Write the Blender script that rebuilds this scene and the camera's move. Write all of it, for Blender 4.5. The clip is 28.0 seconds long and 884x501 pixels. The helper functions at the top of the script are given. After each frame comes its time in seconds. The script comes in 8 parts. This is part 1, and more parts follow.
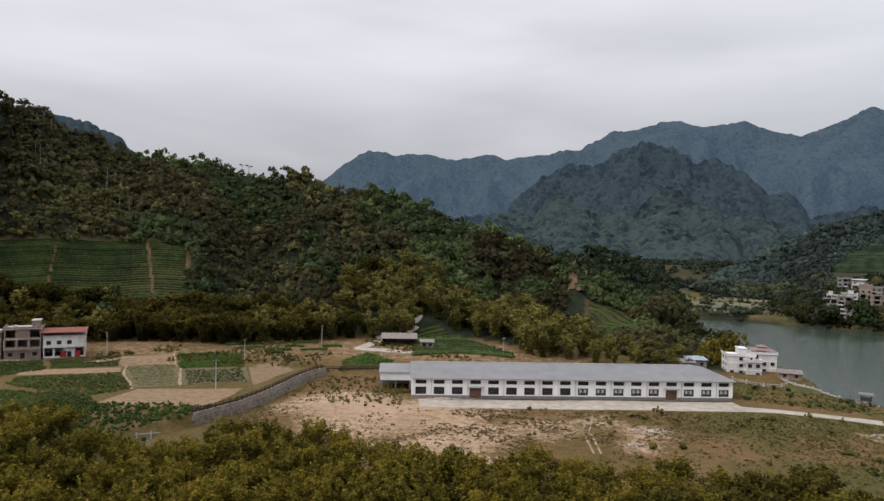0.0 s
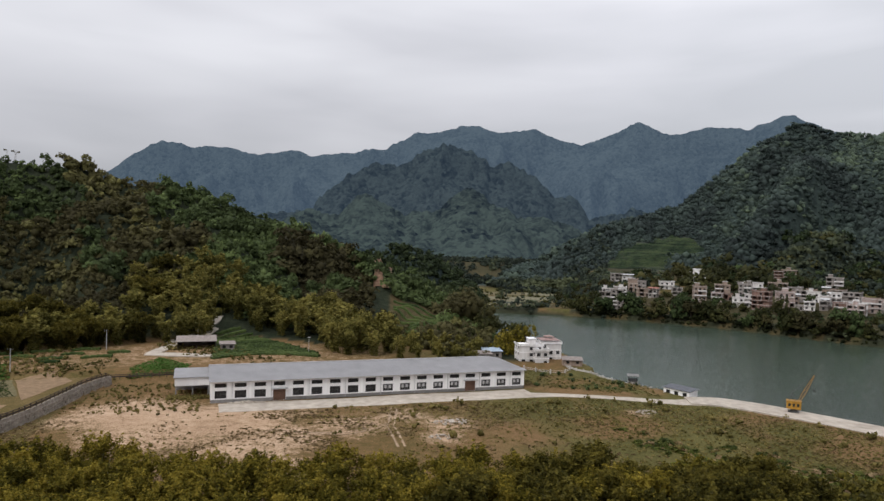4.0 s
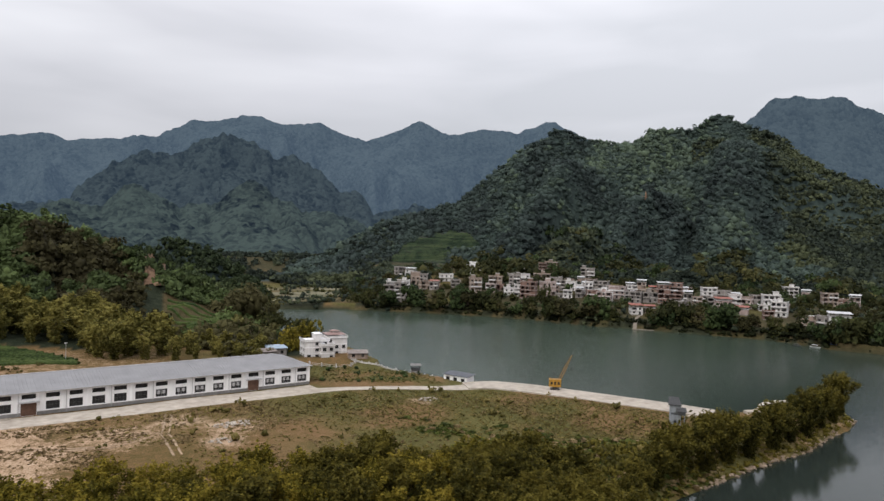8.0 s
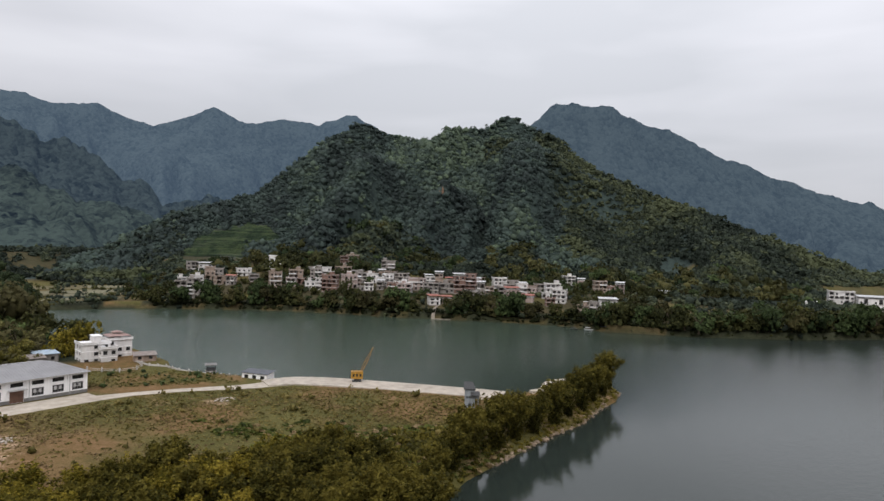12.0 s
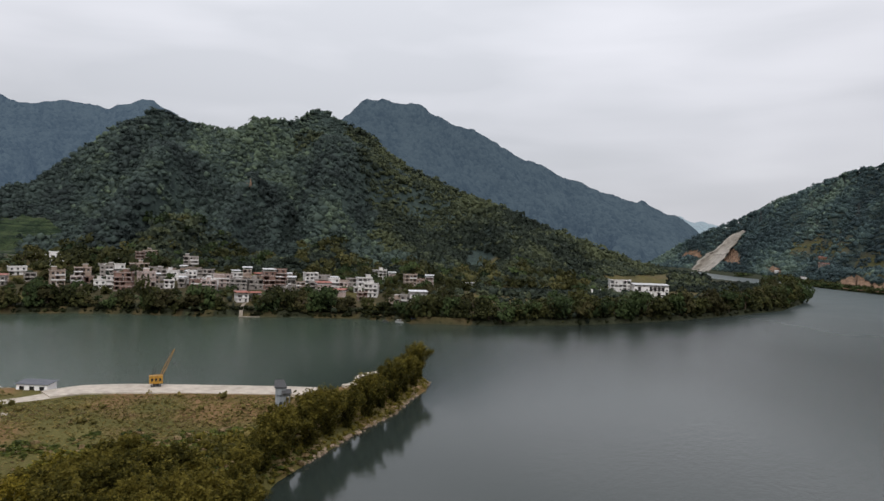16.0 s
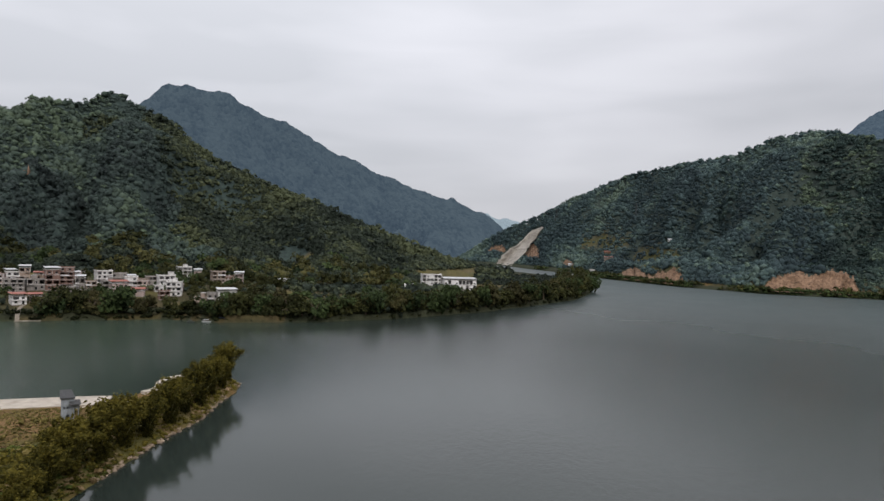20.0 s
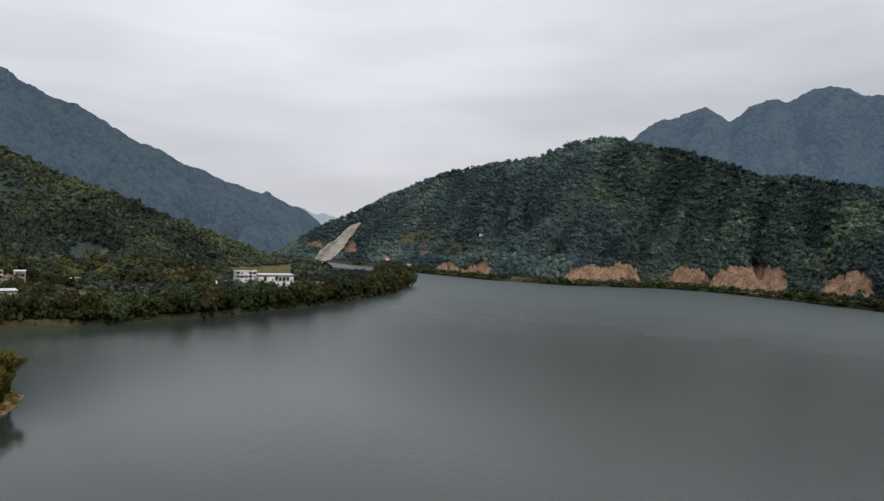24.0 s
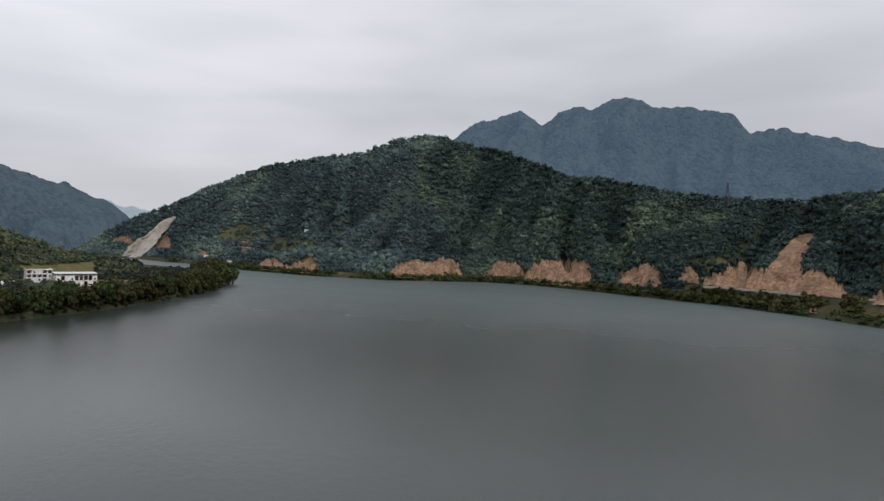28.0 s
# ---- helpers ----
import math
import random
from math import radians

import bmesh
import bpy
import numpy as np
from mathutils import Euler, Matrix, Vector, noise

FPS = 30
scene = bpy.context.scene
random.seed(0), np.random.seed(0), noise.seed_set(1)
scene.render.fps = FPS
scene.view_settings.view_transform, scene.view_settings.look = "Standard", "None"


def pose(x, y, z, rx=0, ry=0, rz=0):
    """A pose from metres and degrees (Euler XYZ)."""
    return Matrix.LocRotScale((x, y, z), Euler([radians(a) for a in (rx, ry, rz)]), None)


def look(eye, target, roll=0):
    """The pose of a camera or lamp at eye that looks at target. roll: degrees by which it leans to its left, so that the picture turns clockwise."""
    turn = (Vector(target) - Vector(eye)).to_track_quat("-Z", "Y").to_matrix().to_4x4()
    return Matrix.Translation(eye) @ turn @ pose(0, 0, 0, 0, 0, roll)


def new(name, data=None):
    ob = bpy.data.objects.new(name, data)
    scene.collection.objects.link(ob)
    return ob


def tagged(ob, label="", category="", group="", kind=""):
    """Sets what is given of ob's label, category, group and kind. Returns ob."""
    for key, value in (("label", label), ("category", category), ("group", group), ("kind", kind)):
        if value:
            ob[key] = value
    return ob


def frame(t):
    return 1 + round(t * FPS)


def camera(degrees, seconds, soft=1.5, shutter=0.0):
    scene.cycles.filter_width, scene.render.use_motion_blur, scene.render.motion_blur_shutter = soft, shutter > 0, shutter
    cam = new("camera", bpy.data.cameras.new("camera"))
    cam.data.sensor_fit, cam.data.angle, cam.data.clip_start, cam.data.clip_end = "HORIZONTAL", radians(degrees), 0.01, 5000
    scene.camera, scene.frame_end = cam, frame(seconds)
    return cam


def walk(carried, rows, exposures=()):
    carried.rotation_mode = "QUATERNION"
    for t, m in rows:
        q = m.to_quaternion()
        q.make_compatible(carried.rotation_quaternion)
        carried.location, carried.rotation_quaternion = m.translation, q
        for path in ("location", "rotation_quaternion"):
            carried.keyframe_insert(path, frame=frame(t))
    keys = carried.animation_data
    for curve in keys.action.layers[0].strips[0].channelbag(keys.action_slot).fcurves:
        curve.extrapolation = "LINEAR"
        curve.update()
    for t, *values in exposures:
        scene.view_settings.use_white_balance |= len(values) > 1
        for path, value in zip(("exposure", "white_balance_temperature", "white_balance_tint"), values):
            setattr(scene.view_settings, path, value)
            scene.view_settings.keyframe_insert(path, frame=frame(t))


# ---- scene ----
cam = camera(66.0, 28.0, soft=1.5)
# seconds, tilt, lean, heading of the hovering camera, 55 m above the water
PATH = [
    (0.0, -1.00, -1.35, 0.00),
    (0.5, -0.99, -1.39, -0.81),
    (1.0, -0.95, -1.45, -2.84),
    (2.0, -0.87, -1.58, -7.23),
    (3.0, -0.82, -1.65, -11.70),
    (3.5, -0.79, -1.67, -13.96),
    (5.5, -0.69, -1.66, -23.13),
    (6.0, -0.69, -1.66, -25.42),
    (7.0, -0.68, -1.67, -29.80),
    (8.0, -0.70, -1.66, -34.16),
    (9.0, -0.72, -1.66, -38.38),
    (10.0, -0.74, -1.68, -42.64),
    (11.0, -0.78, -1.66, -46.78),
    (12.0, -0.80, -1.65, -50.76),
    (12.5, -0.80, -1.65, -52.75),
    (14.5, -0.83, -1.64, -60.65),
    (15.0, -0.84, -1.61, -62.61),
    (16.0, -0.83, -1.57, -66.51),
    (17.0, -0.83, -1.57, -70.40),
    (18.0, -0.83, -1.57, -74.29),
    (19.0, -0.81, -1.60, -78.19),
    (20.0, -0.79, -1.62, -82.06),
    (21.0, -0.78, -1.63, -85.96),
    (21.5, -0.77, -1.63, -87.88),
    (23.5, -0.75, -1.63, -95.44),
    (24.0, -0.75, -1.63, -97.29),
    (25.0, -0.72, -1.61, -100.98),
    (26.0, -0.73, -1.62, -104.65),
    (26.5, -0.72, -1.62, -107.06),
    (27.0, -0.71, -1.62, -108.79),
    (27.5, -0.71, -1.62, -110.44),
    (28.0, -0.71, -1.64, -111.86),
]
walk(cam, [(t, pose(0, 0, 55, 90 + tilt, lean, heading)) for t, tilt, lean, heading in PATH],
     [(0.0, 0.0), (3.0, 0.0), (6.0, 0.06), (9.0, 0.13), (11.0, 0.11), (15.0, 0.05), (21.0, 0.05), (24.0, 0.06), (28.0, 0.03)])

# ---- light: a high overcast, brightest overhead ----
SUN_ELEVATION, SUN_BEARING = radians(44), radians(240)
world = bpy.data.worlds.new("overcast_sky")
scene.world = world
world.use_nodes = True
wn, wl = world.node_tree.nodes, world.node_tree.links
wn.clear()


def wnode(kind, **values):
    n = wn.new(kind)
    for key, value in values.items():
        n.inputs[key.replace("_", " ")].default_value = value
    return n


w_out = wn.new("ShaderNodeOutputWorld")
w_bg = wnode("ShaderNodeBackground", Strength=1.0)
w_sky = wn.new("ShaderNodeTexSky")
w_sky.sky_type, w_sky.sun_disc = "NISHITA", False
w_sky.sun_elevation, w_sky.sun_rotation = SUN_ELEVATION, SUN_BEARING
w_sky.air_density, w_sky.dust_density = 1.0, 3.0
w_dim = wn.new("ShaderNodeVectorMath")
w_dim.operation = "SCALE"
w_dim.inputs["Scale"].default_value = 0.08
w_co = wn.new("ShaderNodeTexCoord")
w_sep = wn.new("ShaderNodeSeparateXYZ")
w_flat = wn.new("ShaderNodeMapping")
w_flat.inputs["Scale"].default_value = (1.0, 1.0, 4.6)
w_flat.inputs["Location"].default_value = (0.35, 0.8, 0.2)
w_n1 = wnode("ShaderNodeTexNoise", Scale=1.3, Detail=3.0, Roughness=0.42, Distortion=0.3)
w_n2 = wnode("ShaderNodeTexNoise", Scale=3.6, Detail=3.5, Roughness=0.45, Distortion=0.4)
w_mixn = wn.new("ShaderNodeMath")
w_mixn.operation = "MULTIPLY_ADD"
w_mixn.inputs[1].default_value = 0.3
w_ramp = wn.new("ShaderNodeValToRGB")
w_ramp.color_ramp.elements[0].position, w_ramp.color_ramp.elements[0].color = 0.46, (0.50, 0.512, 0.55, 1)
w_ramp.color_ramp.elements[1].position, w_ramp.color_ramp.elements[1].color = 0.86, (0.76, 0.765, 0.81, 1)
w_mid = w_ramp.color_ramp.elements.new(0.64)
w_mid.color = (0.62, 0.625, 0.67, 1)
w_high = wn.new("ShaderNodeMapRange")
w_high.inputs["From Min"].default_value, w_high.inputs["From Max"].default_value = 0.02, 1.0
w_high.inputs["To Min"].default_value, w_high.inputs["To Max"].default_value = 0.82, 2.35
w_scale = wn.new("ShaderNodeVectorMath")
w_scale.operation = "SCALE"
w_mix = wn.new("ShaderNodeMix")
w_mix.data_type = "RGBA"
w_mix.inputs["Factor"].default_value = 0.93
wl.new(w_sky.outputs[0], w_dim.inputs[0])
wl.new(w_co.outputs["Generated"], w_sep.inputs[0])
wl.new(w_co.outputs["Generated"], w_flat.inputs[0])
wl.new(w_flat.outputs[0], w_n1.inputs["Vector"])
wl.new(w_flat.outputs[0], w_n2.inputs["Vector"])
wl.new(w_n2.outputs[0], w_mixn.inputs[0])
wl.new(w_n1.outputs[0], w_mixn.inputs[2])
wl.new(w_mixn.outputs[0], w_ramp.inputs[0])
w_toward = wn.new("ShaderNodeVectorMath")
w_toward.operation = "DOT_PRODUCT"
w_toward.inputs[1].default_value = (0.88, 0.47, 0.0)
w_east = wn.new("ShaderNodeMapRange")
w_east.interpolation_type = "SMOOTHSTEP"
w_east.inputs["From Min"].default_value, w_east.inputs["From Max"].default_value = 0.62, 1.0
w_east.inputs["To Min"].default_value, w_east.inputs["To Max"].default_value = 0.94, 1.17
w_both = wn.new("ShaderNodeMath")
w_both.operation = "MULTIPLY"
wl.new(w_co.outputs["Generated"], w_toward.inputs[0])
wl.new(w_toward.outputs["Value"], w_east.inputs["Value"])
wl.new(w_sep.outputs["Z"], w_high.inputs["Value"])
wl.new(w_ramp.outputs[0], w_scale.inputs[0])
wl.new(w_high.outputs[0], w_both.inputs[0])
wl.new(w_east.outputs[0], w_both.inputs[1])
wl.new(w_both.outputs[0], w_scale.inputs["Scale"])
wl.new(w_dim.outputs[0], w_mix.inputs["A"])
wl.new(w_scale.outputs[0], w_mix.inputs["B"])
wl.new(w_mix.outputs["Result"], w_bg.inputs["Color"])
wl.new(w_bg.outputs[0], w_out.inputs[0])
sun = new("sun", bpy.data.lights.new("sun", "SUN"))
sun.data.energy, sun.data.angle, sun.data.color = 1.5, radians(18), (1.0, 0.96, 0.9)
sun.matrix_world = look((-170, -100, 190), (0, 0, 0))


# ---- materials ----
def shader(name, rough=0.8, metal=0.0, spec=0.3):
    m = bpy.data.materials.new(name)
    m.use_nodes = True
    p = m.node_tree.nodes["Principled BSDF"]
    p.inputs["Roughness"].default_value = rough
    p.inputs["Metallic"].default_value = metal
    p.inputs["Specular IOR Level"].default_value = spec
    return m, m.node_tree.nodes, m.node_tree.links, p


def noise_node(nodes, links, scale, detail=4.0, rough=0.55, vector=None):
    n = nodes.new("ShaderNodeTexNoise")
    n.inputs["Scale"].default_value, n.inputs["Detail"].default_value, n.inputs["Roughness"].default_value = scale, detail, rough
    if vector is None:
        vector = nodes.new("ShaderNodeNewGeometry").outputs["Position"]
    links.new(vector, n.inputs["Vector"])
    return n


def ramp_node(nodes, stops):
    r = nodes.new("ShaderNodeValToRGB")
    r.color_ramp.elements[0].position, r.color_ramp.elements[0].color = stops[0][0], (*stops[0][1], 1)
    r.color_ramp.elements[1].position, r.color_ramp.elements[1].color = stops[-1][0], (*stops[-1][1], 1)
    for at, colour in stops[1:-1]:
        r.color_ramp.elements.new(at).color = (*colour, 1)
    return r


def mixer(nodes, links, fac, a, b, mode="MIX"):
    m = nodes.new("ShaderNodeMix")
    m.data_type, m.blend_type = "RGBA", mode
    for socket, value in (("Factor", fac), ("A", a), ("B", b)):
        if isinstance(value, (int, float)):
            m.inputs[socket].default_value = value
        elif isinstance(value, tuple):
            m.inputs[socket].default_value = (*value, 1)
        else:
            links.new(value, m.inputs[socket])
    return m.outputs["Result"]


def bump(nodes, links, p, height, strength=0.4, distance=0.05):
    b = nodes.new("ShaderNodeBump")
    b.inputs["Strength"].default_value, b.inputs["Distance"].default_value = strength, distance
    links.new(height, b.inputs["Height"])
    links.new(b.outputs[0], p.inputs["Normal"])


def plain(name, dark, light, scale=1.5, rough=0.8, metal=0.0, spec=0.3, relief=0.02, stain=0.0, streak=1.0):
    """A painted, plastered or bare surface with mottling at two scales and rain streaks."""
    m, n, l, p = shader(name, rough, metal, spec)
    geo = n.new("ShaderNodeNewGeometry").outputs["Position"]
    mp = n.new("ShaderNodeMapping")
    mp.inputs["Scale"].default_value = (1.0, 1.0, 1.0 / streak)
    l.new(geo, mp.inputs[0])
    a = noise_node(n, l, scale, 6, 0.6, mp.outputs[0])
    r = ramp_node(n, [(0.3, dark), (0.7, light)])
    l.new(a.outputs[0], r.inputs[0])
    colour = r.outputs[0]
    if stain:
        b = noise_node(n, l, scale * 0.22, 5, 0.65, mp.outputs[0])
        s = ramp_node(n, [(0.42, (1, 1, 1)), (0.72, (1 - stain, 1 - stain * 1.05, 1 - stain * 1.15))])
        l.new(b.outputs[0], s.inputs[0])
        colour = mixer(n, l, 1.0, colour, s.outputs[0], "MULTIPLY")
    info = n.new("ShaderNodeObjectInfo")
    vary = n.new("ShaderNodeMapRange")
    vary.inputs["To Min"].default_value, vary.inputs["To Max"].default_value = 0.88, 1.08
    l.new(info.outputs["Random"], vary.inputs["Value"])
    colour = mixer(n, l, 1.0, colour, vary.outputs[0], "MULTIPLY")
    l.new(colour, p.inputs["Base Color"])
    if relief:
        c = noise_node(n, l, scale * 7, 4, 0.6, geo)
        bump(n, l, p, c.outputs[0], 0.5, relief)
    return m


def leafy(name, deep, mid, bright, grain_size=1.2, rough=0.7, vary=1.0):
    """Foliage: a tint per plant and a smaller one per leaf cluster, some light passing through."""
    m, n, l, p = shader(name, rough, 0.0, 0.08)
    tint = n.new("ShaderNodeAttribute")
    tint.attribute_name = "tint"
    info = n.new("ShaderNodeObjectInfo")
    geo = n.new("ShaderNodeNewGeometry")
    add = n.new("ShaderNodeMath")
    add.operation = "MULTIPLY_ADD"
    add.inputs[1].default_value = 0.30 * vary
    l.new(geo.outputs["Random Per Island"], add.inputs[0])
    add2 = n.new("ShaderNodeMath")
    add2.operation = "MULTIPLY_ADD"
    add2.inputs[1].default_value = 0.36
    l.new(info.outputs["Random"], add2.inputs[0])
    l.new(tint.outputs["Fac"], add2.inputs[2])
    l.new(add2.outputs[0], add.inputs[2])
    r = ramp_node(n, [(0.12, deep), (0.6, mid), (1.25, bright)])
    spray = noise_node(n, l, grain_size, 3, 0.65)
    wide = n.new("ShaderNodeMapRange")
    wide.inputs["From Min"].default_value, wide.inputs["From Max"].default_value = 0.34, 0.66
    wide.inputs["To Min"].default_value, wide.inputs["To Max"].default_value = -0.28 * vary, 0.30 * vary
    l.new(spray.outputs[0], wide.inputs["Value"])
    add3 = n.new("ShaderNodeMath")
    l.new(add.outputs[0], add3.inputs[0])
    l.new(wide.outputs[0], add3.inputs[1])
    l.new(add3.outputs[0], r.inputs[0])
    l.new(r.outputs[0], p.inputs["Base Color"])
    bump(n, l, p, spray.outputs[0], 0.6, 0.35 / grain_size)
    tr = n.new("ShaderNodeBsdfTranslucent")
    l.new(r.outputs[0], tr.inputs["Color"])
    mx = n.new("ShaderNodeMixShader")
    mx.inputs[0].default_value = 0.28
    l.new(p.outputs[0], mx.inputs[1])
    l.new(tr.outputs[0], mx.inputs[2])
    l.new(mx.outputs[0], n["Material Output"].inputs[0])
    return m


def ground_material():
    """Wood floor, meadow and bare soil, told apart by the cover attribute of the land."""
    m, n, l, p = shader("land_cover", 0.95, 0, 0.1)
    cov = n.new("ShaderNodeAttribute")
    cov.attribute_name = "cover"
    sep = n.new("ShaderNodeSeparateColor")
    l.new(cov.outputs["Color"], sep.inputs[0])
    big, mid, fine = noise_node(n, l, 0.045, 6, 0.62), noise_node(n, l, 0.35, 6, 0.65), noise_node(n, l, 2.2, 4, 0.6)
    meadow = ramp_node(n, [(0.3, (0.045, 0.042, 0.012)), (0.43, (0.098, 0.071, 0.025)), (0.52, (0.160, 0.097, 0.044)), (0.62, (0.215, 0.128, 0.070)), (0.74, (0.33, 0.235, 0.15))])
    blend = mixer(n, l, 0.55, big.outputs[0], mid.outputs[0])
    blend = mixer(n, l, 0.42, blend, fine.outputs[0])
    l.new(blend, meadow.inputs[0])
    soil = ramp_node(n, [(0.32, (0.17, 0.10, 0.06)), (0.5, (0.39, 0.265, 0.17)), (0.7, (0.60, 0.46, 0.34))])
    l.new(blend, soil.inputs[0])
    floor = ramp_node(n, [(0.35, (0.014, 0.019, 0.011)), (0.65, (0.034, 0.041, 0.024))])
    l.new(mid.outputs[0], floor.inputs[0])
    # Far wooded ground takes the crown tone, blued for haze like the leaves.
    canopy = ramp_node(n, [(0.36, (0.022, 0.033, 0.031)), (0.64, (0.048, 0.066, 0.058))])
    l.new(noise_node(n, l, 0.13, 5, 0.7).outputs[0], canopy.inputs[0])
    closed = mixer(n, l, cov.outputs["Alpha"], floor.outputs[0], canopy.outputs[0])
    edge = n.new("ShaderNodeMath")
    edge.operation = "MULTIPLY_ADD"
    edge.inputs[1].default_value = 1.6
    l.new(mixer(n, l, 0.5, mid.outputs[0], fine.outputs[0]), edge.inputs[0])
    sharp = n.new("ShaderNodeMapRange")
    sharp.inputs["From Min"].default_value, sharp.inputs["From Max"].default_value = 1.15, 1.45
    l.new(sep.outputs["Red"], edge.inputs[2])
    l.new(edge.outputs[0], sharp.inputs["Value"])
    c = mixer(n, l, sharp.outputs[0], meadow.outputs[0], soil.outputs[0])
    patchy = n.new("ShaderNodeMapRange")
    patchy.inputs["From Min"].default_value, patchy.inputs["From Max"].default_value = 0.36, 0.64
    l.new(blend, patchy.inputs["Value"])
    green = mixer(n, l, patchy.outputs[0], (0.042, 0.041, 0.010), (0.132, 0.116, 0.040))
    c = mixer(n, l, sep.outputs["Blue"], c, green)
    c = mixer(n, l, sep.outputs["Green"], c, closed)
    l.new(c, p.inputs["Base Color"])
    bump(n, l, p, blend, 0.9, 0.5)
    return m


def far_material(name, deep, bright, haze_glow, strength):
    """Wooded ranges kilometres away: rounded crowns over broad patches, with blue emission painted in for haze."""
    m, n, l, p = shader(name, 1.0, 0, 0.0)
    crowns = n.new("ShaderNodeTexVoronoi")
    crowns.inputs["Scale"].default_value, crowns.inputs["Detail"].default_value = 0.085, 1.0
    l.new(n.new("ShaderNodeNewGeometry").outputs["Position"], crowns.inputs["Vector"])
    leaf, patch = noise_node(n, l, 0.11, 5, 0.65), noise_node(n, l, 0.013, 5, 0.62)
    shade = mixer(n, l, 0.55, leaf.outputs[0], patch.outputs[0])
    shade = mixer(n, l, 0.24, shade, crowns.outputs["Color"])
    r = ramp_node(n, [(0.40, deep), (0.62, bright)])
    l.new(shade, r.inputs[0])
    l.new(r.outputs[0], p.inputs["Base Color"])
    p.inputs["Emission Color"].default_value = (*haze_glow, 1)
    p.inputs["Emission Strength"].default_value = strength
    dome = n.new("ShaderNodeMath")
    dome.operation = "MULTIPLY"
    dome.inputs[1].default_value = -1.0
    l.new(crowns.outputs["Distance"], dome.inputs[0])
    bump(n, l, p, dome.outputs[0], 0.7, 5.0)
    return m


def water_material():
    m, n, l, p = shader("river_water", 0.09, 0, 0.5)
    p.inputs["IOR"].default_value = 1.33
    big = noise_node(n, l, 0.006, 4, 0.55)
    r = ramp_node(n, [(0.38, (0.020, 0.027, 0.023)), (0.62, (0.026, 0.034, 0.029))])
    l.new(big.outputs[0], r.inputs[0])
    l.new(r.outputs[0], p.inputs["Base Color"])
    # wind ruffles the open reach and leaves calmer streaks
    ro = n.new("ShaderNodeMapRange")
    ro.inputs["From Min"].default_value, ro.inputs["From Max"].default_value = 0.35, 0.65
    ro.inputs["To Min"].default_value, ro.inputs["To Max"].default_value = 0.03, 0.07
    calm = noise_node(n, l, 0.012, 2, 0.5)
    l.new(calm.outputs[0], ro.inputs["Value"])
    # the bay by the village lies sheltered, the open reach is ruffled all over
    place = n.new("ShaderNodeSeparateXYZ")
    l.new(n.new("ShaderNodeNewGeometry").outputs["Position"], place.inputs[0])
    reach = n.new("ShaderNodeMath")
    reach.operation = "SUBTRACT"
    l.new(place.outputs["X"], reach.inputs[0])
    l.new(place.outputs["Y"], reach.inputs[1])
    wind = n.new("ShaderNodeMapRange")
    wind.inputs["From Min"].default_value, wind.inputs["From Max"].default_value = 280, 760
    wind.inputs["To Min"].default_value, wind.inputs["To Max"].default_value = 0.0, 0.32
    l.new(reach.outputs[0], wind.inputs["Value"])
    bay = n.new("ShaderNodeMapRange")
    bay.inputs["From Min"].default_value, bay.inputs["From Max"].default_value = 90, 190
    bay.inputs["To Min"].default_value, bay.inputs["To Max"].default_value = 0.0, 0.09
    l.new(place.outputs["Y"], bay.inputs["Value"])
    # The body colour turns lighter and greener towards the bay.
    bay_tone = n.new("ShaderNodeMapRange")
    bay_tone.inputs["From Min"].default_value, bay_tone.inputs["From Max"].default_value = 100, 240
    l.new(place.outputs["Y"], bay_tone.inputs["Value"])
    # Paler body colour on the open reach stands in for sky reflected by ripples.
    sky_lift = n.new("ShaderNodeMapRange")
    sky_lift.inputs["From Min"].default_value, sky_lift.inputs["From Max"].default_value = 420, 950
    l.new(reach.outputs[0], sky_lift.inputs["Value"])
    body = mixer(n, l, sky_lift.outputs[0], r.outputs[0], (0.052, 0.069, 0.069))
    l.new(mixer(n, l, bay_tone.outputs[0], body, (0.044, 0.063, 0.046)), p.inputs["Base Color"])
    breeze = n.new("ShaderNodeMath")
    breeze.operation = "MAXIMUM"
    l.new(wind.outputs[0], breeze.inputs[0])
    l.new(bay.outputs[0], breeze.inputs[1])
    total = n.new("ShaderNodeMath")
    l.new(ro.outputs[0], total.inputs[0])
    l.new(breeze.outputs[0], total.inputs[1])
    l.new(total.outputs[0], p.inputs["Roughness"])
    mp = n.new("ShaderNodeMapping")
    mp.inputs["Rotation"].default_value = (0, 0, 0.5)
    mp.inputs["Scale"].default_value = (0.45, 1.0, 1.0)
    l.new(n.new("ShaderNodeNewGeometry").outputs["Position"], mp.inputs[0])
    w1 = noise_node(n, l, 0.55, 4, 0.6, mp.outputs[0])
    w2 = noise_node(n, l, 2.1, 3, 0.55, mp.outputs[0])
    bump(n, l, p, mixer(n, l, 0.35, w1.outputs[0], w2.outputs[0]), 0.5, 0.34)
    lee = n.new("ShaderNodeMapRange")
    lee.inputs["From Min"].default_value, lee.inputs["From Max"].default_value = 110, 300
    lee.inputs["To Min"].default_value, lee.inputs["To Max"].default_value = 0.14, 1.0
    l.new(reach.outputs[0], lee.inputs["Value"])
    open_bay = n.new("ShaderNodeMapRange")
    open_bay.inputs["From Min"].default_value, open_bay.inputs["From Max"].default_value = 120, 190
    open_bay.inputs["To Min"].default_value, open_bay.inputs["To Max"].default_value = 0.0, 0.62
    l.new(place.outputs["Y"], open_bay.inputs["Value"])
    waves = n.new("ShaderNodeMath")
    waves.operation = "MAXIMUM"
    l.new(lee.outputs[0], waves.inputs[0])
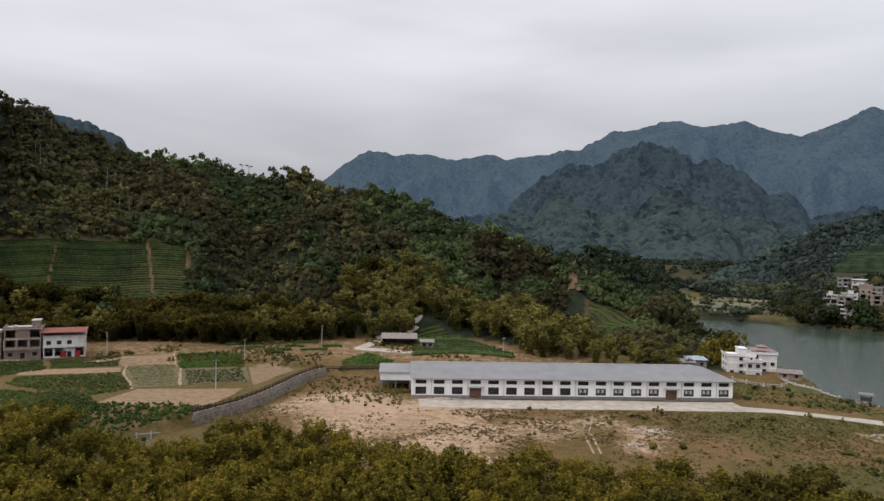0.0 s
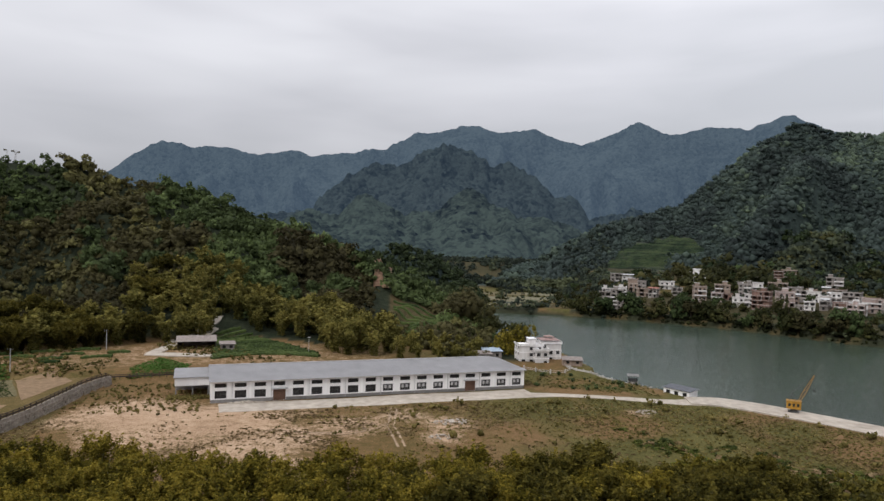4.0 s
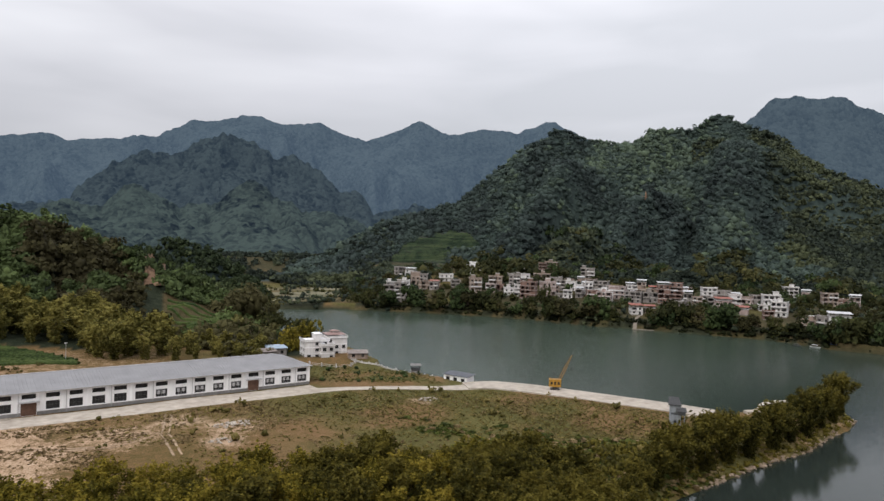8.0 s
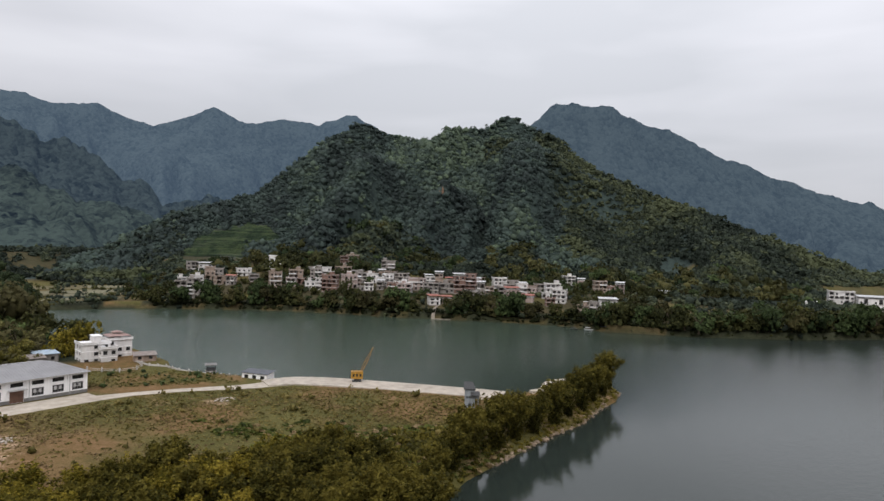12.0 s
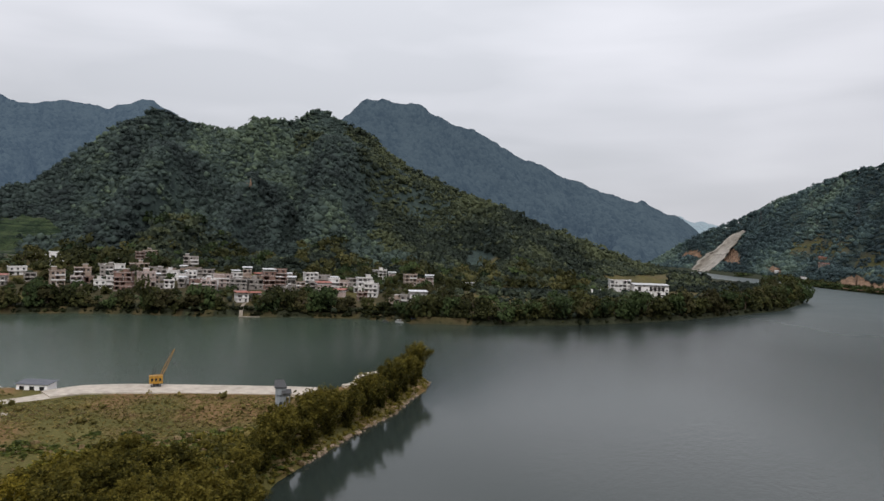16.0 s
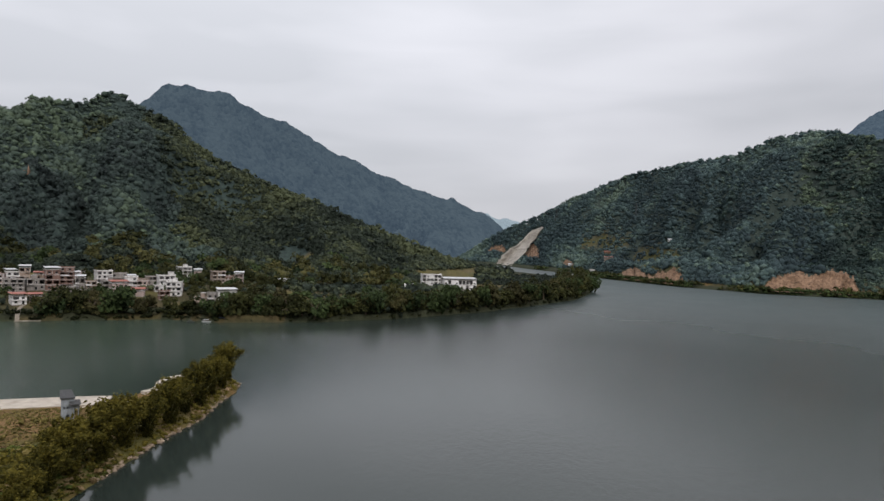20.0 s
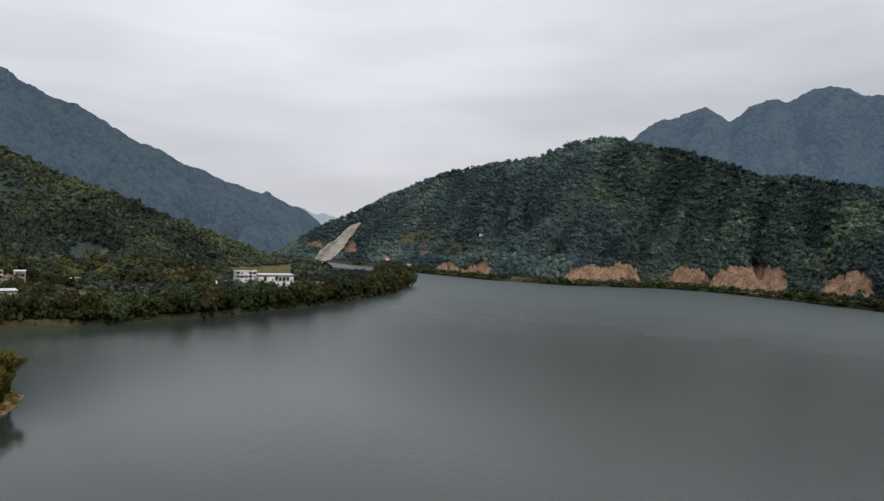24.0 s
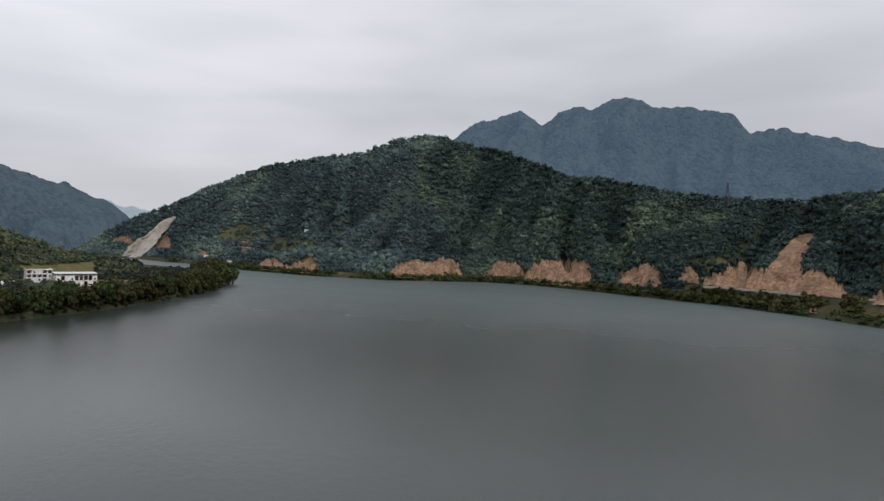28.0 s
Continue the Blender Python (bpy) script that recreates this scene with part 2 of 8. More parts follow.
    l.new(open_bay.outputs[0], waves.inputs[1])
    for link in l:
        if link.to_socket == p.inputs["Normal"]:
            l.new(waves.outputs[0], link.from_node.inputs["Strength"])
            break
    return m


M_LAND, M_WATER = ground_material(), water_material()
# Farther ranges get paler colours and stronger blue emission in place of haze.
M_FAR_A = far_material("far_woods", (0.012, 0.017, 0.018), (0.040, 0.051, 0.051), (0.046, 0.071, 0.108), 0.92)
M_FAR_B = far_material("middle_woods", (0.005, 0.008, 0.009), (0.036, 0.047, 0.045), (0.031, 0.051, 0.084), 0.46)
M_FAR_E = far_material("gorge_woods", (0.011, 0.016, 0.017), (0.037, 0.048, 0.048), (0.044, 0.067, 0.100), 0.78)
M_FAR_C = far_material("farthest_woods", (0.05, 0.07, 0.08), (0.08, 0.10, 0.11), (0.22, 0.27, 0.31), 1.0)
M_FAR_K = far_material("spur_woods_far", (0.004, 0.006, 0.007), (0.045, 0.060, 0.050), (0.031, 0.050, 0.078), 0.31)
M_WOOD_NEAR = leafy("near_hill_leaves", (0.036, 0.032, 0.015), (0.081, 0.074, 0.032), (0.166, 0.156, 0.057), 0.9, vary=0.5)
M_NEAR_GREEN = leafy("near_hill_green_leaves", (0.030, 0.040, 0.017), (0.070, 0.096, 0.036), (0.160, 0.208, 0.076), 0.9, vary=0.5)
M_SPUR = leafy("spur_leaves", (0.022, 0.032, 0.017), (0.054, 0.074, 0.034), (0.165, 0.190, 0.085), 0.9)
M_WOOD_VILLAGE = leafy("village_hill_leaves", (0.018, 0.024, 0.019), (0.038, 0.050, 0.037), (0.092, 0.106, 0.056), 0.6, vary=0.45)
# River hill leaves are blued to put haze into their colour.
M_WOOD_RIVER = leafy("hazed_river_hill_leaves", (0.036, 0.054, 0.060), (0.074, 0.112, 0.112), (0.165, 0.220, 0.165), 0.5, vary=0.25)
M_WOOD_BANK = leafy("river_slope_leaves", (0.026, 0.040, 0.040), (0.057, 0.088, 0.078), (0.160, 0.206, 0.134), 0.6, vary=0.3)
# Upper slope leaves are paler and greyer, with haze mixed into the colour.
M_WOOD_HIGH = leafy("hazed_mountain_leaves", (0.035, 0.046, 0.045), (0.068, 0.094, 0.082), (0.128, 0.168, 0.110), 0.6, vary=0.2)
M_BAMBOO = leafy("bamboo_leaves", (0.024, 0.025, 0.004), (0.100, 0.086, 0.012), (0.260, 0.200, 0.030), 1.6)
M_STRAW = leafy("dry_grass_blades", (0.085, 0.060, 0.026), (0.165, 0.115, 0.055), (0.29, 0.21, 0.115), 1.5)
M_BAMBOO_DARK = leafy("grove_bamboo_leaves", (0.038, 0.040, 0.010), (0.132, 0.120, 0.031), (0.262, 0.228, 0.064), 1.3)
M_BANK_LEAF = leafy("bank_tree_leaves", (0.015, 0.017, 0.004), (0.055, 0.050, 0.010), (0.14, 0.115, 0.022), 1.2)
M_SHORE = leafy("shore_leaves", (0.009, 0.012, 0.005), (0.030, 0.034, 0.012), (0.082, 0.081, 0.027), 1.0)
M_SHORE_GREEN = leafy("shore_green_leaves", (0.010, 0.017, 0.008), (0.031, 0.046, 0.018), (0.076, 0.105, 0.038), 1.0)
M_SHORE_RUST = leafy("shore_tawny_leaves", (0.010, 0.011, 0.005), (0.037, 0.035, 0.014), (0.088, 0.079, 0.033), 1.0)
M_FOOT = leafy("village_tree_leaves", (0.014, 0.018, 0.007), (0.046, 0.048, 0.018), (0.105, 0.098, 0.036), 1.0)
M_MEADOW = leafy("meadow_blades", (0.050, 0.047, 0.012), (0.118, 0.102, 0.030), (0.205, 0.170, 0.062), 1.5)
M_RANK = leafy("rank_grass_blades", (0.022, 0.032, 0.008), (0.070, 0.085, 0.018), (0.15, 0.155, 0.040), 1.5)
M_SCRUB = leafy("scrub_leaves", (0.045, 0.044, 0.012), (0.115, 0.098, 0.030), (0.22, 0.175, 0.062), 1.5)
M_BARK = plain("bark", (0.05, 0.036, 0.024), (0.11, 0.085, 0.06), 3.0, 0.9, relief=0.05)
M_CULM = plain("bamboo_culm", (0.10, 0.10, 0.03), (0.20, 0.18, 0.07), 3.0, 0.6)

# ---- lie of the land ----
NEAR_BANK = [(-300, -2500), (-60, -500), (20, -200), (45, -100), (58, -30), (70, 30), (95, 70), (113, 89), (126, 93), (148, 95), (169, 97), (190, 97),
             (208, 101), (226, 103), (238, 107), (243, 114), (240, 123), (228, 131), (214, 132), (200, 131), (196, 144), (187, 161), (174, 186), (167, 196),
             (159, 204), (154, 217), (143, 241), (145, 262), (148, 285), (149, 301), (141, 345), (142, 374), (160, 420), (172, 455), (185, 503)]
FAR_BANK = [(240, 481), (275, 452), (314, 410), (336, 371), (351, 330), (370, 300), (385, 274), (404, 240), (407, 222), (403, 195), (425, 144), (468, 92),
            (531, 44), (600, 5), (688, -39), (801, -65), (1018, -72), (1119, -31), (1236, 30), (1365, 74), (1580, 108), (1650, 80), (1480, 15), (1300, -75),
            (1150, -115), (1000, -195), (900, -286), (870, -416), (804, -460), (655, -487), (575, -500), (513, -512), (443, -510), (382, -501), (345, -493),
            (220, -600), (120, -1000), (0, -2500)]
RIVER = np.array(NEAR_BANK + FAR_BANK, float)
# crests of the hills: bearing in degrees (left of north positive), distance and height in metres
# Distances are assumed and heights follow, so the crests fit the camera's view.
HILL_NEAR = [(37.0, 430, 132), (33.1, 457, 125), (31.8, 466, 124), (30.0, 478, 123), (29.5, 482, 117), (27.8, 494, 114), (25.9, 507, 107), (24.4, 518, 103),
             (22.8, 518, 106), (20.7, 515, 102), (19.0, 512, 103), (16.5, 507, 97), (14.3, 504, 95), (12.5, 501, 99), (10.6, 497, 92), (8.8, 494, 86),
             (6.0, 488, 86), (2.2, 480, 78), (-0.2, 473, 66), (-3.1, 464, 60), (-5.4, 456, 55), (-8.3, 448, 47), (-10.6, 440, 38), (-14.0, 429, 25), (-17.0, 420, 12), (-20, 400, 4)]
HILL_SPUR = [(-3.0, 635, 20), (-6.0, 635, 32), (-10.1, 632, 40), (-12.4, 630, 47), (-15.1, 628, 43), (-16.6, 626, 32), (-17.8, 625, 24), (-18.9, 624, 12), (-19.6, 623, 4)]
HILL_VILLAGE = [(-20.6, 903, 8), (-24.9, 925, 36), (-29.1, 945, 79), (-33.4, 987, 103), (-35.2, 1006, 114), (-37.9, 1035, 153), (-41.6, 1074, 213), (-42.5, 1084, 220),
                (-43.0, 1089, 232), (-43.6, 1095, 238), (-44.6, 1102, 236), (-45.5, 1105, 227), (-48.3, 1114, 216), (-49.9, 1119, 219), (-50.45, 1120, 227), (-50.8, 1122, 239),
                (-52.7, 1127, 237), (-54.3, 1132, 242), (-55.1, 1135, 254), (-56.0, 1138, 265), (-56.6, 1140, 262), (-57.3, 1141, 252), (-59.5, 1148, 232), (-60.4, 1145, 223),
                (-61.8, 1141, 197), (-63.6, 1132, 172), (-65.5, 1123, 154), (-70.2, 1099, 116), (-75.0, 1075, 78), (-79.8, 1051, 44), (-83.0, 1095, 25), (-88.0, 1170, 3)]
HILL_RIVER = [(-83.5, 1950, 7), (-85.4, 1914, 53), (-87.2, 1871, 87), (-89.9, 1802, 124), (-93.2, 1735, 173), (-97.1, 1658, 220), (-101.1, 1577, 237), (-105.3, 1496, 244),
              (-107.6, 1463, 269), (-110.4, 1422, 275), (-113.8, 1356, 250), (-117.1, 1275, 223), (-119.9, 1205, 195), (-121.8, 1159, 171), (-126.3, 1065, 153), (-130.7, 1016, 132),
              (-134.8, 970, 121), (-138.7, 926, 117), (-142.4, 885, 117), (-144.7, 859, 120), (-150.0, 800, 125)]
# feet of the hills: bearing and distance
FEET_NEAR = [(37, 352), (28, 335), (17, 312), (8, 318), (-1, 312), (-10, 285), (-20, 292)]
FEET_SPUR = [(0, 520), (-25, 540)]
FEET_VILLAGE = [(-20, 800), (-25, 785), (-28.5, 735), (-32, 685), (-35, 665), (-45, 645), (-55, 640), (-65, 645), (-75, 700), (-90, 950)]
FEET_RIVER = [(-84, 1820), (-88, 1650), (-90.5, 1530), (-93, 1420), (-95, 1335), (-98, 1170), (-101, 1040), (-107.6, 962), (-115.6, 984), (-120, 945), (-126.6, 834), (-131, 780), (-139, 694), (-145, 620), (-152, 600)]


def lattice(i, j, seed):
    n = (i * 374761393 + j * 668265263 + seed * 974634221) & 0xFFFFFFFF
    n = ((n ^ (n >> 13)) * 1274126177) & 0xFFFFFFFF
    return ((n ^ (n >> 16)) & 0xFFFF) / 65535.0


def grain(x, y, size, seed=0, octaves=4):
    """Smooth value noise about 0, -1 to 1, with features of that size in metres."""
    total, amp, norm = 0.0, 1.0, 0.0
    x, y = np.asarray(x, float) / size, np.asarray(y, float) / size
    for k in range(octaves):
        i, j = np.floor(x).astype(np.int64), np.floor(y).astype(np.int64)
        u, v = x - i, y - j
        u, v = u * u * (3 - 2 * u), v * v * (3 - 2 * v)
        s = seed * 7 + k
        a = lattice(i, j, s) * (1 - u) + lattice(i + 1, j, s) * u
        b = lattice(i, j + 1, s) * (1 - u) + lattice(i + 1, j + 1, s) * u
        total = total + amp * ((a * (1 - v) + b * v) * 2 - 1)
        norm += amp
        amp *= 0.5
        x, y = x * 2.03 + 17.1, y * 2.03 + 9.7
    return total / norm * 1.6


def polar(x, y):
    return np.degrees(np.arctan2(-x, y)), np.hypot(x, y)


def interp(b, rows, column):
    rows = sorted(rows)
    return np.interp(b, [r[0] for r in rows], [r[column] for r in rows])


def river_depth(x, y):
    """Metres into the river, negative on land."""
    x, y = np.asarray(x, float), np.asarray(y, float)
    best, inside = np.full(x.shape, 1e9), np.zeros(x.shape, bool)
    for (ax, ay), (bx, by) in zip(RIVER, np.roll(RIVER, -1, 0)):
        dx, dy = bx - ax, by - ay
        s = np.clip(((x - ax) * dx + (y - ay) * dy) / (dx * dx + dy * dy), 0, 1)
        best = np.minimum(best, np.hypot(x - ax - s * dx, y - ay - s * dy))
        if dy:
            inside ^= ((ay > y) != (by > y)) & (x < dx * (y - ay) / dy + ax)
    return np.where(inside, best, -best)


def hill(x, y, crest, feet, seed, spurs=0.34, size=0.38):
    """Height of a hill, and how far up its slope a place is (0 foot, 1 crest)."""
    b, r = polar(x, y)
    rc, zc, rb = interp(b, crest, 1), interp(b, crest, 2), interp(b, feet, 1)
    s = (r - rb) / np.maximum(rc - rb, 20)
    t = np.clip(s, 0, 1)
    run = float(np.mean([c[1] for c in crest]) - np.mean([f[1] for f in feet]))
    arc = np.radians(b) * float(np.mean([c[1] for c in crest]))
    bend = 0.25 * run * grain(x, y, run * 0.8, seed + 3, 2)
    gully = np.exp(-(grain(arc + 0.35 * r + bend, r * 0.42, run * size, seed, 3) * 2.0) ** 2)
    gully = gully * (1 - 0.92 * np.clip((b - 15) / 5, 0, 1))
    z = 4 + (zc - 4) * (0.8 * t + 0.2 * t * t * (3 - 2 * t)) - (zc - 4) * spurs * gully * (4 * t * (1 - t)) ** 0.7 * np.clip(t * 4.5 - 0.45, 0, 1) + 0.06 * (zc - 4) * grain(x, y, run * 0.3, seed + 6, 3) * (4 * t * (1 - t)) * (1 - np.clip((b - 15) / 5, 0, 1))
    z = np.where(s > 1, zc - (r - rc) * 0.5, z)
    lo, hi = min(c[0] for c in crest), max(c[0] for c in crest)
    out = np.maximum(np.maximum(b - hi, lo - b), 0)
    fade = np.clip(1 - out / 10, 0, 1)
    z = 4 + (z - 4) * fade * fade * (3 - 2 * fade)
    return np.where(s < 0, -50, z), np.where(fade > 0.5, s, -1)


def side_of(x, y, line):
    """Positive to the left of a line that runs north through the points given."""
    ys = [p[1] for p in line]
    return np.interp(y, ys, [p[0] for p in line]) - x


WALL_LINE = [(-84, 150), (-66, 183), (-58, 197), (-53, 214), (-48, 238), (-42, 252)]


def flats(x, y, depth):
    """The valley floor: terrace fields, building plot, village bench and banks."""
    z = 3.0 + 0.25 * grain(x, y, 30, 3, 3)
    left = np.clip(side_of(x, y, WALL_LINE) / 1.2, 0, 1) * (y < 252) * (y > 100)
    back = np.clip((y - 252) / 9, 0, 1) * np.clip((-6 - x) / 10, 0, 1) + np.clip((y - 262) / 14, 0, 1) * np.clip((95 - x) / 25, 0, 1) * (x > -16)
    z = z + 3.0 * np.clip(np.maximum(left, back), 0, 1) * (x < 110) * (y > 0)
    z = z + np.clip((y - 262) / 60, 0, 1) * 2.0 * (x < 90) * (y > 0) * (y < 400)
    far = (x > 180) & (y > -100) | (y > 420)
    bench = 4.0 + 0.125 * np.clip(-depth, 0, 190) * np.clip((620 - x) / 160, 0.25, 1) + 0.5 * grain(x, y, 40, 5, 3)
    low = np.clip((330 - x + 0.35 * (y - 500)) / 60, 0, 1) * (y > 440) * np.clip((900 - y) / 100, 0, 1)
    tip = np.clip((x - 640) / 90, 0, 1) * (y < 260)
    bench = bench * (1 - tip) + tip * (2.4 + 0.3 * grain(x, y, 40, 5, 2))
    bench = bench * (1 - low) + low * (2.5 + 0.4 * grain(x, y, 40, 5, 2))
    z = np.where(far & (np.hypot(x, y) > 330), bench, z)
    bank = 0.1 + 0.55 * np.clip(-depth, 0, 60)
    return np.where(depth > 0, -np.minimum(3.5, 0.15 + depth * 0.45), np.minimum(z, bank))


HILLS = ((HILL_NEAR, FEET_NEAR, 11, 0.34, 0.38), (HILL_SPUR, FEET_SPUR, 12, 0.3, 0.4), (HILL_VILLAGE, FEET_VILLAGE, 13, 0.34, 0.42), (HILL_RIVER, FEET_RIVER, 14, 0.27, 0.46))


def land(x, y):
    x, y = np.asarray(x, float), np.asarray(y, float)
    depth = river_depth(x, y)
    z = flats(x, y, depth)
    slope = np.full(x.shape, -1.0)
    for crest, feet, seed, spurs, size in HILLS:
        h, s = hill(x, y, crest, feet, seed, spurs, size)
        h = np.where(depth > -2, -50, h)
        slope = np.where((h > z) & (s > 0), np.maximum(slope, s), slope)
        z = np.maximum(z, h)
    return z, slope, depth


def height(x, y):
    return float(land(np.array([x]), np.array([y]))[0][0])


def mesh_of(name, verts, faces, material, smooth=False, tint=None):
    """A mesh from arrays; faces all with the same number of corners."""
    verts, faces = np.asarray(verts, np.float32), np.asarray(faces, np.int32)
    me = bpy.data.meshes.new(name)
    k = faces.shape[1]
    me.vertices.add(len(verts))
    me.vertices.foreach_set("co", verts.ravel())
    me.loops.add(faces.size)
    me.loops.foreach_set("vertex_index", faces.ravel())
    me.polygons.add(len(faces))
    me.polygons.foreach_set("loop_start", np.arange(0, faces.size, k, dtype=np.int32))
    me.polygons.foreach_set("use_smooth", np.full(len(faces), smooth))
    me.update(calc_edges=True)
    if tint is not None:
        me.attributes.new("tint", "FLOAT", "POINT").data.foreach_set("value", np.asarray(tint, np.float32))
    me.materials.append(material)
    return me


def grid_faces(rows, cols, closed=False):
    i, j = np.meshgrid(np.arange(rows - 1), np.arange(cols if closed else cols - 1), indexing="ij")
    a, b = i * cols + j, i * cols + (j + 1) % cols
    return np.stack([a, b, b + cols, a + cols], -1).reshape(-1, 4)


def disc(cx, cy, x, y, r):
    return np.clip(1.5 - np.hypot(x - cx, y - cy) / r, 0, 1)


def village_terraces(b, r, z):
    """The terraced tea slope above the village, between the grove and the mountain woods."""
    # Bounds are sight angles from the camera's 55 m, fitted to its view.
    sight_slope = (z - 55) / np.maximum(r, 1)
    top = np.interp(-b, [29.4, 30.0, 31.0, 32.5, 35.2, 36.6, 37.4], [-0.05, -0.024, -0.004, 0.006, 0.018, 0.012, -0.002])
    low = np.interp(-b, [30.0, 34.6, 35.1, 37.4], [-0.044, -0.044, -0.012, -0.004])
    return (b < -29.6) & (b > -37.4) & (sight_slope < top + 0.002 * np.sin(b * 5)) & (sight_slope > low) & (r > 680) & (r < 1000)


# the ground: one sheet round the hovering point, finer where the ground is near or in view
bearings = np.concatenate([np.arange(-152, 40, 0.26), np.arange(40, 208, 3.0)])
radii = np.concatenate([[0.002, 20, 40, 60, 80], 92 * 1.012 ** np.arange(0, 334)])
BB, RR = np.meshgrid(np.radians(bearings), radii)
GX, GY = -RR * np.sin(BB), RR * np.cos(BB)
GZ, GS, GD = land(GX, GY)
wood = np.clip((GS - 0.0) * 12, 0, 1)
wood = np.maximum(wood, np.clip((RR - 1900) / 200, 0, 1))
tea_ground = (bearings[None, :] > 20.3) & (bearings[None, :] < 40) & (GZ > 21) & (GZ < 51) & (RR < 480)
tea_ground = tea_ground | village_terraces(np.broadcast_to(bearings[None, :], GZ.shape), RR, GZ)
tea_ground = tea_ground | (bearings[None, :] > -16.6) & (bearings[None, :] < -12.0) & (GS > 0.30) & (GS < 0.84) & (RR < 440)
wood = np.where(tea_ground, np.where(bearings[None, :] > 0, 0.45, np.where(bearings[None, :] < -28, 0.82, 0.6)), wood)
wood = np.maximum(wood, 0.75 * (RR > 430) * (GX > 270) * (GD < 0) * np.clip(0.95 + 1.3 * grain(GX, GY, 45, 51, 3), 0, 1))
wood = np.maximum(wood, 0.95 * (RR > 400) * (GD > -16))
wood = np.where((GX > 240) & (GX < 420) & (GY > 150) & (GD > -3.2) & (GD < 0), 0.5, wood)
wood = np.where((RR > 690) & (RR < 1120) & (bearings[None, :] < -78.5) & (bearings[None, :] > -85) & (GD < -30), 0.3, wood)
valley = (bearings[None, :] > -27) & (bearings[None, :] < -8) & (RR > 480) & (RR < 790) & (GD < -3) & (GS < 0)
wood = np.where(valley, np.clip(0.05 + 1.0 * grain(GX, GY, 30, 55, 3), 0, 0.7), wood)
meadows = (np.hypot((bearings[None, :] + 99.6) / 2.3, (GZ - 36) / 20) < 1) | (np.hypot((bearings[None, :] + 95.6) / 2.2, (GZ - 62) / 16) < 1) | (np.hypot((bearings[None, :] + 133.4) / 1.2, (GZ - 40) / 9) < 1)
meadows = meadows & (RR > 780) | (np.hypot((bearings[None, :] + 69.9) / 1.6, (GZ - 30) / 11) < 1) & (RR > 600) & (RR < 900)
lawn = (bearings[None, :] > -85.5) & (bearings[None, :] < -80) & (GZ < 15) & (RR > 735) & (RR < 980) & (GD < -20)
wood = np.where((RR > 1150) & (GD < 0), 0.97, wood)
wood = np.where(lawn, np.clip(0.35 + 0.6 * grain(GX, GY, 40, 57, 3), 0.1, 0.8), wood)
wood = np.where(meadows, np.where(RR < 900, 0.1, 0.5) * (bearings[None, :] > -80) + 0.28 * (bearings[None, :] <= -80), wood)
soil = np.zeros(GX.shape)
for cx, cy, r, k in ((-28, 210, 20, 1.0), (-5, 200, 22, 1.0), (-20, 190, 22, 0.85), (8, 180, 18, 0.8), (-45, 205, 9, 0.8), (12, 208, 16, 0.6), (40, 205, 20, 0.4), (47, 196, 9, 0.85), (30, 188, 14, 0.75),
                     (70, 200, 14, 0.35), (58, 185, 9, 0.9), (52, 172, 7, 0.8), (122, 187, 7, 0.9), (106, 196, 9, 0.55), (60, 180, 25, 0.3), (-2, 165, 18, 0.9), (8, 150, 14, 0.9)):
    soil = np.maximum(soil, k * disc(cx, cy, GX, GY, r))
soil = np.maximum(soil, 0.5 * np.clip((GY - 264) / 6, 0, 1) * np.clip((320 - GY) / 14, 0, 1) * (GX < 60) * (GX > -170))
soil = np.maximum(soil, np.where(RR < 300, 0.55, 0.0) * np.clip(1 - (GD + 3.0) ** 2 / 12, 0, 1) * (GD < 0))
soil = np.maximum(soil, 0.4 * ((GX > 240) & (GX < 420) & (GY > 150) & (GD > -3.2) & (GD < 0)))
soil = np.maximum(soil, 0.22 * (GX > 150) * (GX < 330) * (GY > 470) * (GY < 800))
soil = np.maximum(soil, np.where(bearings[None, :] > 0, 0.42, 0.3) * tea_ground)
grassy = np.clip(0.5 + 1.6 * grain(GX, GY, 22, 31, 3), 0, 1) * (np.clip((GX - 25) / 60, 0.1, 1) * 0.5 + 0.75 * np.clip((GX - 60) / 50, 0, 1))
soil = np.where((GX > 98) & (GX < 152) & (GY > 205) & (GY < 258), soil * 0.35, soil)
grassy = np.maximum(grassy, 1.1 * (GX > 98) * (GX < 152) * (GY > 205) * (GY < 262) * (GY > 236 - (GX - 98) * 0.62) * np.clip(0.7 + grain(GX, GY, 9, 35, 2), 0, 1))
grassy = np.maximum(grassy, 0.95 * np.clip(1.6 - np.hypot((GX - 98) / 14, (GY - 145) / 7), 0, 1))
grassy = np.maximum(grassy, 0.9 * np.clip(1.6 - np.hypot((GX - 132) / 12, (GY - 110) / 9), 0, 1))
grassy = np.maximum(grassy, 0.75 * (GX > 250) * (GX < 1200) * (GY > -90))
grassy = np.maximum(grassy, 1.0 * (meadows | lawn))
grassy = np.maximum(grassy, 0.85 * ((bearings[None, :] > -31) & (bearings[None, :] < -8) & (RR > 690) & (RR < 1000)))
grassy = np.maximum(grassy, 0.5 * (GX < -50) * (GY > 150) * (GY < 262))
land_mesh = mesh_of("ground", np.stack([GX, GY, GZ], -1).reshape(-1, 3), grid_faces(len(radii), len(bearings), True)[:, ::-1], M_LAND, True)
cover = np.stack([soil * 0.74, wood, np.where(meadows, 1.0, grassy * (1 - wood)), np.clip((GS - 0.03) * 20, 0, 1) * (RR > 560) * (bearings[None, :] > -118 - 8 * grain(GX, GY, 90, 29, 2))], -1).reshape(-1)
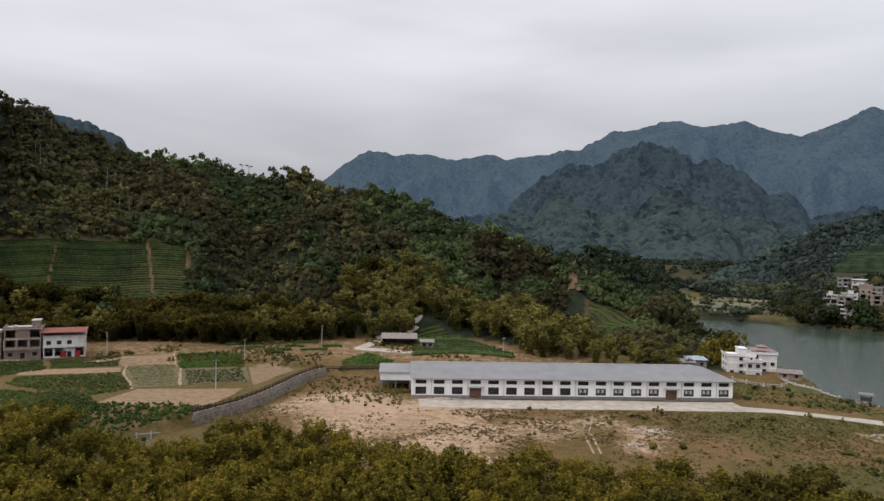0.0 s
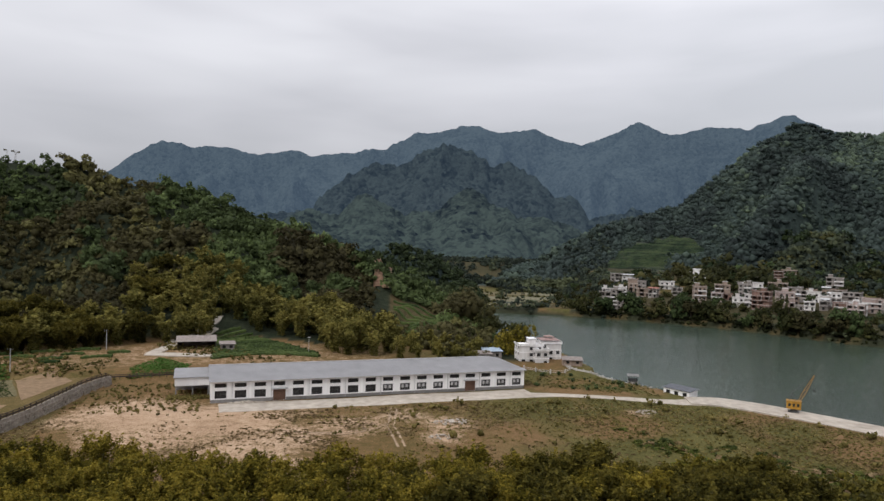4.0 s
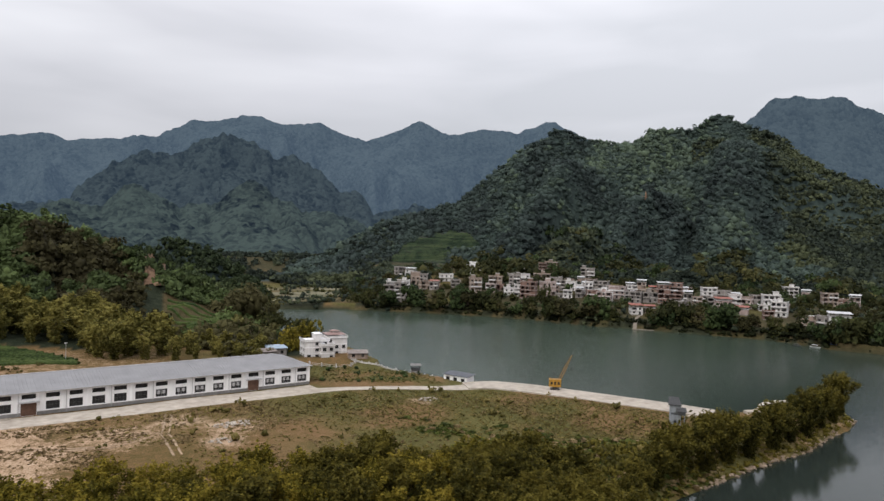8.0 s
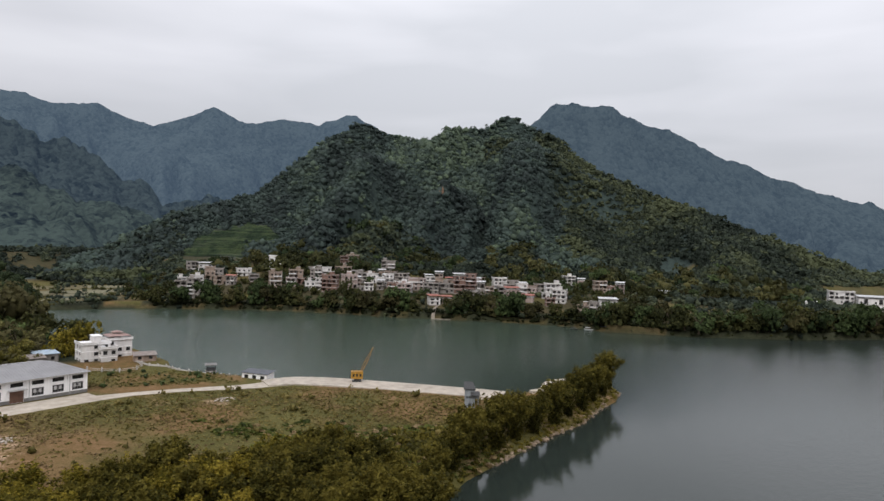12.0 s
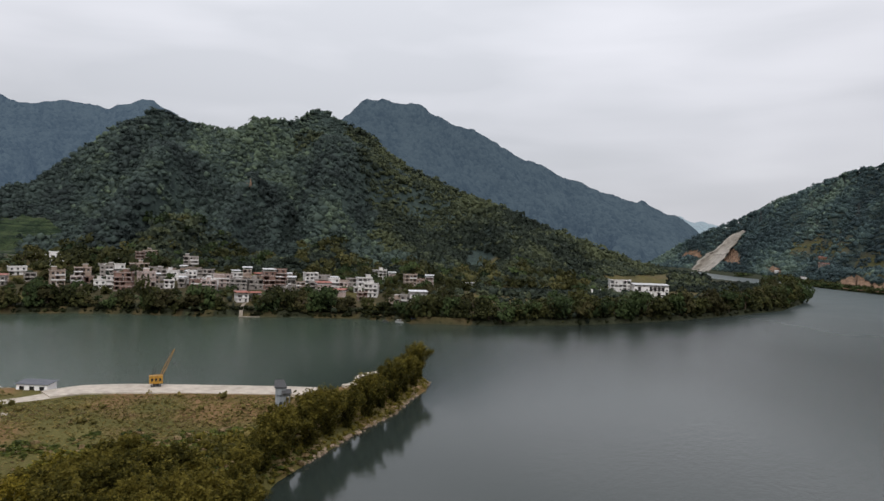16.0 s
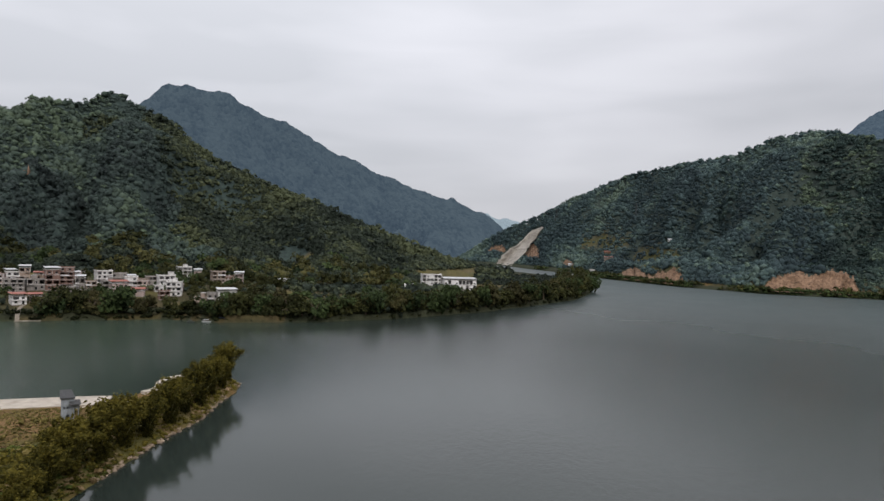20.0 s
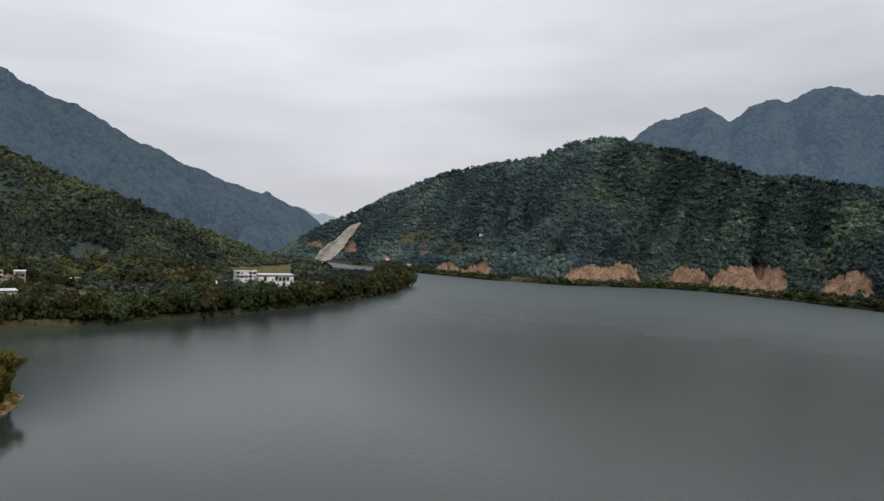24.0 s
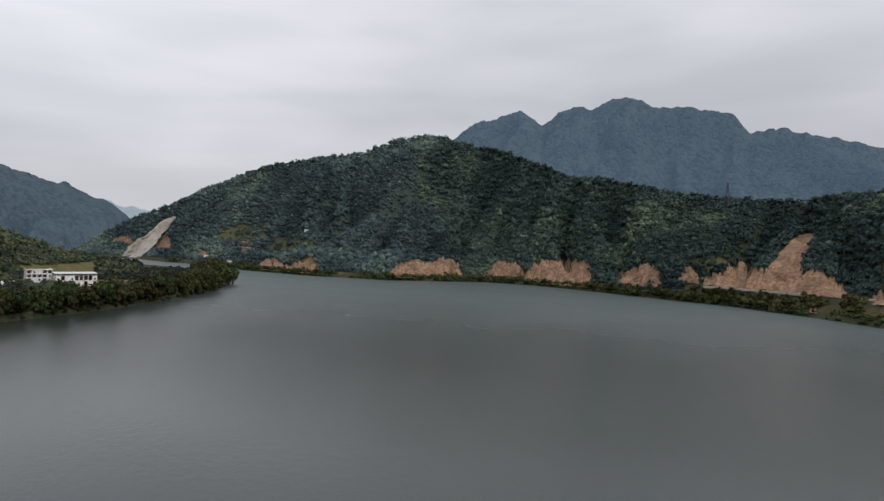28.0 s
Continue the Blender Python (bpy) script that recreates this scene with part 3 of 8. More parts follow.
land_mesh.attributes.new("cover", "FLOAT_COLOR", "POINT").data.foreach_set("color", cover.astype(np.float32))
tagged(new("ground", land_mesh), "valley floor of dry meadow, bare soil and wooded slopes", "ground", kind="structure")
water_mesh = mesh_of("water", [(-900, -4800, 0), (3000, -4800, 0), (3000, 900, 0), (-900, 900, 0)], [(0, 1, 2, 3)], M_WATER)
tagged(new("water", water_mesh), "broad grey-green river with wind-ruffled surface", "river", kind="structure")

# ---- the ranges that close the valley ----
RANGE_WEST = [(50, 1700, 330), (38.0, 1700, 320), (30.0, 1700, 302), (28.2, 1700, 295), (27.1, 1700, 294), (25.5, 1700, 259), (24.6, 1700, 232), (20.0, 1700, 170), (14, 1700, 60)]
RANGE_NORTH = [(14.0, 2800, 173), (10.6, 2800, 250), (9.5, 2800, 293), (6.3, 2800, 400), (4.2, 2800, 387), (2.3, 2800, 399), (-0.6, 2798, 381), (-3.9, 2784, 394), (-7.2, 2771, 385),
               (-11.3, 2755, 415), (-13.9, 2744, 486), (-16.3, 2735, 494), (-18.9, 2725, 513), (-20.7, 2717, 496), (-23.8, 2705, 502), (-25.7, 2697, 468), (-27.6, 2690, 442), (-29.4, 2682, 463),
               (-31.9, 2672, 521), (-34.6, 2661, 481), (-37.5, 2650, 485), (-40.3, 2639, 480), (-43.3, 2627, 524), (-46.3, 2615, 456), (-52.0, 2600, 370), (-58, 2600, 200)]
RANGE_FRONT = [(8, 1750, 40), (2.0, 1750, 66), (-3.2, 1750, 111), (-5.3, 1750, 133), (-7.5, 1750, 195), (-9.7, 1750, 240), (-12.1, 1750, 256), (-15.4, 1750, 297), (-17.2, 1750, 298), (-19.4, 1750, 268),
               (-22.6, 1750, 231), (-25.4, 1750, 185), (-28.2, 1750, 131), (-30.0, 1750, 140), (-33.0, 1750, 146), (-36.0, 1750, 112), (-42, 1750, 40)]
RANGE_KNOLLS = [(4, 1330, 40), (0.5, 1330, 92), (-2.5, 1330, 76), (-5.0, 1330, 112), (-7.6, 1330, 104), (-9.6, 1330, 148), (-11.4, 1330, 132), (-13.0, 1330, 100), (-15.8, 1330, 124), (-18.2, 1330, 158),
                (-20.2, 1330, 140), (-22.5, 1330, 96), (-24.6, 1330, 108), (-27.0, 1330, 84), (-29.5, 1330, 52), (-33, 1330, 30)]
RANGE_EAST = [(-46, 1900, 120), (-52.0, 1913, 253), (-57.6, 1951, 392), (-60.0, 1966, 441), (-63.7, 1991, 448), (-65.5, 2012, 422), (-67.0, 2052, 401), (-69.0, 2105, 398), (-71.3, 2165, 352), (-75.1, 2263, 299),
              (-79.8, 2387, 222), (-81.3, 2424, 222), (-82.7, 2462, 206), (-85.6, 2537, 155), (-87.0, 2574, 112), (-88.5, 2600, 7)]
RANGE_SOUTH = [(-104, 2900, 200), (-108.0, 2900, 408), (-112.3, 2900, 486), (-114.2, 2900, 555), (-116.1, 2900, 581), (-117.9, 2900, 611), (-119.8, 2900, 554), (-121.2, 2900, 607), (-123.9, 2900, 629), (-126.6, 2900, 661),
               (-128.8, 2900, 628), (-130.5, 2900, 632), (-132.6, 2900, 617), (-134.7, 2900, 579), (-135.9, 2900, 517), (-138.2, 2900, 533), (-140.4, 2900, 500), (-142.2, 2900, 485), (-144.6, 2900, 448), (-150.0, 2900, 357), (-160, 2900, 100)]
RANGE_GAP = [(-80, 4400, 250), (-82.0, 4400, 255), (-85.8, 4400, 241), (-86.6, 4400, 211), (-87.5, 4400, 205), (-88.9, 4400, 176), (-92.0, 4400, 132), (-96, 4400, 20)]


def mountain(crest, reach, seed, material, label, step=0.17, spurs=0.52, ragged=1.3):
    """A range: gullied slope up to its crest line, and a back that falls away."""
    lo, hi = min(c[0] for c in crest), max(c[0] for c in crest)
    b = np.arange(lo, hi, step)
    rc, zc = interp(b, crest, 1), interp(b, crest, 2)
    zc = zc + ragged * (9.0 * grain(b, b * 0, 1.7, seed + 5, 5) + 5.0 * np.abs(grain(b, b * 0, 0.6, seed + 9, 3))) * np.clip(zc / 120, 0, 1)
    s = np.concatenate([np.linspace(0, 1, 72), [1.08, 1.2, 1.5]])
    S, B = np.meshgrid(s, np.radians(b), indexing="ij")
    R = (rc - reach) + reach * S
    X, Y = -R * np.sin(B), R * np.cos(B)
    T = np.clip(S, 0, 1)
    arc = B * float(np.mean(rc))
    bend = 0.3 * reach * grain(X, Y, reach * 0.6, seed + 3, 2)
    gully = np.exp(-(grain(arc + 0.3 * R + bend, R * 0.4, reach * 0.34, seed, 3) * 2.0) ** 2)
    fine = np.exp(-(grain(arc - 0.4 * R + bend, R * 0.5, reach * 0.13, seed + 8, 3) * 2.0) ** 2)
    Z = -10 + (zc + 10) * (0.82 * T + 0.18 * T * T * (3 - 2 * T)) - zc * (spurs * gully + 0.17 * fine) * (4 * T * (1 - T)) ** 0.6
    Z = Z + 11 * grain(X, Y, 70, seed + 2, 3) * np.clip(9 * (1 - S), 0, 1)
    Z = np.where(S > 1, zc - (S - 1) * reach * 0.6, Z)
    me = mesh_of("mountain_range", np.stack([X, Y, Z], -1).reshape(-1, 3), grid_faces(len(s), len(b)), material, True)
    return tagged(new("mountain_range", me), label, "mountains", kind="structure")


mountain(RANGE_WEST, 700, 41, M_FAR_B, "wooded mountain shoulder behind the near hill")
mountain(RANGE_NORTH, 1000, 43, M_FAR_A, "long wooded mountain range closing the valley, blue glow for haze")
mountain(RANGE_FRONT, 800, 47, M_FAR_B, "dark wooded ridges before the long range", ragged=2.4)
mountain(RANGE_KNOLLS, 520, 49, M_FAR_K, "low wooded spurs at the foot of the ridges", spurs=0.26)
mountain(RANGE_EAST, 800, 53, M_FAR_E, "steep mountain falling to the river gorge, blue glow for haze")
mountain(RANGE_SOUTH, 1100, 59, M_FAR_A, "jagged mountain chain behind the river hill, blue glow for haze", ragged=1.9)
mountain(RANGE_GAP, 700, 61, M_FAR_C, "distant mountains beyond the gorge, paled by glow for haze")

# ---- woods ----
rng = np.random.default_rng(5)


def crown_cards(n, rng, lumps=4, size=0.42, flat=0.8, tall=1.0, inner=0.25, loose=0.5):
    """Leaf clusters of one crown of radius about 1: bent quads on several uneven lumps."""
    centre = rng.normal(0, 0.42, (lumps, 3)) * (1, 1, 0.55 * tall)
    centre[:, 2] += 0.75 * tall
    rad = rng.uniform(0.45, 0.75, lumps)
    which = rng.integers(0, lumps, n)
    d = rng.normal(0, 1, (n, 3))
    d[:, 2] = np.abs(d[:, 2]) * 1.0 - 0.35
    d /= np.linalg.norm(d, axis=1)[:, None]
    c = centre[which] + d * (rad[which] * rng.uniform(1 - inner, 1.08, n))[:, None] * (1, 1, flat)
    nor = d * 0.7 + rng.normal(0, loose, (n, 3)) + (0, 0, 0.35)
    nor /= np.linalg.norm(nor, axis=1)[:, None]
    u = np.cross(nor, rng.normal(0, 1, (n, 3)))
    u /= np.linalg.norm(u, axis=1)[:, None]
    v = np.cross(nor, u)
    k = size * rng.uniform(0.6, 1.25, n)[:, None]
    w = k * rng.uniform(0.55, 1.0, n)[:, None]
    quad = np.stack([c - u * k, c - v * w + nor * k * 0.15, c + u * k * rng.uniform(0.7, 1.2, n)[:, None] - nor * k * 0.25, c + v * w], 1)
    return quad.reshape(-1, 3)


bm = bmesh.new()
bmesh.ops.create_icosphere(bm, subdivisions=1, radius=1.0)
bm.verts.ensure_lookup_table()
ICO_V, ICO_F = np.array([v.co[:] for v in bm.verts]), np.array([[v.index for v in f.verts] for f in bm.faces])
bm.free()


def lumpy_crown(lumps, cards, rng, size, tall=1.0, wide=1.0, core=1.0, single=False):
    """A crown of radius about 1: rounded leaf masses with loose sprays over them. Vertices and triangles."""
    vs, fs, n = [], [], 0
    for k in range(lumps):
        c = rng.normal(0, 0.40, 3) * (1, 1, 0.5) if k else np.zeros(3)
        r = rng.uniform(0.36, 0.66) * (1.15 if k == 0 else 1) * wide * core
        jit = rng.uniform(0.6, 1.3, (len(ICO_V), 1))
        turn = rng.uniform(0, 6.28)
        q = ICO_V @ np.array([[math.cos(turn), math.sin(turn), 0], [-math.sin(turn), math.cos(turn), 0], [0, 0, 1]])
        vs.append(q * jit * r * (1, 1, 0.9 * tall) + c + (0, 0, 0.72 * tall))
        fs.append(ICO_F + n)
        n += len(ICO_V)
    quads = crown_cards(cards, rng, lumps, size, 0.85, tall, 0.35, 0.28 if single else 0.4) * (wide, wide, 1.1 if single else 1)
    if single:
        vs.append(quads.reshape(-1, 4, 3)[:, :3].reshape(-1, 3))
        fs.append(np.arange(cards * 3).reshape(-1, 3) + n)
    else:
        i = np.arange(cards)[:, None] * 4 + n
        fs.append(np.concatenate([i + [0, 1, 2], i + [0, 2, 3]]))
        vs.append(quads)
    return np.concatenate(vs), np.concatenate(fs)


def wood_mesh(name, variants, x, y, z, scale, tint, material, rng, smooth=True):
    """Many crowns joined in one mesh."""
    which = rng.integers(0, len(variants), len(x))
    verts, tints, faces, n = [], [], [], 0
    for k, (base, tris) in enumerate(variants):
        i = np.nonzero(which == k)[0]
        a = rng.uniform(0, 2 * np.pi, len(i))
        ca, sa, sc = np.cos(a)[:, None], np.sin(a)[:, None], scale[i][:, None]
        tall = sc * rng.uniform(0.85, 1.25, len(i))[:, None]
        vx = (base[None, :, 0] * ca - base[None, :, 1] * sa) * sc + x[i][:, None]
        vy = (base[None, :, 0] * sa + base[None, :, 1] * ca) * sc + y[i][:, None]
        vz = base[None, :, 2] * tall + z[i][:, None]
        verts.append(np.stack([vx, vy, vz], -1).reshape(-1, 3))
        faces.append((tris[None] + (np.arange(len(i)) * len(base))[:, None, None] + n).reshape(-1, 3))
        n += len(i) * len(base)
        tints.append(np.repeat(tint[i], len(base)))
    return mesh_of(name, np.concatenate(verts), np.concatenate(faces), material, smooth, np.concatenate(tints))


def wooded(crest, feet, seed, count, crown, variants, material, name, label, keep=None, lo=-0.02, hi=1.03, lean=0.0, middle=1050):
    """Trees over a hill's face, denser at random, none where keep() says so."""
    g = np.random.default_rng(seed)
    b0, b1 = min(c[0] for c in crest), max(c[0] for c in crest)
    b = g.uniform(b0, b1, count * 6)
    s = g.uniform(lo, hi, count * 6)
    rc, rb = interp(b, crest, 1), interp(b, feet, 1)
    r = rb + (rc - rb) * s
    keep_odds = r / r.max()
    x, y = -r * np.sin(np.radians(b)), r * np.cos(np.radians(b))
    z, sl, depth = land(x, y)
    ok = (g.uniform(0, 1, len(b)) < keep_odds) & (depth < -4) & (sl > -0.5)
    if keep is not None:
        ok &= keep(b, r, s, x, y, z)
    i = np.nonzero(ok)[0]
    cell = np.floor(x[i] / (crown * 1.06)).astype(np.int64) * 100003 + np.floor(y[i] / (crown * 1.06)).astype(np.int64)
    loose = i[-len(np.unique(cell)) // 5:]
    i = np.unique(np.concatenate([i[np.unique(cell, return_index=True)[1]], loose]))[:count]
    x, y, z, b, s = x[i], y[i], z[i], b[i], s[i]
    scale = crown * g.uniform(0.55, 1.4, len(i)) * (1 + 0.25 * grain(x, y, 60, seed, 2))
    # lean pales the tint with distance: haze painted into the leaf colour.
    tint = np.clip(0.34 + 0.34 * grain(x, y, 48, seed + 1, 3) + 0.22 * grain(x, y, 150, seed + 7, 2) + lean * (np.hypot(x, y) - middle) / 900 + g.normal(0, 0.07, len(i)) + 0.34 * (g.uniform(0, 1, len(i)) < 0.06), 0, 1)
    me = wood_mesh(name, variants, x, y, z - 0.5 * scale, scale, tint, material, g)
    return tagged(new(name, me), label, "woods", kind="stuff")


def off_tea(b, r, s, x, y, z):
    """Leaves the tea terraces, the soil scar and the terrace paths of the near hill free."""
    tea = (b > 20.2 + 0.4 * np.sin(z * 0.3)) & (z > 20) & (z < 50 + 2 * np.sin(b * 1.7))
    scar = (np.abs(b + 11.3) < 1.0) & (s > 0.50) & (s < 0.97)
    foot_tea = (b < -12.0) & (b > -16.6) & (s > 0.24) & (s < 0.84)
    bamboo = (b < 8) & (b > -12) & (s < 0.30 + 0.06 * np.sin(b * 1.9))
    return ~(tea | scar | foot_tea | bamboo)


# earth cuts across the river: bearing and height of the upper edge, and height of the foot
# Outlines are traced onto the slope to fit the camera's view.
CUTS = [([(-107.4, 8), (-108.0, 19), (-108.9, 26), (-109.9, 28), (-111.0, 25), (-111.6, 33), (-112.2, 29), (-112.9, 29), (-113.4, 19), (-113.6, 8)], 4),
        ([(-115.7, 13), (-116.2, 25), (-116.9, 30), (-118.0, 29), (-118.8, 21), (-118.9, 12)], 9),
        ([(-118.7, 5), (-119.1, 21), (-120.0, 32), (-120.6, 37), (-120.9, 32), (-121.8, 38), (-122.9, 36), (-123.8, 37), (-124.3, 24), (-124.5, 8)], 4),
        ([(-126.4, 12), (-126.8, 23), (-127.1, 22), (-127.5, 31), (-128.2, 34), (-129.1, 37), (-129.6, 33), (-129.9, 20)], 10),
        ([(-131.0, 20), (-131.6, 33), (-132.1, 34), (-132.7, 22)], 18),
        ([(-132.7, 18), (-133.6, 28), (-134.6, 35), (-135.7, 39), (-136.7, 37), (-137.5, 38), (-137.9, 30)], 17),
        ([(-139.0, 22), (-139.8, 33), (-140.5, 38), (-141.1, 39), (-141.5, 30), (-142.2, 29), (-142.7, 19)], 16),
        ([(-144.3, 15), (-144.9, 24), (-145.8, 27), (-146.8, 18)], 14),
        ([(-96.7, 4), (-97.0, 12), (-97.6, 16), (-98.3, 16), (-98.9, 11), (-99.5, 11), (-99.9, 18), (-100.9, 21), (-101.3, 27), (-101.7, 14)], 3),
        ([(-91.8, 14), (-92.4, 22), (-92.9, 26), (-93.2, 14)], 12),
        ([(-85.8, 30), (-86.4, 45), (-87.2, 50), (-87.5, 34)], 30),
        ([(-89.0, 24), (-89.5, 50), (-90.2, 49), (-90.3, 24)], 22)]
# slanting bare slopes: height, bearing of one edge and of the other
# Both edges are likewise placed to fit the camera's view.
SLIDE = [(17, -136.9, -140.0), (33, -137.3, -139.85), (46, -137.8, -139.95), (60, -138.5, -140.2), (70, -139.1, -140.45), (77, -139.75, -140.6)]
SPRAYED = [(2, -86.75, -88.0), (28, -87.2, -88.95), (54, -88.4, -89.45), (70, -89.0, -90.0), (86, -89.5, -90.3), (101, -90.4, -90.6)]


def off_cuts(b, r, s, x, y, z):
    """No trees on the earth cuts, the sprayed slope and the hill meadows."""
    ok = np.ones(len(b), bool)
    for edge, foot in CUTS:
        ok &= ~((z > foot - 1) & (z < interp(b, edge, 1) + 1) & (b > min(e[0] for e in edge)) & (b < max(e[0] for e in edge)))
    for rows in (SLIDE, SPRAYED):
        ok &= ~((z > rows[0][0] - 2) & (z < rows[-1][0] + 1) & (b < interp(z, rows, 1) + 0.12) & (b > interp(z, rows, 2) - 0.12))
    lawn = (np.hypot((b + 99.6) / 2.2, (z - 36) / 19) < 1) | (np.hypot((b + 95.6) / 2.1, (z - 62) / 15) < 1) | (np.hypot((b + 133.4) / 1.1, (z - 40) / 8) < 1)
    ok &= ~((b < -131.5) & (z < 19))
    return ok & ~(lawn & (np.sin(x * 12.9 + y * 7.7) < 0.8))


small_crowns = [lumpy_crown(1, 17, rng, 0.36, rng.uniform(0.6, 1.05), 1.25, 1.05, True) for k in range(14)]
near_crowns = [lumpy_crown(2, 54, rng, 0.23, rng.uniform(0.9, 1.4), 1.1, 0.8) for k in range(8)] + [(v - (0, 0, 0.75), f) for v, f in (lumpy_crown(1, 54, rng, 0.20, rng.uniform(1.5, 1.9), 0.8, 0.8) for k in range(2))]
mid_crowns = [lumpy_crown(2, 20, rng, 0.34, rng.uniform(0.8, 1.25), 1.1, 0.85) for k in range(12)]
wooded(HILL_NEAR, FEET_NEAR, 71, 3600, 3.9, near_crowns, M_WOOD_NEAR, "hill_woods", "dense olive-brown mixed woods on the near hill", lambda b, r, s, x, y, z: off_tea(b, r, s, x, y, z) & (grain(x, y, 70, 19, 3) + 0.5 * (s - 0.5) < 0.12))
wooded(HILL_NEAR, FEET_NEAR, 69, 2600, 3.9, near_crowns, M_NEAR_GREEN, "green_hill_woods", "patches of fresh green trees on the near hill", lambda b, r, s, x, y, z: off_tea(b, r, s, x, y, z) & (grain(x, y, 70, 19, 3) + 0.5 * (s - 0.5) >= 0.12))
wooded(HILL_SPUR, FEET_SPUR, 72, 900, 4.2, near_crowns, M_SPUR, "spur_woods", "rounded light-green trees on the low spur by the river")
def low_slope(b, r, s, x, y, z):
    """The dark lower woods of the village hill and its tail by the river point, clear of tea and lawn."""
    tea = village_terraces(b, r, z)
    lawn = (b < -80) & (b > -85.5) & (z < 15)
    clearing = np.hypot((b + 69.9) / 1.5, (z - 30) / 10) < 1
    return ((s < 0.30 + 0.10 * grain(x, y, 90, 17, 2)) | (b < -61 + 6 * (s - 0.5) + 4 * grain(x, y, 80, 23, 2))) & ~tea & ~lawn & ~clearing


def high_slope(b, r, s, x, y, z):
    scar = (np.hypot((b + 50.35) / 0.55, (z - 126) / 10) < 1) | village_terraces(b, r, z)
    return ~(s < 0.28 + 0.10 * grain(x, y, 90, 17, 2)) & ~(b < -61 + 6 * (s - 0.5) + 4 * grain(x, y, 80, 23, 2)) & ~scar


wooded(HILL_VILLAGE, FEET_VILLAGE, 73, 26000, 4.3, small_crowns, M_WOOD_HIGH, "mountain_woods", "subtropical woods with haze-paled leaves on the mountain behind the village", high_slope, lean=0.4, middle=930)
wooded(HILL_VILLAGE, FEET_VILLAGE, 70, 9500, 5.4, mid_crowns, M_WOOD_VILLAGE, "lower_woods", "dark broad-leaved woods on the lower slope behind the village", low_slope, hi=1.02)
# The farther half of the river hill takes the leaves blued for haze.
far_half = lambda b, x, y: b > -111 + 5 * grain(x, y, 120, 27, 3)
wooded(HILL_RIVER, FEET_RIVER, 74, 24000, 4.6, small_crowns, M_WOOD_RIVER, "river_woods", "dense woods with haze-blued leaves on the long hill across the river", lambda b, r, s, x, y, z: off_cuts(b, r, s, x, y, z) & far_half(b, x, y), lo=0.015, lean=0.2, middle=1300)
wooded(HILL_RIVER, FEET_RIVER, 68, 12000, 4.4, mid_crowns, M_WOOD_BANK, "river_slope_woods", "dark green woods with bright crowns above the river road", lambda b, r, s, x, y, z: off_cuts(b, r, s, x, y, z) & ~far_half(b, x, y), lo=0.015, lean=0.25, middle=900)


def valley_wood(count, b0, b1, r0, r1, crown, seed, name, label, material=None, kinds=None):
    """Trees on the flat valley floor between two bearings."""
    g = np.random.default_rng(seed)
    b, r = g.uniform(b0, b1, count * 2), g.uniform(r0, r1, count * 2)
    x, y = -r * np.sin(np.radians(b)), r * np.cos(np.radians(b))
    z, sl, depth = land(x, y)
    clear = (r > 690) & (b < -78.5) & (b > -85) | village_terraces(b, r, z) | (b > -35.2) & (b < -30) & (r > 672) & (z > 17) | (np.hypot((b + 69.9) / 1.8, (z - 30) / 13) < 1)
    i = np.nonzero(~clear & (depth < -6) & (grain(x, y, 50, seed, 2) + (r - r0) / (r1 - r0) * 1.2 > 0.15))[0][:count]
    scale = crown * g.uniform(0.6, 1.3, len(i))
    tint = np.clip(0.35 + 0.35 * grain(x[i], y[i], 40, seed + 1, 3) + g.normal(0, 0.12, len(i)), 0, 1)
    tagged(new(name, wood_mesh(name, kinds or mid_crowns, x[i], y[i], z[i] - 0.3 * scale, scale, tint, material or M_WOOD_VILLAGE, g)), label, "woods", kind="stuff")


valley_wood(1300, -33, -8, 745, 1050, 4.5, 75, "valley_woods", "trees and hedges on the valley floor behind the river bend")
valley_wood(260, -33, -26.5, 640, 800, 4.4, 78, "grove_woods", "grove at the end of the village fields")
valley_wood(900, -92, -85, 700, 1060, 3.4, 77, "point_thicket", "thicket on the low tip of the river point")
valley_wood(1100, -85, -70, 560, 900, 4.6, 76, "point_woods", "trees on the low land of the river point")
valley_wood(300, -78, -30, 630, 800, 7.4, 79, "village_foot_woods", "broad olive trees and bamboo behind the village", M_FOOT, near_crowns[:8])
valley_wood(120, -80, -36, 640, 840, 7.0, 80, "village_foot_groves", "dark green broad-leaved trees behind the village", M_SHORE_GREEN, near_crowns[:8])

# ---- helpers for things ----
def part(name, bm, material, parent=None, label="", smooth=False):
    """Links a bmesh as one mesh object under a thing or a part."""
    me = bpy.data.meshes.new(name)
    bm.to_mesh(me)
    bm.free()
    if smooth:
        me.polygons.foreach_set("use_smooth", [True] * len(me.polygons))
    me.materials.append(material)
    ob = new(name, me)
    ob.parent = parent
    return tagged(ob, label)


def share(name, me, parent, at, turn=0.0, size=(1, 1, 1), label=""):
    """One more piece on a mesh that alike pieces share."""
    ob = new(name, me)
    ob.parent = parent
    ob.matrix_basis = Matrix.LocRotScale(at, Euler((0, 0, turn)), size)
    return tagged(ob, label)


def thing(name, at, turn=0.0, label="", category="", group=""):
    ob = new(name)
    ob.empty_display_size = 0.5
    ob.location, ob.rotation_euler = at, (0, 0, turn)
    return tagged(ob, label, category, group)


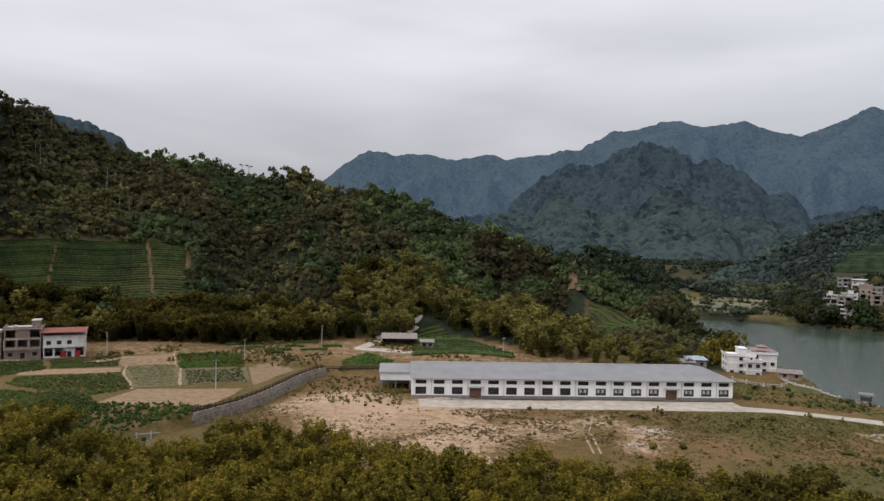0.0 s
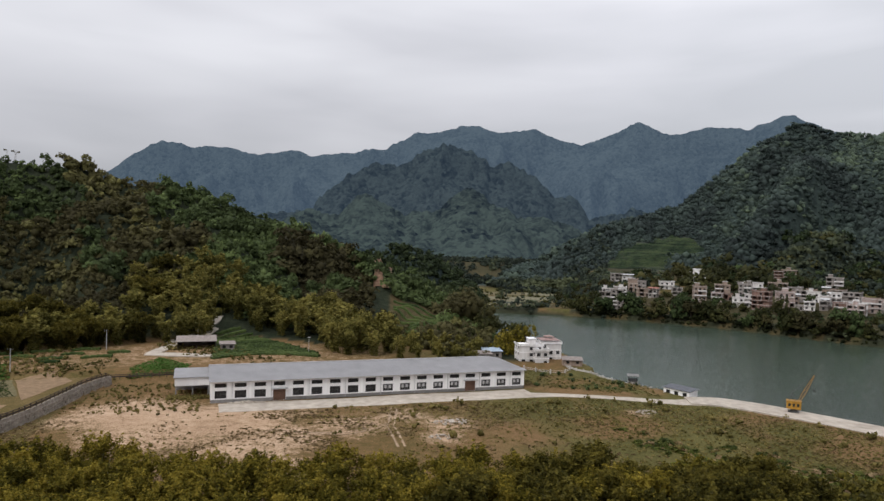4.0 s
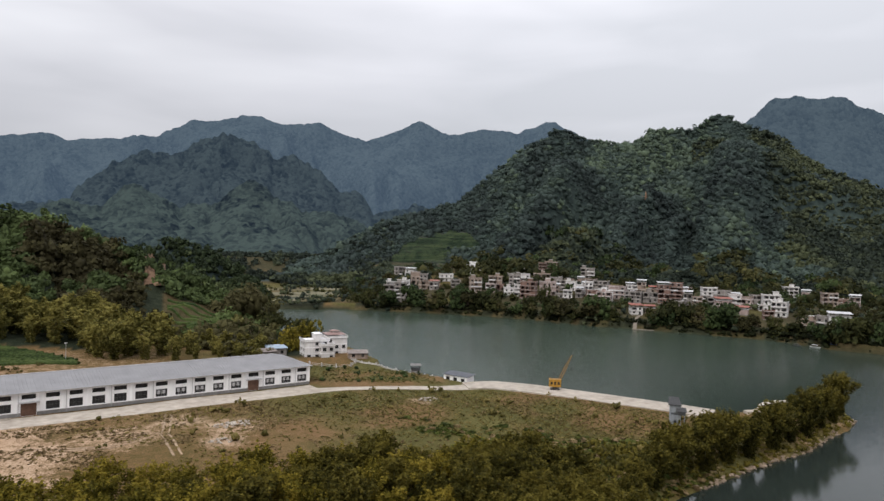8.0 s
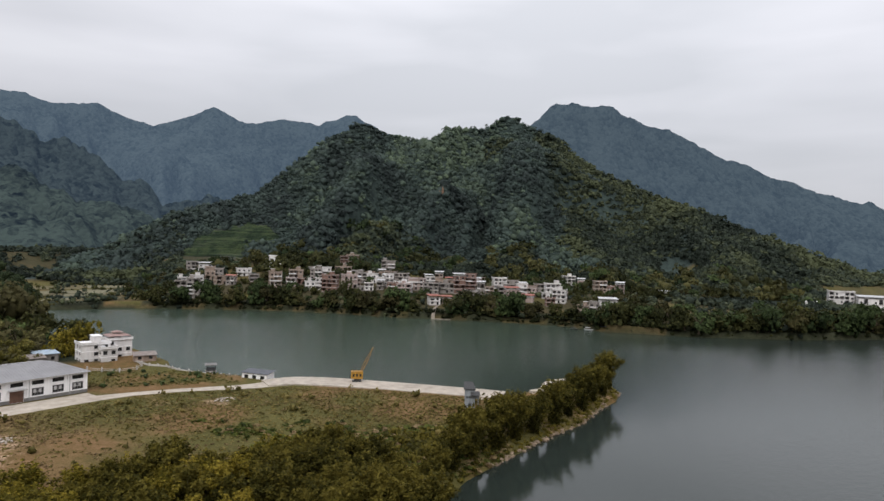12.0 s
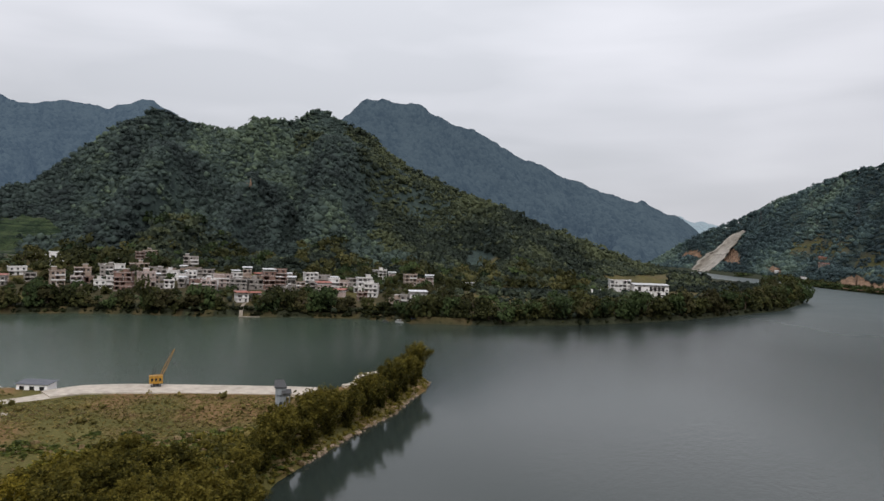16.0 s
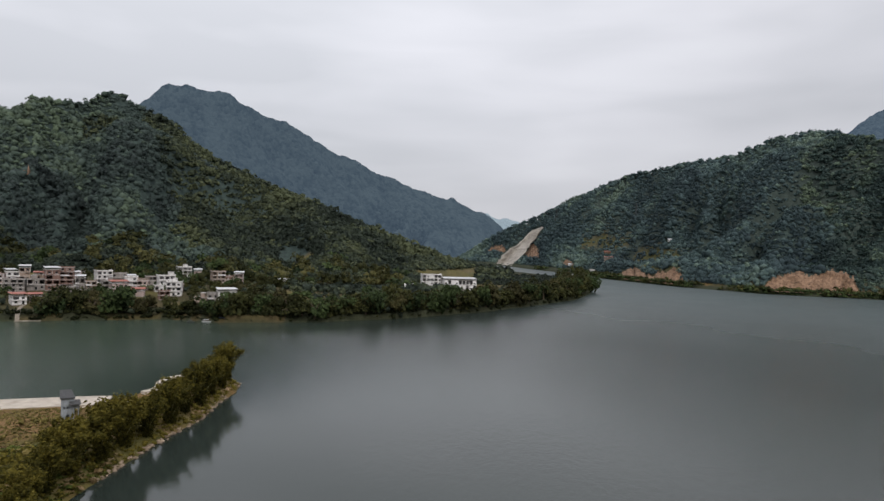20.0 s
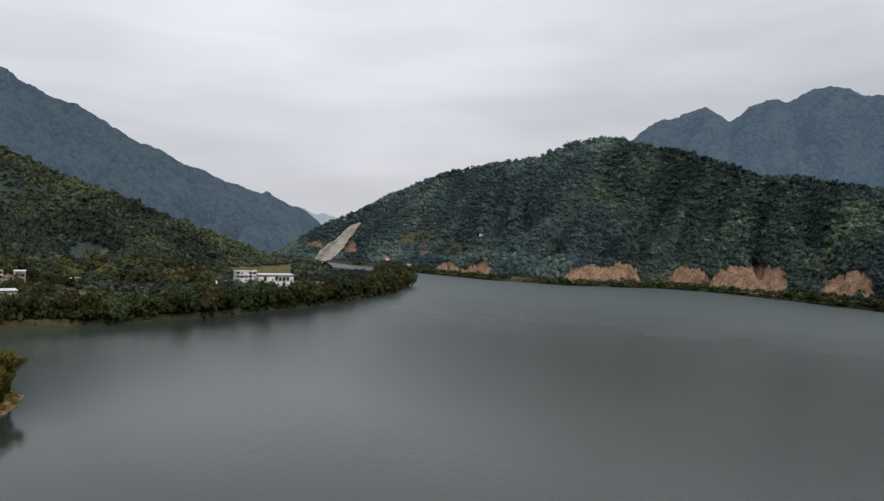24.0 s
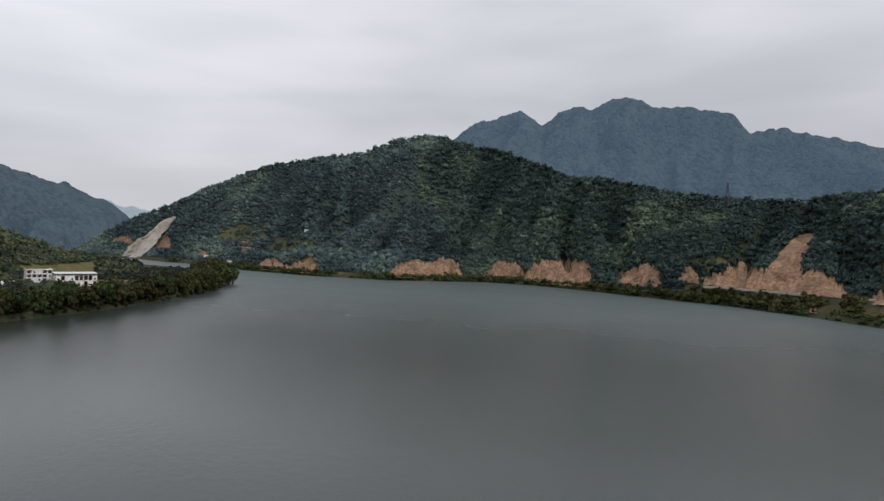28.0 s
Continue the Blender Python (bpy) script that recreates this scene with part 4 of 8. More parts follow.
def box(bm, x0, x1, y0, y1, z0, z1):
    v = [bm.verts.new(c) for c in ((x0, y0, z0), (x1, y0, z0), (x1, y1, z0), (x0, y1, z0), (x0, y0, z1), (x1, y0, z1), (x1, y1, z1), (x0, y1, z1))]
    for f in ((3, 2, 1, 0), (4, 5, 6, 7), (0, 1, 5, 4), (1, 2, 6, 5), (2, 3, 7, 6), (3, 0, 4, 7)):
        bm.faces.new([v[i] for i in f])
    return bm


def a_box(*sizes):
    return box(bmesh.new(), *sizes)


def box_mesh(name, material, *sizes):
    bm = a_box(*sizes)
    me = bpy.data.meshes.new(name)
    bm.to_mesh(me)
    bm.free()
    me.materials.append(material)
    return me


def rod(bm, a, b, r0, r1=None, sides=6):
    """A round bar from a to b."""
    a, b = Vector(a), Vector(b)
    r1 = r0 if r1 is None else r1
    q = (b - a).to_track_quat("Z", "Y").to_matrix()
    rings = []
    for c, r in ((a, r0), (b, r1)):
        rings.append([bm.verts.new(c + q @ Vector((r * math.cos(k * math.tau / sides), r * math.sin(k * math.tau / sides), 0))) for k in range(sides)])
    for k in range(sides):
        bm.faces.new((rings[0][k], rings[0][(k + 1) % sides], rings[1][(k + 1) % sides], rings[1][k]))
    bm.faces.new(rings[0][::-1])
    bm.faces.new(rings[1])
    return bm


def beam(bm, a, b, w, h):
    """A square bar from a to b."""
    a, b = Vector(a), Vector(b)
    q = (b - a).to_track_quat("Z", "Y").to_matrix()
    v = [bm.verts.new(c + q @ Vector((sx * w / 2, sy * h / 2, 0))) for c in (a, b) for sx, sy in ((-1, -1), (1, -1), (1, 1), (-1, 1))]
    for f in ((3, 2, 1, 0), (4, 5, 6, 7), (0, 1, 5, 4), (1, 2, 6, 5), (2, 3, 7, 6), (3, 0, 4, 7)):
        bm.faces.new([v[i] for i in f])
    return bm


def pierced(bm, w, h, holes, m, thick=0.22):
    """A wall w by h in the plane y = 0 of pose m, facing -y, with holes (x0, x1, z0, z1) cut through it and their reveals."""
    xs = sorted({0.0, w, *(round(c, 3) for q in holes for c in q[:2])})
    zs = sorted({0.0, h, *(round(c, 3) for q in holes for c in q[2:])})
    verts = {}

    def vert(x, y, z):
        key = (round(x, 3), y, round(z, 3))
        if key not in verts:
            verts[key] = bm.verts.new(m @ Vector((x, y, z)))
        return verts[key]

    def quad(*corners):
        bm.faces.new([vert(*c) for c in corners])

    for a, b in zip(xs, xs[1:]):
        for c, d in zip(zs, zs[1:]):
            mx, mz = (a + b) / 2, (c + d) / 2
            if any(q[0] < mx < q[1] and q[2] < mz < q[3] for q in holes):
                continue
            quad((a, 0, c), (b, 0, c), (b, 0, d), (a, 0, d))
            quad((a, thick, d), (b, thick, d), (b, thick, c), (a, thick, c))
    for x0, x1, z0, z1 in holes:
        quad((x0, 0, z0), (x0, thick, z0), (x1, thick, z0), (x1, 0, z0))
        quad((x0, 0, z1), (x1, 0, z1), (x1, thick, z1), (x0, thick, z1))
        quad((x0, 0, z0), (x0, 0, z1), (x0, thick, z1), (x0, thick, z0))
        quad((x1, 0, z1), (x1, 0, z0), (x1, thick, z0), (x1, thick, z1))
    return bm


def ribbon(name, line, widths, material, lift=0.06, skirt=0.6, rough=0.25, step=1.5, level=None):
    """A paved or trodden strip that follows the ground along a line, with an uneven edge."""
    pts = [Vector(p) for p in line]
    out = []
    for k in range(len(pts) - 1):
        n = max(1, int((pts[k + 1] - pts[k]).length / step))
        out += [(pts[k].lerp(pts[k + 1], i / n), widths[k] + (widths[k + 1] - widths[k]) * i / n) for i in range(n)]
    out.append((pts[-1], widths[-1]))
    for k in range(3):
        out = [out[0]] + [((out[i - 1][0] + out[i][0] * 2 + out[i + 1][0]) / 4, out[i][1]) for i in range(1, len(out) - 1)] + [out[-1]]
    side = []
    for i, (p, w) in enumerate(out):
        d = (out[min(i + 1, len(out) - 1)][0] - out[max(i - 1, 0)][0]).normalized()
        nrm = Vector((-d.y, d.x))
        j = rough * float(grain(p.x * 1.0, p.y * 1.0, 4, 91, 2)), rough * float(grain(p.x, p.y, 4, 92, 2))
        side.append([p + nrm * (w * f / 2 + (j[0] if f > 0 else j[1]) * abs(f)) for f in (-1, -0.33, 0.33, 1)])
    flat = np.array([q for row in side for q in row])
    z = land(flat[:, 0], flat[:, 1])[0] + lift if level is None else np.full(len(flat), level)
    bm = bmesh.new()
    top = [bm.verts.new((x, y, h)) for (x, y), h in zip(flat, z)]
    low = [bm.verts.new((x, y, h - skirt)) for (x, y), h in zip(flat, z)]
    for i in range(len(side) - 1):
        for k in range(3):
            bm.faces.new((top[4 * i + k], top[4 * i + 4 + k], top[4 * i + 5 + k], top[4 * i + 1 + k]))
        bm.faces.new((low[4 * i], top[4 * i], top[4 * i + 4], low[4 * i + 4]))
        bm.faces.new((top[4 * i + 3], low[4 * i + 3], low[4 * i + 7], top[4 * i + 7]))
    for e in (0, 4 * len(side) - 4):
        bm.faces.new([top[e + k] for k in range(4)] + [low[e + k] for k in range(3, -1, -1)])
    bmesh.ops.recalc_face_normals(bm, faces=bm.faces)
    return part(name, bm, material)


M_WHITE = plain("white_plaster", (0.76, 0.745, 0.745), (0.87, 0.86, 0.86), 0.6, 0.85, stain=0.10, streak=5.0)
M_PLINTH = plain("grey_plinth", (0.16, 0.155, 0.15), (0.25, 0.24, 0.235), 1.2, 0.85, stain=0.2)
M_ROOF = plain("grey_metal_roof", (0.21, 0.208, 0.215), (0.265, 0.262, 0.27), 0.25, 0.55, 0.0, 0.35, 0.0, stain=0.1)
M_TRIM = plain("grey_trim", (0.32, 0.31, 0.31), (0.45, 0.44, 0.44), 1.0, 0.8)
M_SHUTTER = plain("brown_shutter", (0.10, 0.055, 0.038), (0.17, 0.095, 0.065), 0.8, 0.6)
M_FRAME = plain("window_frame", (0.28, 0.28, 0.285), (0.42, 0.42, 0.42), 2.0, 0.5, relief=0)
M_CONCRETE = plain("pale_concrete", (0.35, 0.305, 0.255), (0.57, 0.505, 0.43), 0.35, 0.9, relief=0.03, stain=0.2)
M_STONE = plain("wall_stone", (0.16, 0.132, 0.105), (0.34, 0.295, 0.245), 0.9, 0.9, relief=0.08, stain=0.25)
M_DARKWOOD = plain("dark_rail", (0.030, 0.022, 0.018), (0.07, 0.05, 0.04), 2.0, 0.7)
M_BRICK = plain("red_brick", (0.15, 0.088, 0.07), (0.28, 0.175, 0.145), 1.4, 0.9, stain=0.25, streak=3)
M_RAW = plain("raw_concrete", (0.17, 0.152, 0.14), (0.33, 0.30, 0.28), 0.7, 0.9, stain=0.3, streak=4)
M_TAN = plain("tan_brick", (0.22, 0.165, 0.13), (0.36, 0.275, 0.225), 1.0, 0.9, stain=0.22, streak=3)
M_PINK = plain("pink_plaster", (0.28, 0.215, 0.195), (0.46, 0.365, 0.335), 0.7, 0.85, stain=0.22, streak=4)
M_BAND = plain("pale_concrete_band", (0.36, 0.34, 0.32), (0.58, 0.55, 0.53), 0.8, 0.85, stain=0.3, streak=3)
M_TILEWHITE = plain("white_tile_wall", (0.56, 0.54, 0.53), (0.76, 0.74, 0.73), 0.7, 0.6, stain=0.2, streak=4)
M_REDROOF = plain("red_roof_sheet", (0.20, 0.065, 0.045), (0.36, 0.13, 0.095), 0.7, 0.6, stain=0.2)
M_ROOFPINK = plain("faded_red_roof", (0.22, 0.14, 0.125), (0.37, 0.265, 0.245), 0.6, 0.7, stain=0.25)
M_SHEET = plain("white_roof_sheet", (0.42, 0.42, 0.43), (0.62, 0.62, 0.63), 0.6, 0.5, stain=0.2)
M_BLUESHEET = plain("blue_grey_sheet", (0.25, 0.32, 0.40), (0.42, 0.50, 0.58), 0.6, 0.5)
M_RUST = plain("old_sheet", (0.15, 0.125, 0.11), (0.30, 0.26, 0.24), 0.9, 0.85)
M_YELLOW = plain("yellow_paint", (0.26, 0.13, 0.02), (0.46, 0.25, 0.035), 1.2, 0.5, stain=0.3)
M_STEELDARK = plain("dark_steel", (0.03, 0.03, 0.032), (0.07, 0.07, 0.07), 2.0, 0.6)
M_ROCK = plain("bank_rock", (0.12, 0.085, 0.058), (0.36, 0.275, 0.20), 0.5, 0.95, relief=0.15)
M_EARTH = plain("cut_earth", (0.085, 0.047, 0.028), (0.335, 0.210, 0.132), 0.30, 0.95, relief=0.9, stain=0.6, streak=3)
M_CHUTE = plain("sprayed_concrete", (0.19, 0.172, 0.15), (0.34, 0.315, 0.28), 0.06, 0.95, relief=0.3, stain=0.35, streak=3)
M_BLUE = plain("blue_hull", (0.04, 0.10, 0.32), (0.08, 0.18, 0.45), 1.0, 0.5)
M_REDPAINT = plain("red_door_paint", (0.28, 0.02, 0.025), (0.40, 0.04, 0.045), 1.0, 0.6)
M_DRYCROP = plain("straw_ground", (0.17, 0.11, 0.06), (0.31, 0.21, 0.125), 0.5, 0.95, relief=0.1)
M_PALECROP = plain("pale_crop_ground", (0.075, 0.066, 0.028), (0.165, 0.135, 0.068), 0.5, 0.95, relief=0.1)
M_CROP = leafy("crop_leaves", (0.018, 0.033, 0.009), (0.045, 0.076, 0.018), (0.088, 0.130, 0.034))
M_YOUNGCROP = leafy("young_crop_leaves", (0.020, 0.046, 0.008), (0.050, 0.108, 0.020), (0.088, 0.165, 0.034))
M_TEA = leafy("tea_leaves", (0.018, 0.036, 0.012), (0.042, 0.068, 0.020), (0.085, 0.115, 0.035))


def glass(name):
    m, n, l, p = shader(name, 0.25, 0, 0.25)
    r = noise_node(n, l, 0.8, 2)
    c = ramp_node(n, [(0.3, (0.012, 0.012, 0.013)), (0.7, (0.035, 0.034, 0.034))])
    l.new(r.outputs[0], c.inputs[0])
    l.new(c.outputs[0], p.inputs["Base Color"])
    return m


M_GLASS = glass("dark_window_glass")

# ---- the long white building on the plot ----
TURN = math.atan2(6, 106)
warehouse = thing("warehouse", (-8.7, 220.3, 3.0), TURN, "long white warehouse with grey metal roof and two window rows", "warehouse")
W, D, EAVE, RIDGE, BAY = 107.0, 24.0, 6.85, 9.75, 107.0 / 18
DOORS = (3, 14)
low, high, gates = [], [], []
for i in range(18):
    c = (i + 0.5) * BAY
    high.append((c - 1.75, c + 1.75, 4.75, 6.05))
    if i in DOORS:
        gates.append((c - 1.95, c + 1.95, 0.02, 3.55))
    else:
        low.append((c - 1.75, c + 1.75, 1.35, 3.75))
bm = bmesh.new()
pierced(bm, W, EAVE, low + high + gates, Matrix(), 0.3)
part("front_wall", bm, M_WHITE, warehouse)
bm = bmesh.new()
side_holes = [(c - 1.6, c + 1.6, z0, z1) for c in (4, 9.3, 14.7, 20) for z0, z1 in ((1.35, 3.75), (4.75, 6.05))]
pierced(bm, D - 0.62, EAVE, side_holes, Matrix.Translation((W, 0.31, 0)) @ Matrix.Rotation(radians(90), 4, "Z"), 0.3)
part("end_wall", bm, M_WHITE, warehouse)
part("end_wall", a_box(0, 0.3, 0.31, D - 0.31, 0, EAVE), M_WHITE, warehouse)
part("back_wall", a_box(0, W, D - 0.3, D, 0, EAVE), M_WHITE, warehouse)
bm = bmesh.new()
v = [bm.verts.new(c) for c in ((0.02, 0, EAVE), (0.02, D, EAVE), (0.02, D / 2, RIDGE - 0.25), (0.3, 0, EAVE), (0.3, D, EAVE), (0.3, D / 2, RIDGE - 0.25))]
for f in ((0, 2, 1), (3, 4, 5), (0, 3, 5, 2), (2, 5, 4, 1), (1, 4, 3, 0)):
    bm.faces.new([v[i] for i in f])
part("gable", bm, M_WHITE, warehouse)
part("floor_slab", a_box(0.3, W - 0.3, 0.3, D - 0.3, -0.4, 0.05), M_PLINTH, warehouse)


def roof_sheet(corners, thick=0.12):
    bm = bmesh.new()
    top = [bm.verts.new(c) for c in corners]
    low = [bm.verts.new((c[0], c[1], c[2] - thick)) for c in corners]
    bm.faces.new(top)
    bm.faces.new(low[::-1])
    for k in range(len(top)):
        bm.faces.new((top[k], low[k], low[(k + 1) % len(top)], top[(k + 1) % len(top)]))
    bmesh.ops.recalc_face_normals(bm, faces=bm.faces)
    return bm


HIP = 8.5
front_slope = part("roof_slope", roof_sheet([(-0.5, -0.9, EAVE - 0.05), (W + 0.7, -0.9, EAVE - 0.05), (W - HIP, D / 2, RIDGE), (-0.5, D / 2, RIDGE)]), M_ROOF, warehouse, "ribbed grey metal roof slope")
part("roof_slope", roof_sheet([(-0.5, D / 2, RIDGE), (W - HIP, D / 2, RIDGE), (W + 0.7, D + 0.9, EAVE - 0.05), (-0.5, D + 0.9, EAVE - 0.05)]), M_ROOF, warehouse)
part("roof_hip", roof_sheet([(W - HIP + 0.01, D / 2, RIDGE), (W + 0.72, -0.88, EAVE - 0.04), (W + 0.72, D + 0.88, EAVE - 0.04)]), M_ROOF, warehouse)
bm = bmesh.new()
for k in range(1, 108):
    x = k * W / 108
    top = min(1.0, (W + 0.7 - x) / (HIP + 0.7))
    y1 = -0.9 + (D / 2 + 0.9) * top
    z1 = EAVE - 0.05 + (RIDGE - EAVE + 0.05) * top
    beam(bm, (x, -0.88, EAVE - 0.03), (x, y1, z1 + 0.02), 0.10, 0.09)
part("roof_rib", bm, M_ROOF, front_slope)
part("ridge_cap", a_box(-0.5, W - HIP, D / 2 - 0.35, D / 2 + 0.35, RIDGE - 0.04, RIDGE + 0.1), M_TRIM, warehouse)
part("gutter", a_box(-0.5, W + 0.7, -1.08, -0.88, EAVE - 0.26, EAVE - 0.04), M_TRIM, warehouse, "pale grey eaves gutter")
cuts = [0.0] + [c for k in DOORS for c in ((k + 0.5) * BAY - 2.0, (k + 0.5) * BAY + 2.0)] + [W]
for a, b in zip(cuts[::2], cuts[1::2]):
    part("plinth", a_box(a, b, -0.06, 0.0, 0.0, 1.05), M_PLINTH, warehouse, "grey rendered plinth")
part("plinth", a_box(W, W + 0.06, 0, D, 0, 1.05), M_PLINTH, warehouse)
pil = box_mesh("pilaster", M_WHITE, -0.3, 0.3, -0.16, 0.0, 1.06, EAVE - 0.02)
pipe = box_mesh("downpipe", M_TRIM, -0.06, 0.06, -0.13, -0.01, 0.3, EAVE - 0.1)
for k in range(19):
    share("pilaster", pil, warehouse, (min(max(k * BAY, 0.3), W - 0.3), 0, 0))
    if k % 2 == 1:
        share("downpipe", pipe, warehouse, (k * BAY + 0.45, -0.02, 0))


def window_meshes(w, h, cols, rows, name, material):
    """A frame with its bars in one piece, and the places of its panes."""
    bm = bmesh.new()
    cw, ch = (w - 0.14) / cols, (h - 0.14) / rows
    lights = [(0.07 + i * cw + 0.03, 0.07 + (i + 1) * cw - 0.03, 0.07 + k * ch + 0.025, 0.07 + (k + 1) * ch - 0.025) for i in range(cols) for k in range(rows)]
    pierced(bm, w, h, lights, Matrix.Identity(4), 0.07)
    fr = bpy.data.meshes.new(name + "_frame")
    bm.to_mesh(fr)
    bm.free()
    fr.materials.append(material)
    return fr, lights


low_frame, low_lights = window_meshes(3.5, 2.4, 4, 2, "window", M_FRAME)
dark_frame = window_meshes(3.5, 2.4, 4, 2, "dark_window", M_STEELDARK)[0]
high_frame, high_lights = window_meshes(3.5, 1.3, 4, 1, "upper_window", M_STEELDARK)
light_pane = box_mesh("pane", M_GLASS, -0.01, 1.01, 0.03, 0.05, -0.01, 1.01)
board = box_mesh("blind", M_TRIM, 0.5, 1.35, 0.10, 0.13, 0.9, 2.0)
for k, (x0, x1, z0, z1) in enumerate(low + high):
    lower = k < len(low)
    win = share("window", (low_frame if k >= 8 else dark_frame) if lower else high_frame, warehouse, (x0, 0.12, z0), label="grey-framed window with pale boards" if lower and k >= 8 else "dark steel window")
    for a, b, c, d in (low_lights if lower else high_lights):
        share("pane", light_pane, win, (a, 0, c), 0, (b - a, 1, d - c))
    if lower and k >= 8:
        share("blind", board, win, (0, -0.08, 0), label="pale board behind the window")
        share("blind", board, win, (1.5, -0.08, 0))
for x0, x1, z0, z1 in gates:
    g = part("roller_door", a_box(x0, x1, 0.14, 0.2, z0, z1), M_SHUTTER, warehouse, "brown steel roller door")
    slat = box_mesh("slat", M_SHUTTER, x0, x1, 0.11, 0.14, 0, 0.2)
    for k in range(12):
        share("slat", slat, g, (0, 0, z0 + k * 0.29))
    part("door_canopy", a_box(x0 - 0.6, x1 + 0.6, -1.3, 0.0, z1 + 0.25, z1 + 0.5), M_TRIM, warehouse, "flat grey door canopy")
annex = thing("annex", (-20.0, 231.0, 3.0), TURN, "low white lean-to with grey metal roof beside the warehouse", "annex")
part("wall", a_box(0, 10.5, 0, 10, 3.4, 6.2), M_WHITE, annex)
part("roof", roof_sheet([(-0.4, -0.5, 6.2), (10.6, -0.5, 6.2), (10.6, 10.5, 7.3), (-0.4, 10.5, 7.3)], 0.2), M_ROOF, annex)
for x in (0.2, 5.2, 10.0):
    part("post", a_box(x, x + 0.35, 0.1, 0.45, -0.3, 3.4), M_PLINTH, annex)
part("back_wall", a_box(0, 10.5, 9.7, 10, -0.3, 3.4), M_PLINTH, annex)

# ---- paving ----
apron = ribbon("forecourt", [(-6, 213.5), (30, 215.5), (70, 217.5), (98, 219)], [11, 11.5, 12, 12], M_CONCRETE)
tagged(apron, "pale concrete forecourt along the warehouse", "paving", kind="structure")
road = ribbon("road", [(92, 217.3), (106, 213.5), (120, 208), (134, 200), (146, 197), (152, 197)], [8, 5, 4.6, 5.4, 8, 10], M_CONCRETE, 0.09)
tagged(road, "pale concrete lane from the warehouse to the quay", "road", kind="structure")
quay = ribbon("quay", [(147, 199), (157, 195), (165, 185), (174, 168), (182, 152), (189, 138), (193, 129)], [10, 13, 13, 12.5, 12.5, 12, 11], M_CONCRETE, 0, 4.2, 0.12, level=3.3)
tagged(quay, "pale concrete river quay with a straight edge", "quay", kind="structure")
ramp = ribbon("loop_lane", [(203, 124), (207, 122), (213, 124.5), (220, 127.5), (228, 127), (235, 122)], [1.8, 2.1, 2.3, 2.3, 2.1, 1.8], M_CONCRETE, 0, 2.2, level=4.0)
path = ribbon("tower_path", [(182, 133), (186, 126.5), (190, 123.5), (196, 122)], [1.6, 1.8, 1.6, 1.4], M_CONCRETE, 0.05, 0.4)
tagged(path, "pale trodden path behind the watch tower", "path", kind="structure")
tagged(ramp, "pale concrete lane end curving to the point", "road", kind="structure")

# wheel tracks across the bare plot
M_RUT = plain("worn_soil", (0.24, 0.165, 0.105), (0.42, 0.31, 0.21), 0.8, 0.95, relief=0.05, stain=0.3)
for name, line in (("wheel_track", [(45.1, 206), (41.8, 192), (39.7, 186), (39.0, 176.6), (38.4, 166)]), ("wheel_track", [(46.9, 206), (43.6, 192), (41.5, 186), (40.8, 176.6), (40.2, 166)]),
                   ("wheel_track", [(40.5, 188), (33.3, 183.2), (26.5, 181), (19, 182.6), (8, 188)]), ("wheel_track", [(40.3, 186.2), (33.4, 181.5), (26.5, 179.3), (19, 180.9), (8, 186.2)])):
    tagged(ribbon(name, line, [0.55, 0.7, 0.5, 0.7, 0.45][:len(line)], M_RUT, 0.09, 0.3, 0.3, 1.0), "worn pale wheel track on the plot", "track", kind="structure")

# ---- bamboo and trees that stand as things of their own ----
def plume_cards(rng, plumes, per, tall, spread, size):
    """Feathery crown of a bamboo clump: leaf sprays along arching culms. Returns the quads and the culm lines."""
    out, lines = [], []
    for k in range(plumes):
        a, lean = rng.uniform(0, 2 * np.pi), spread * rng.uniform(0.15, 1.0)
        h = tall * rng.uniform(0.78, 1.05) * (1 - 0.28 * (lean / spread) ** 2)
        d = np.array([np.cos(a), np.sin(a)])
        curve = lambda t: np.stack([d[0] * lean * t ** 1.8, d[1] * lean * t ** 1.8, h * (t * 1.12 - 0.12 * t ** 4)], -1)
        lines.append(curve(np.linspace(0, 1, 5)))
        t = np.where(rng.uniform(0, 1, per) < 0.45, rng.uniform(0.74, 1.0, per), rng.uniform(0.08, 1.0, per))
        c = curve(t)
        rad = (0.30 + 0.95 * (1.02 - t) ** 0.7) * (tall / 10) ** 0.5
        b = rng.uniform(0, 2 * np.pi, per)
        q = rng.uniform(0.35, 1.0, per)
        c = c + np.stack([np.cos(b) * rad * q, np.sin(b) * rad * q, rng.normal(0, 0.35, per)], -1)
        u = np.stack([np.cos(b), np.sin(b), rng.uniform(-0.45, 0.85, per)], -1) + rng.normal(0, 0.3, (per, 3))
        u /= np.linalg.norm(u, axis=1)[:, None]
        v = np.cross(u, rng.normal(0, 1, (per, 3)))
        v /= np.linalg.norm(v, axis=1)[:, None]
        s = size * rng.uniform(0.6, 1.3, per)[:, None]
        out.append(np.stack([c - u * s * 0.7, c - v * s * 0.42, c + u * s - (0, 0, 0.12), c + v * s * 0.42], 1))
    return np.concatenate(out).reshape(-1, 3), lines


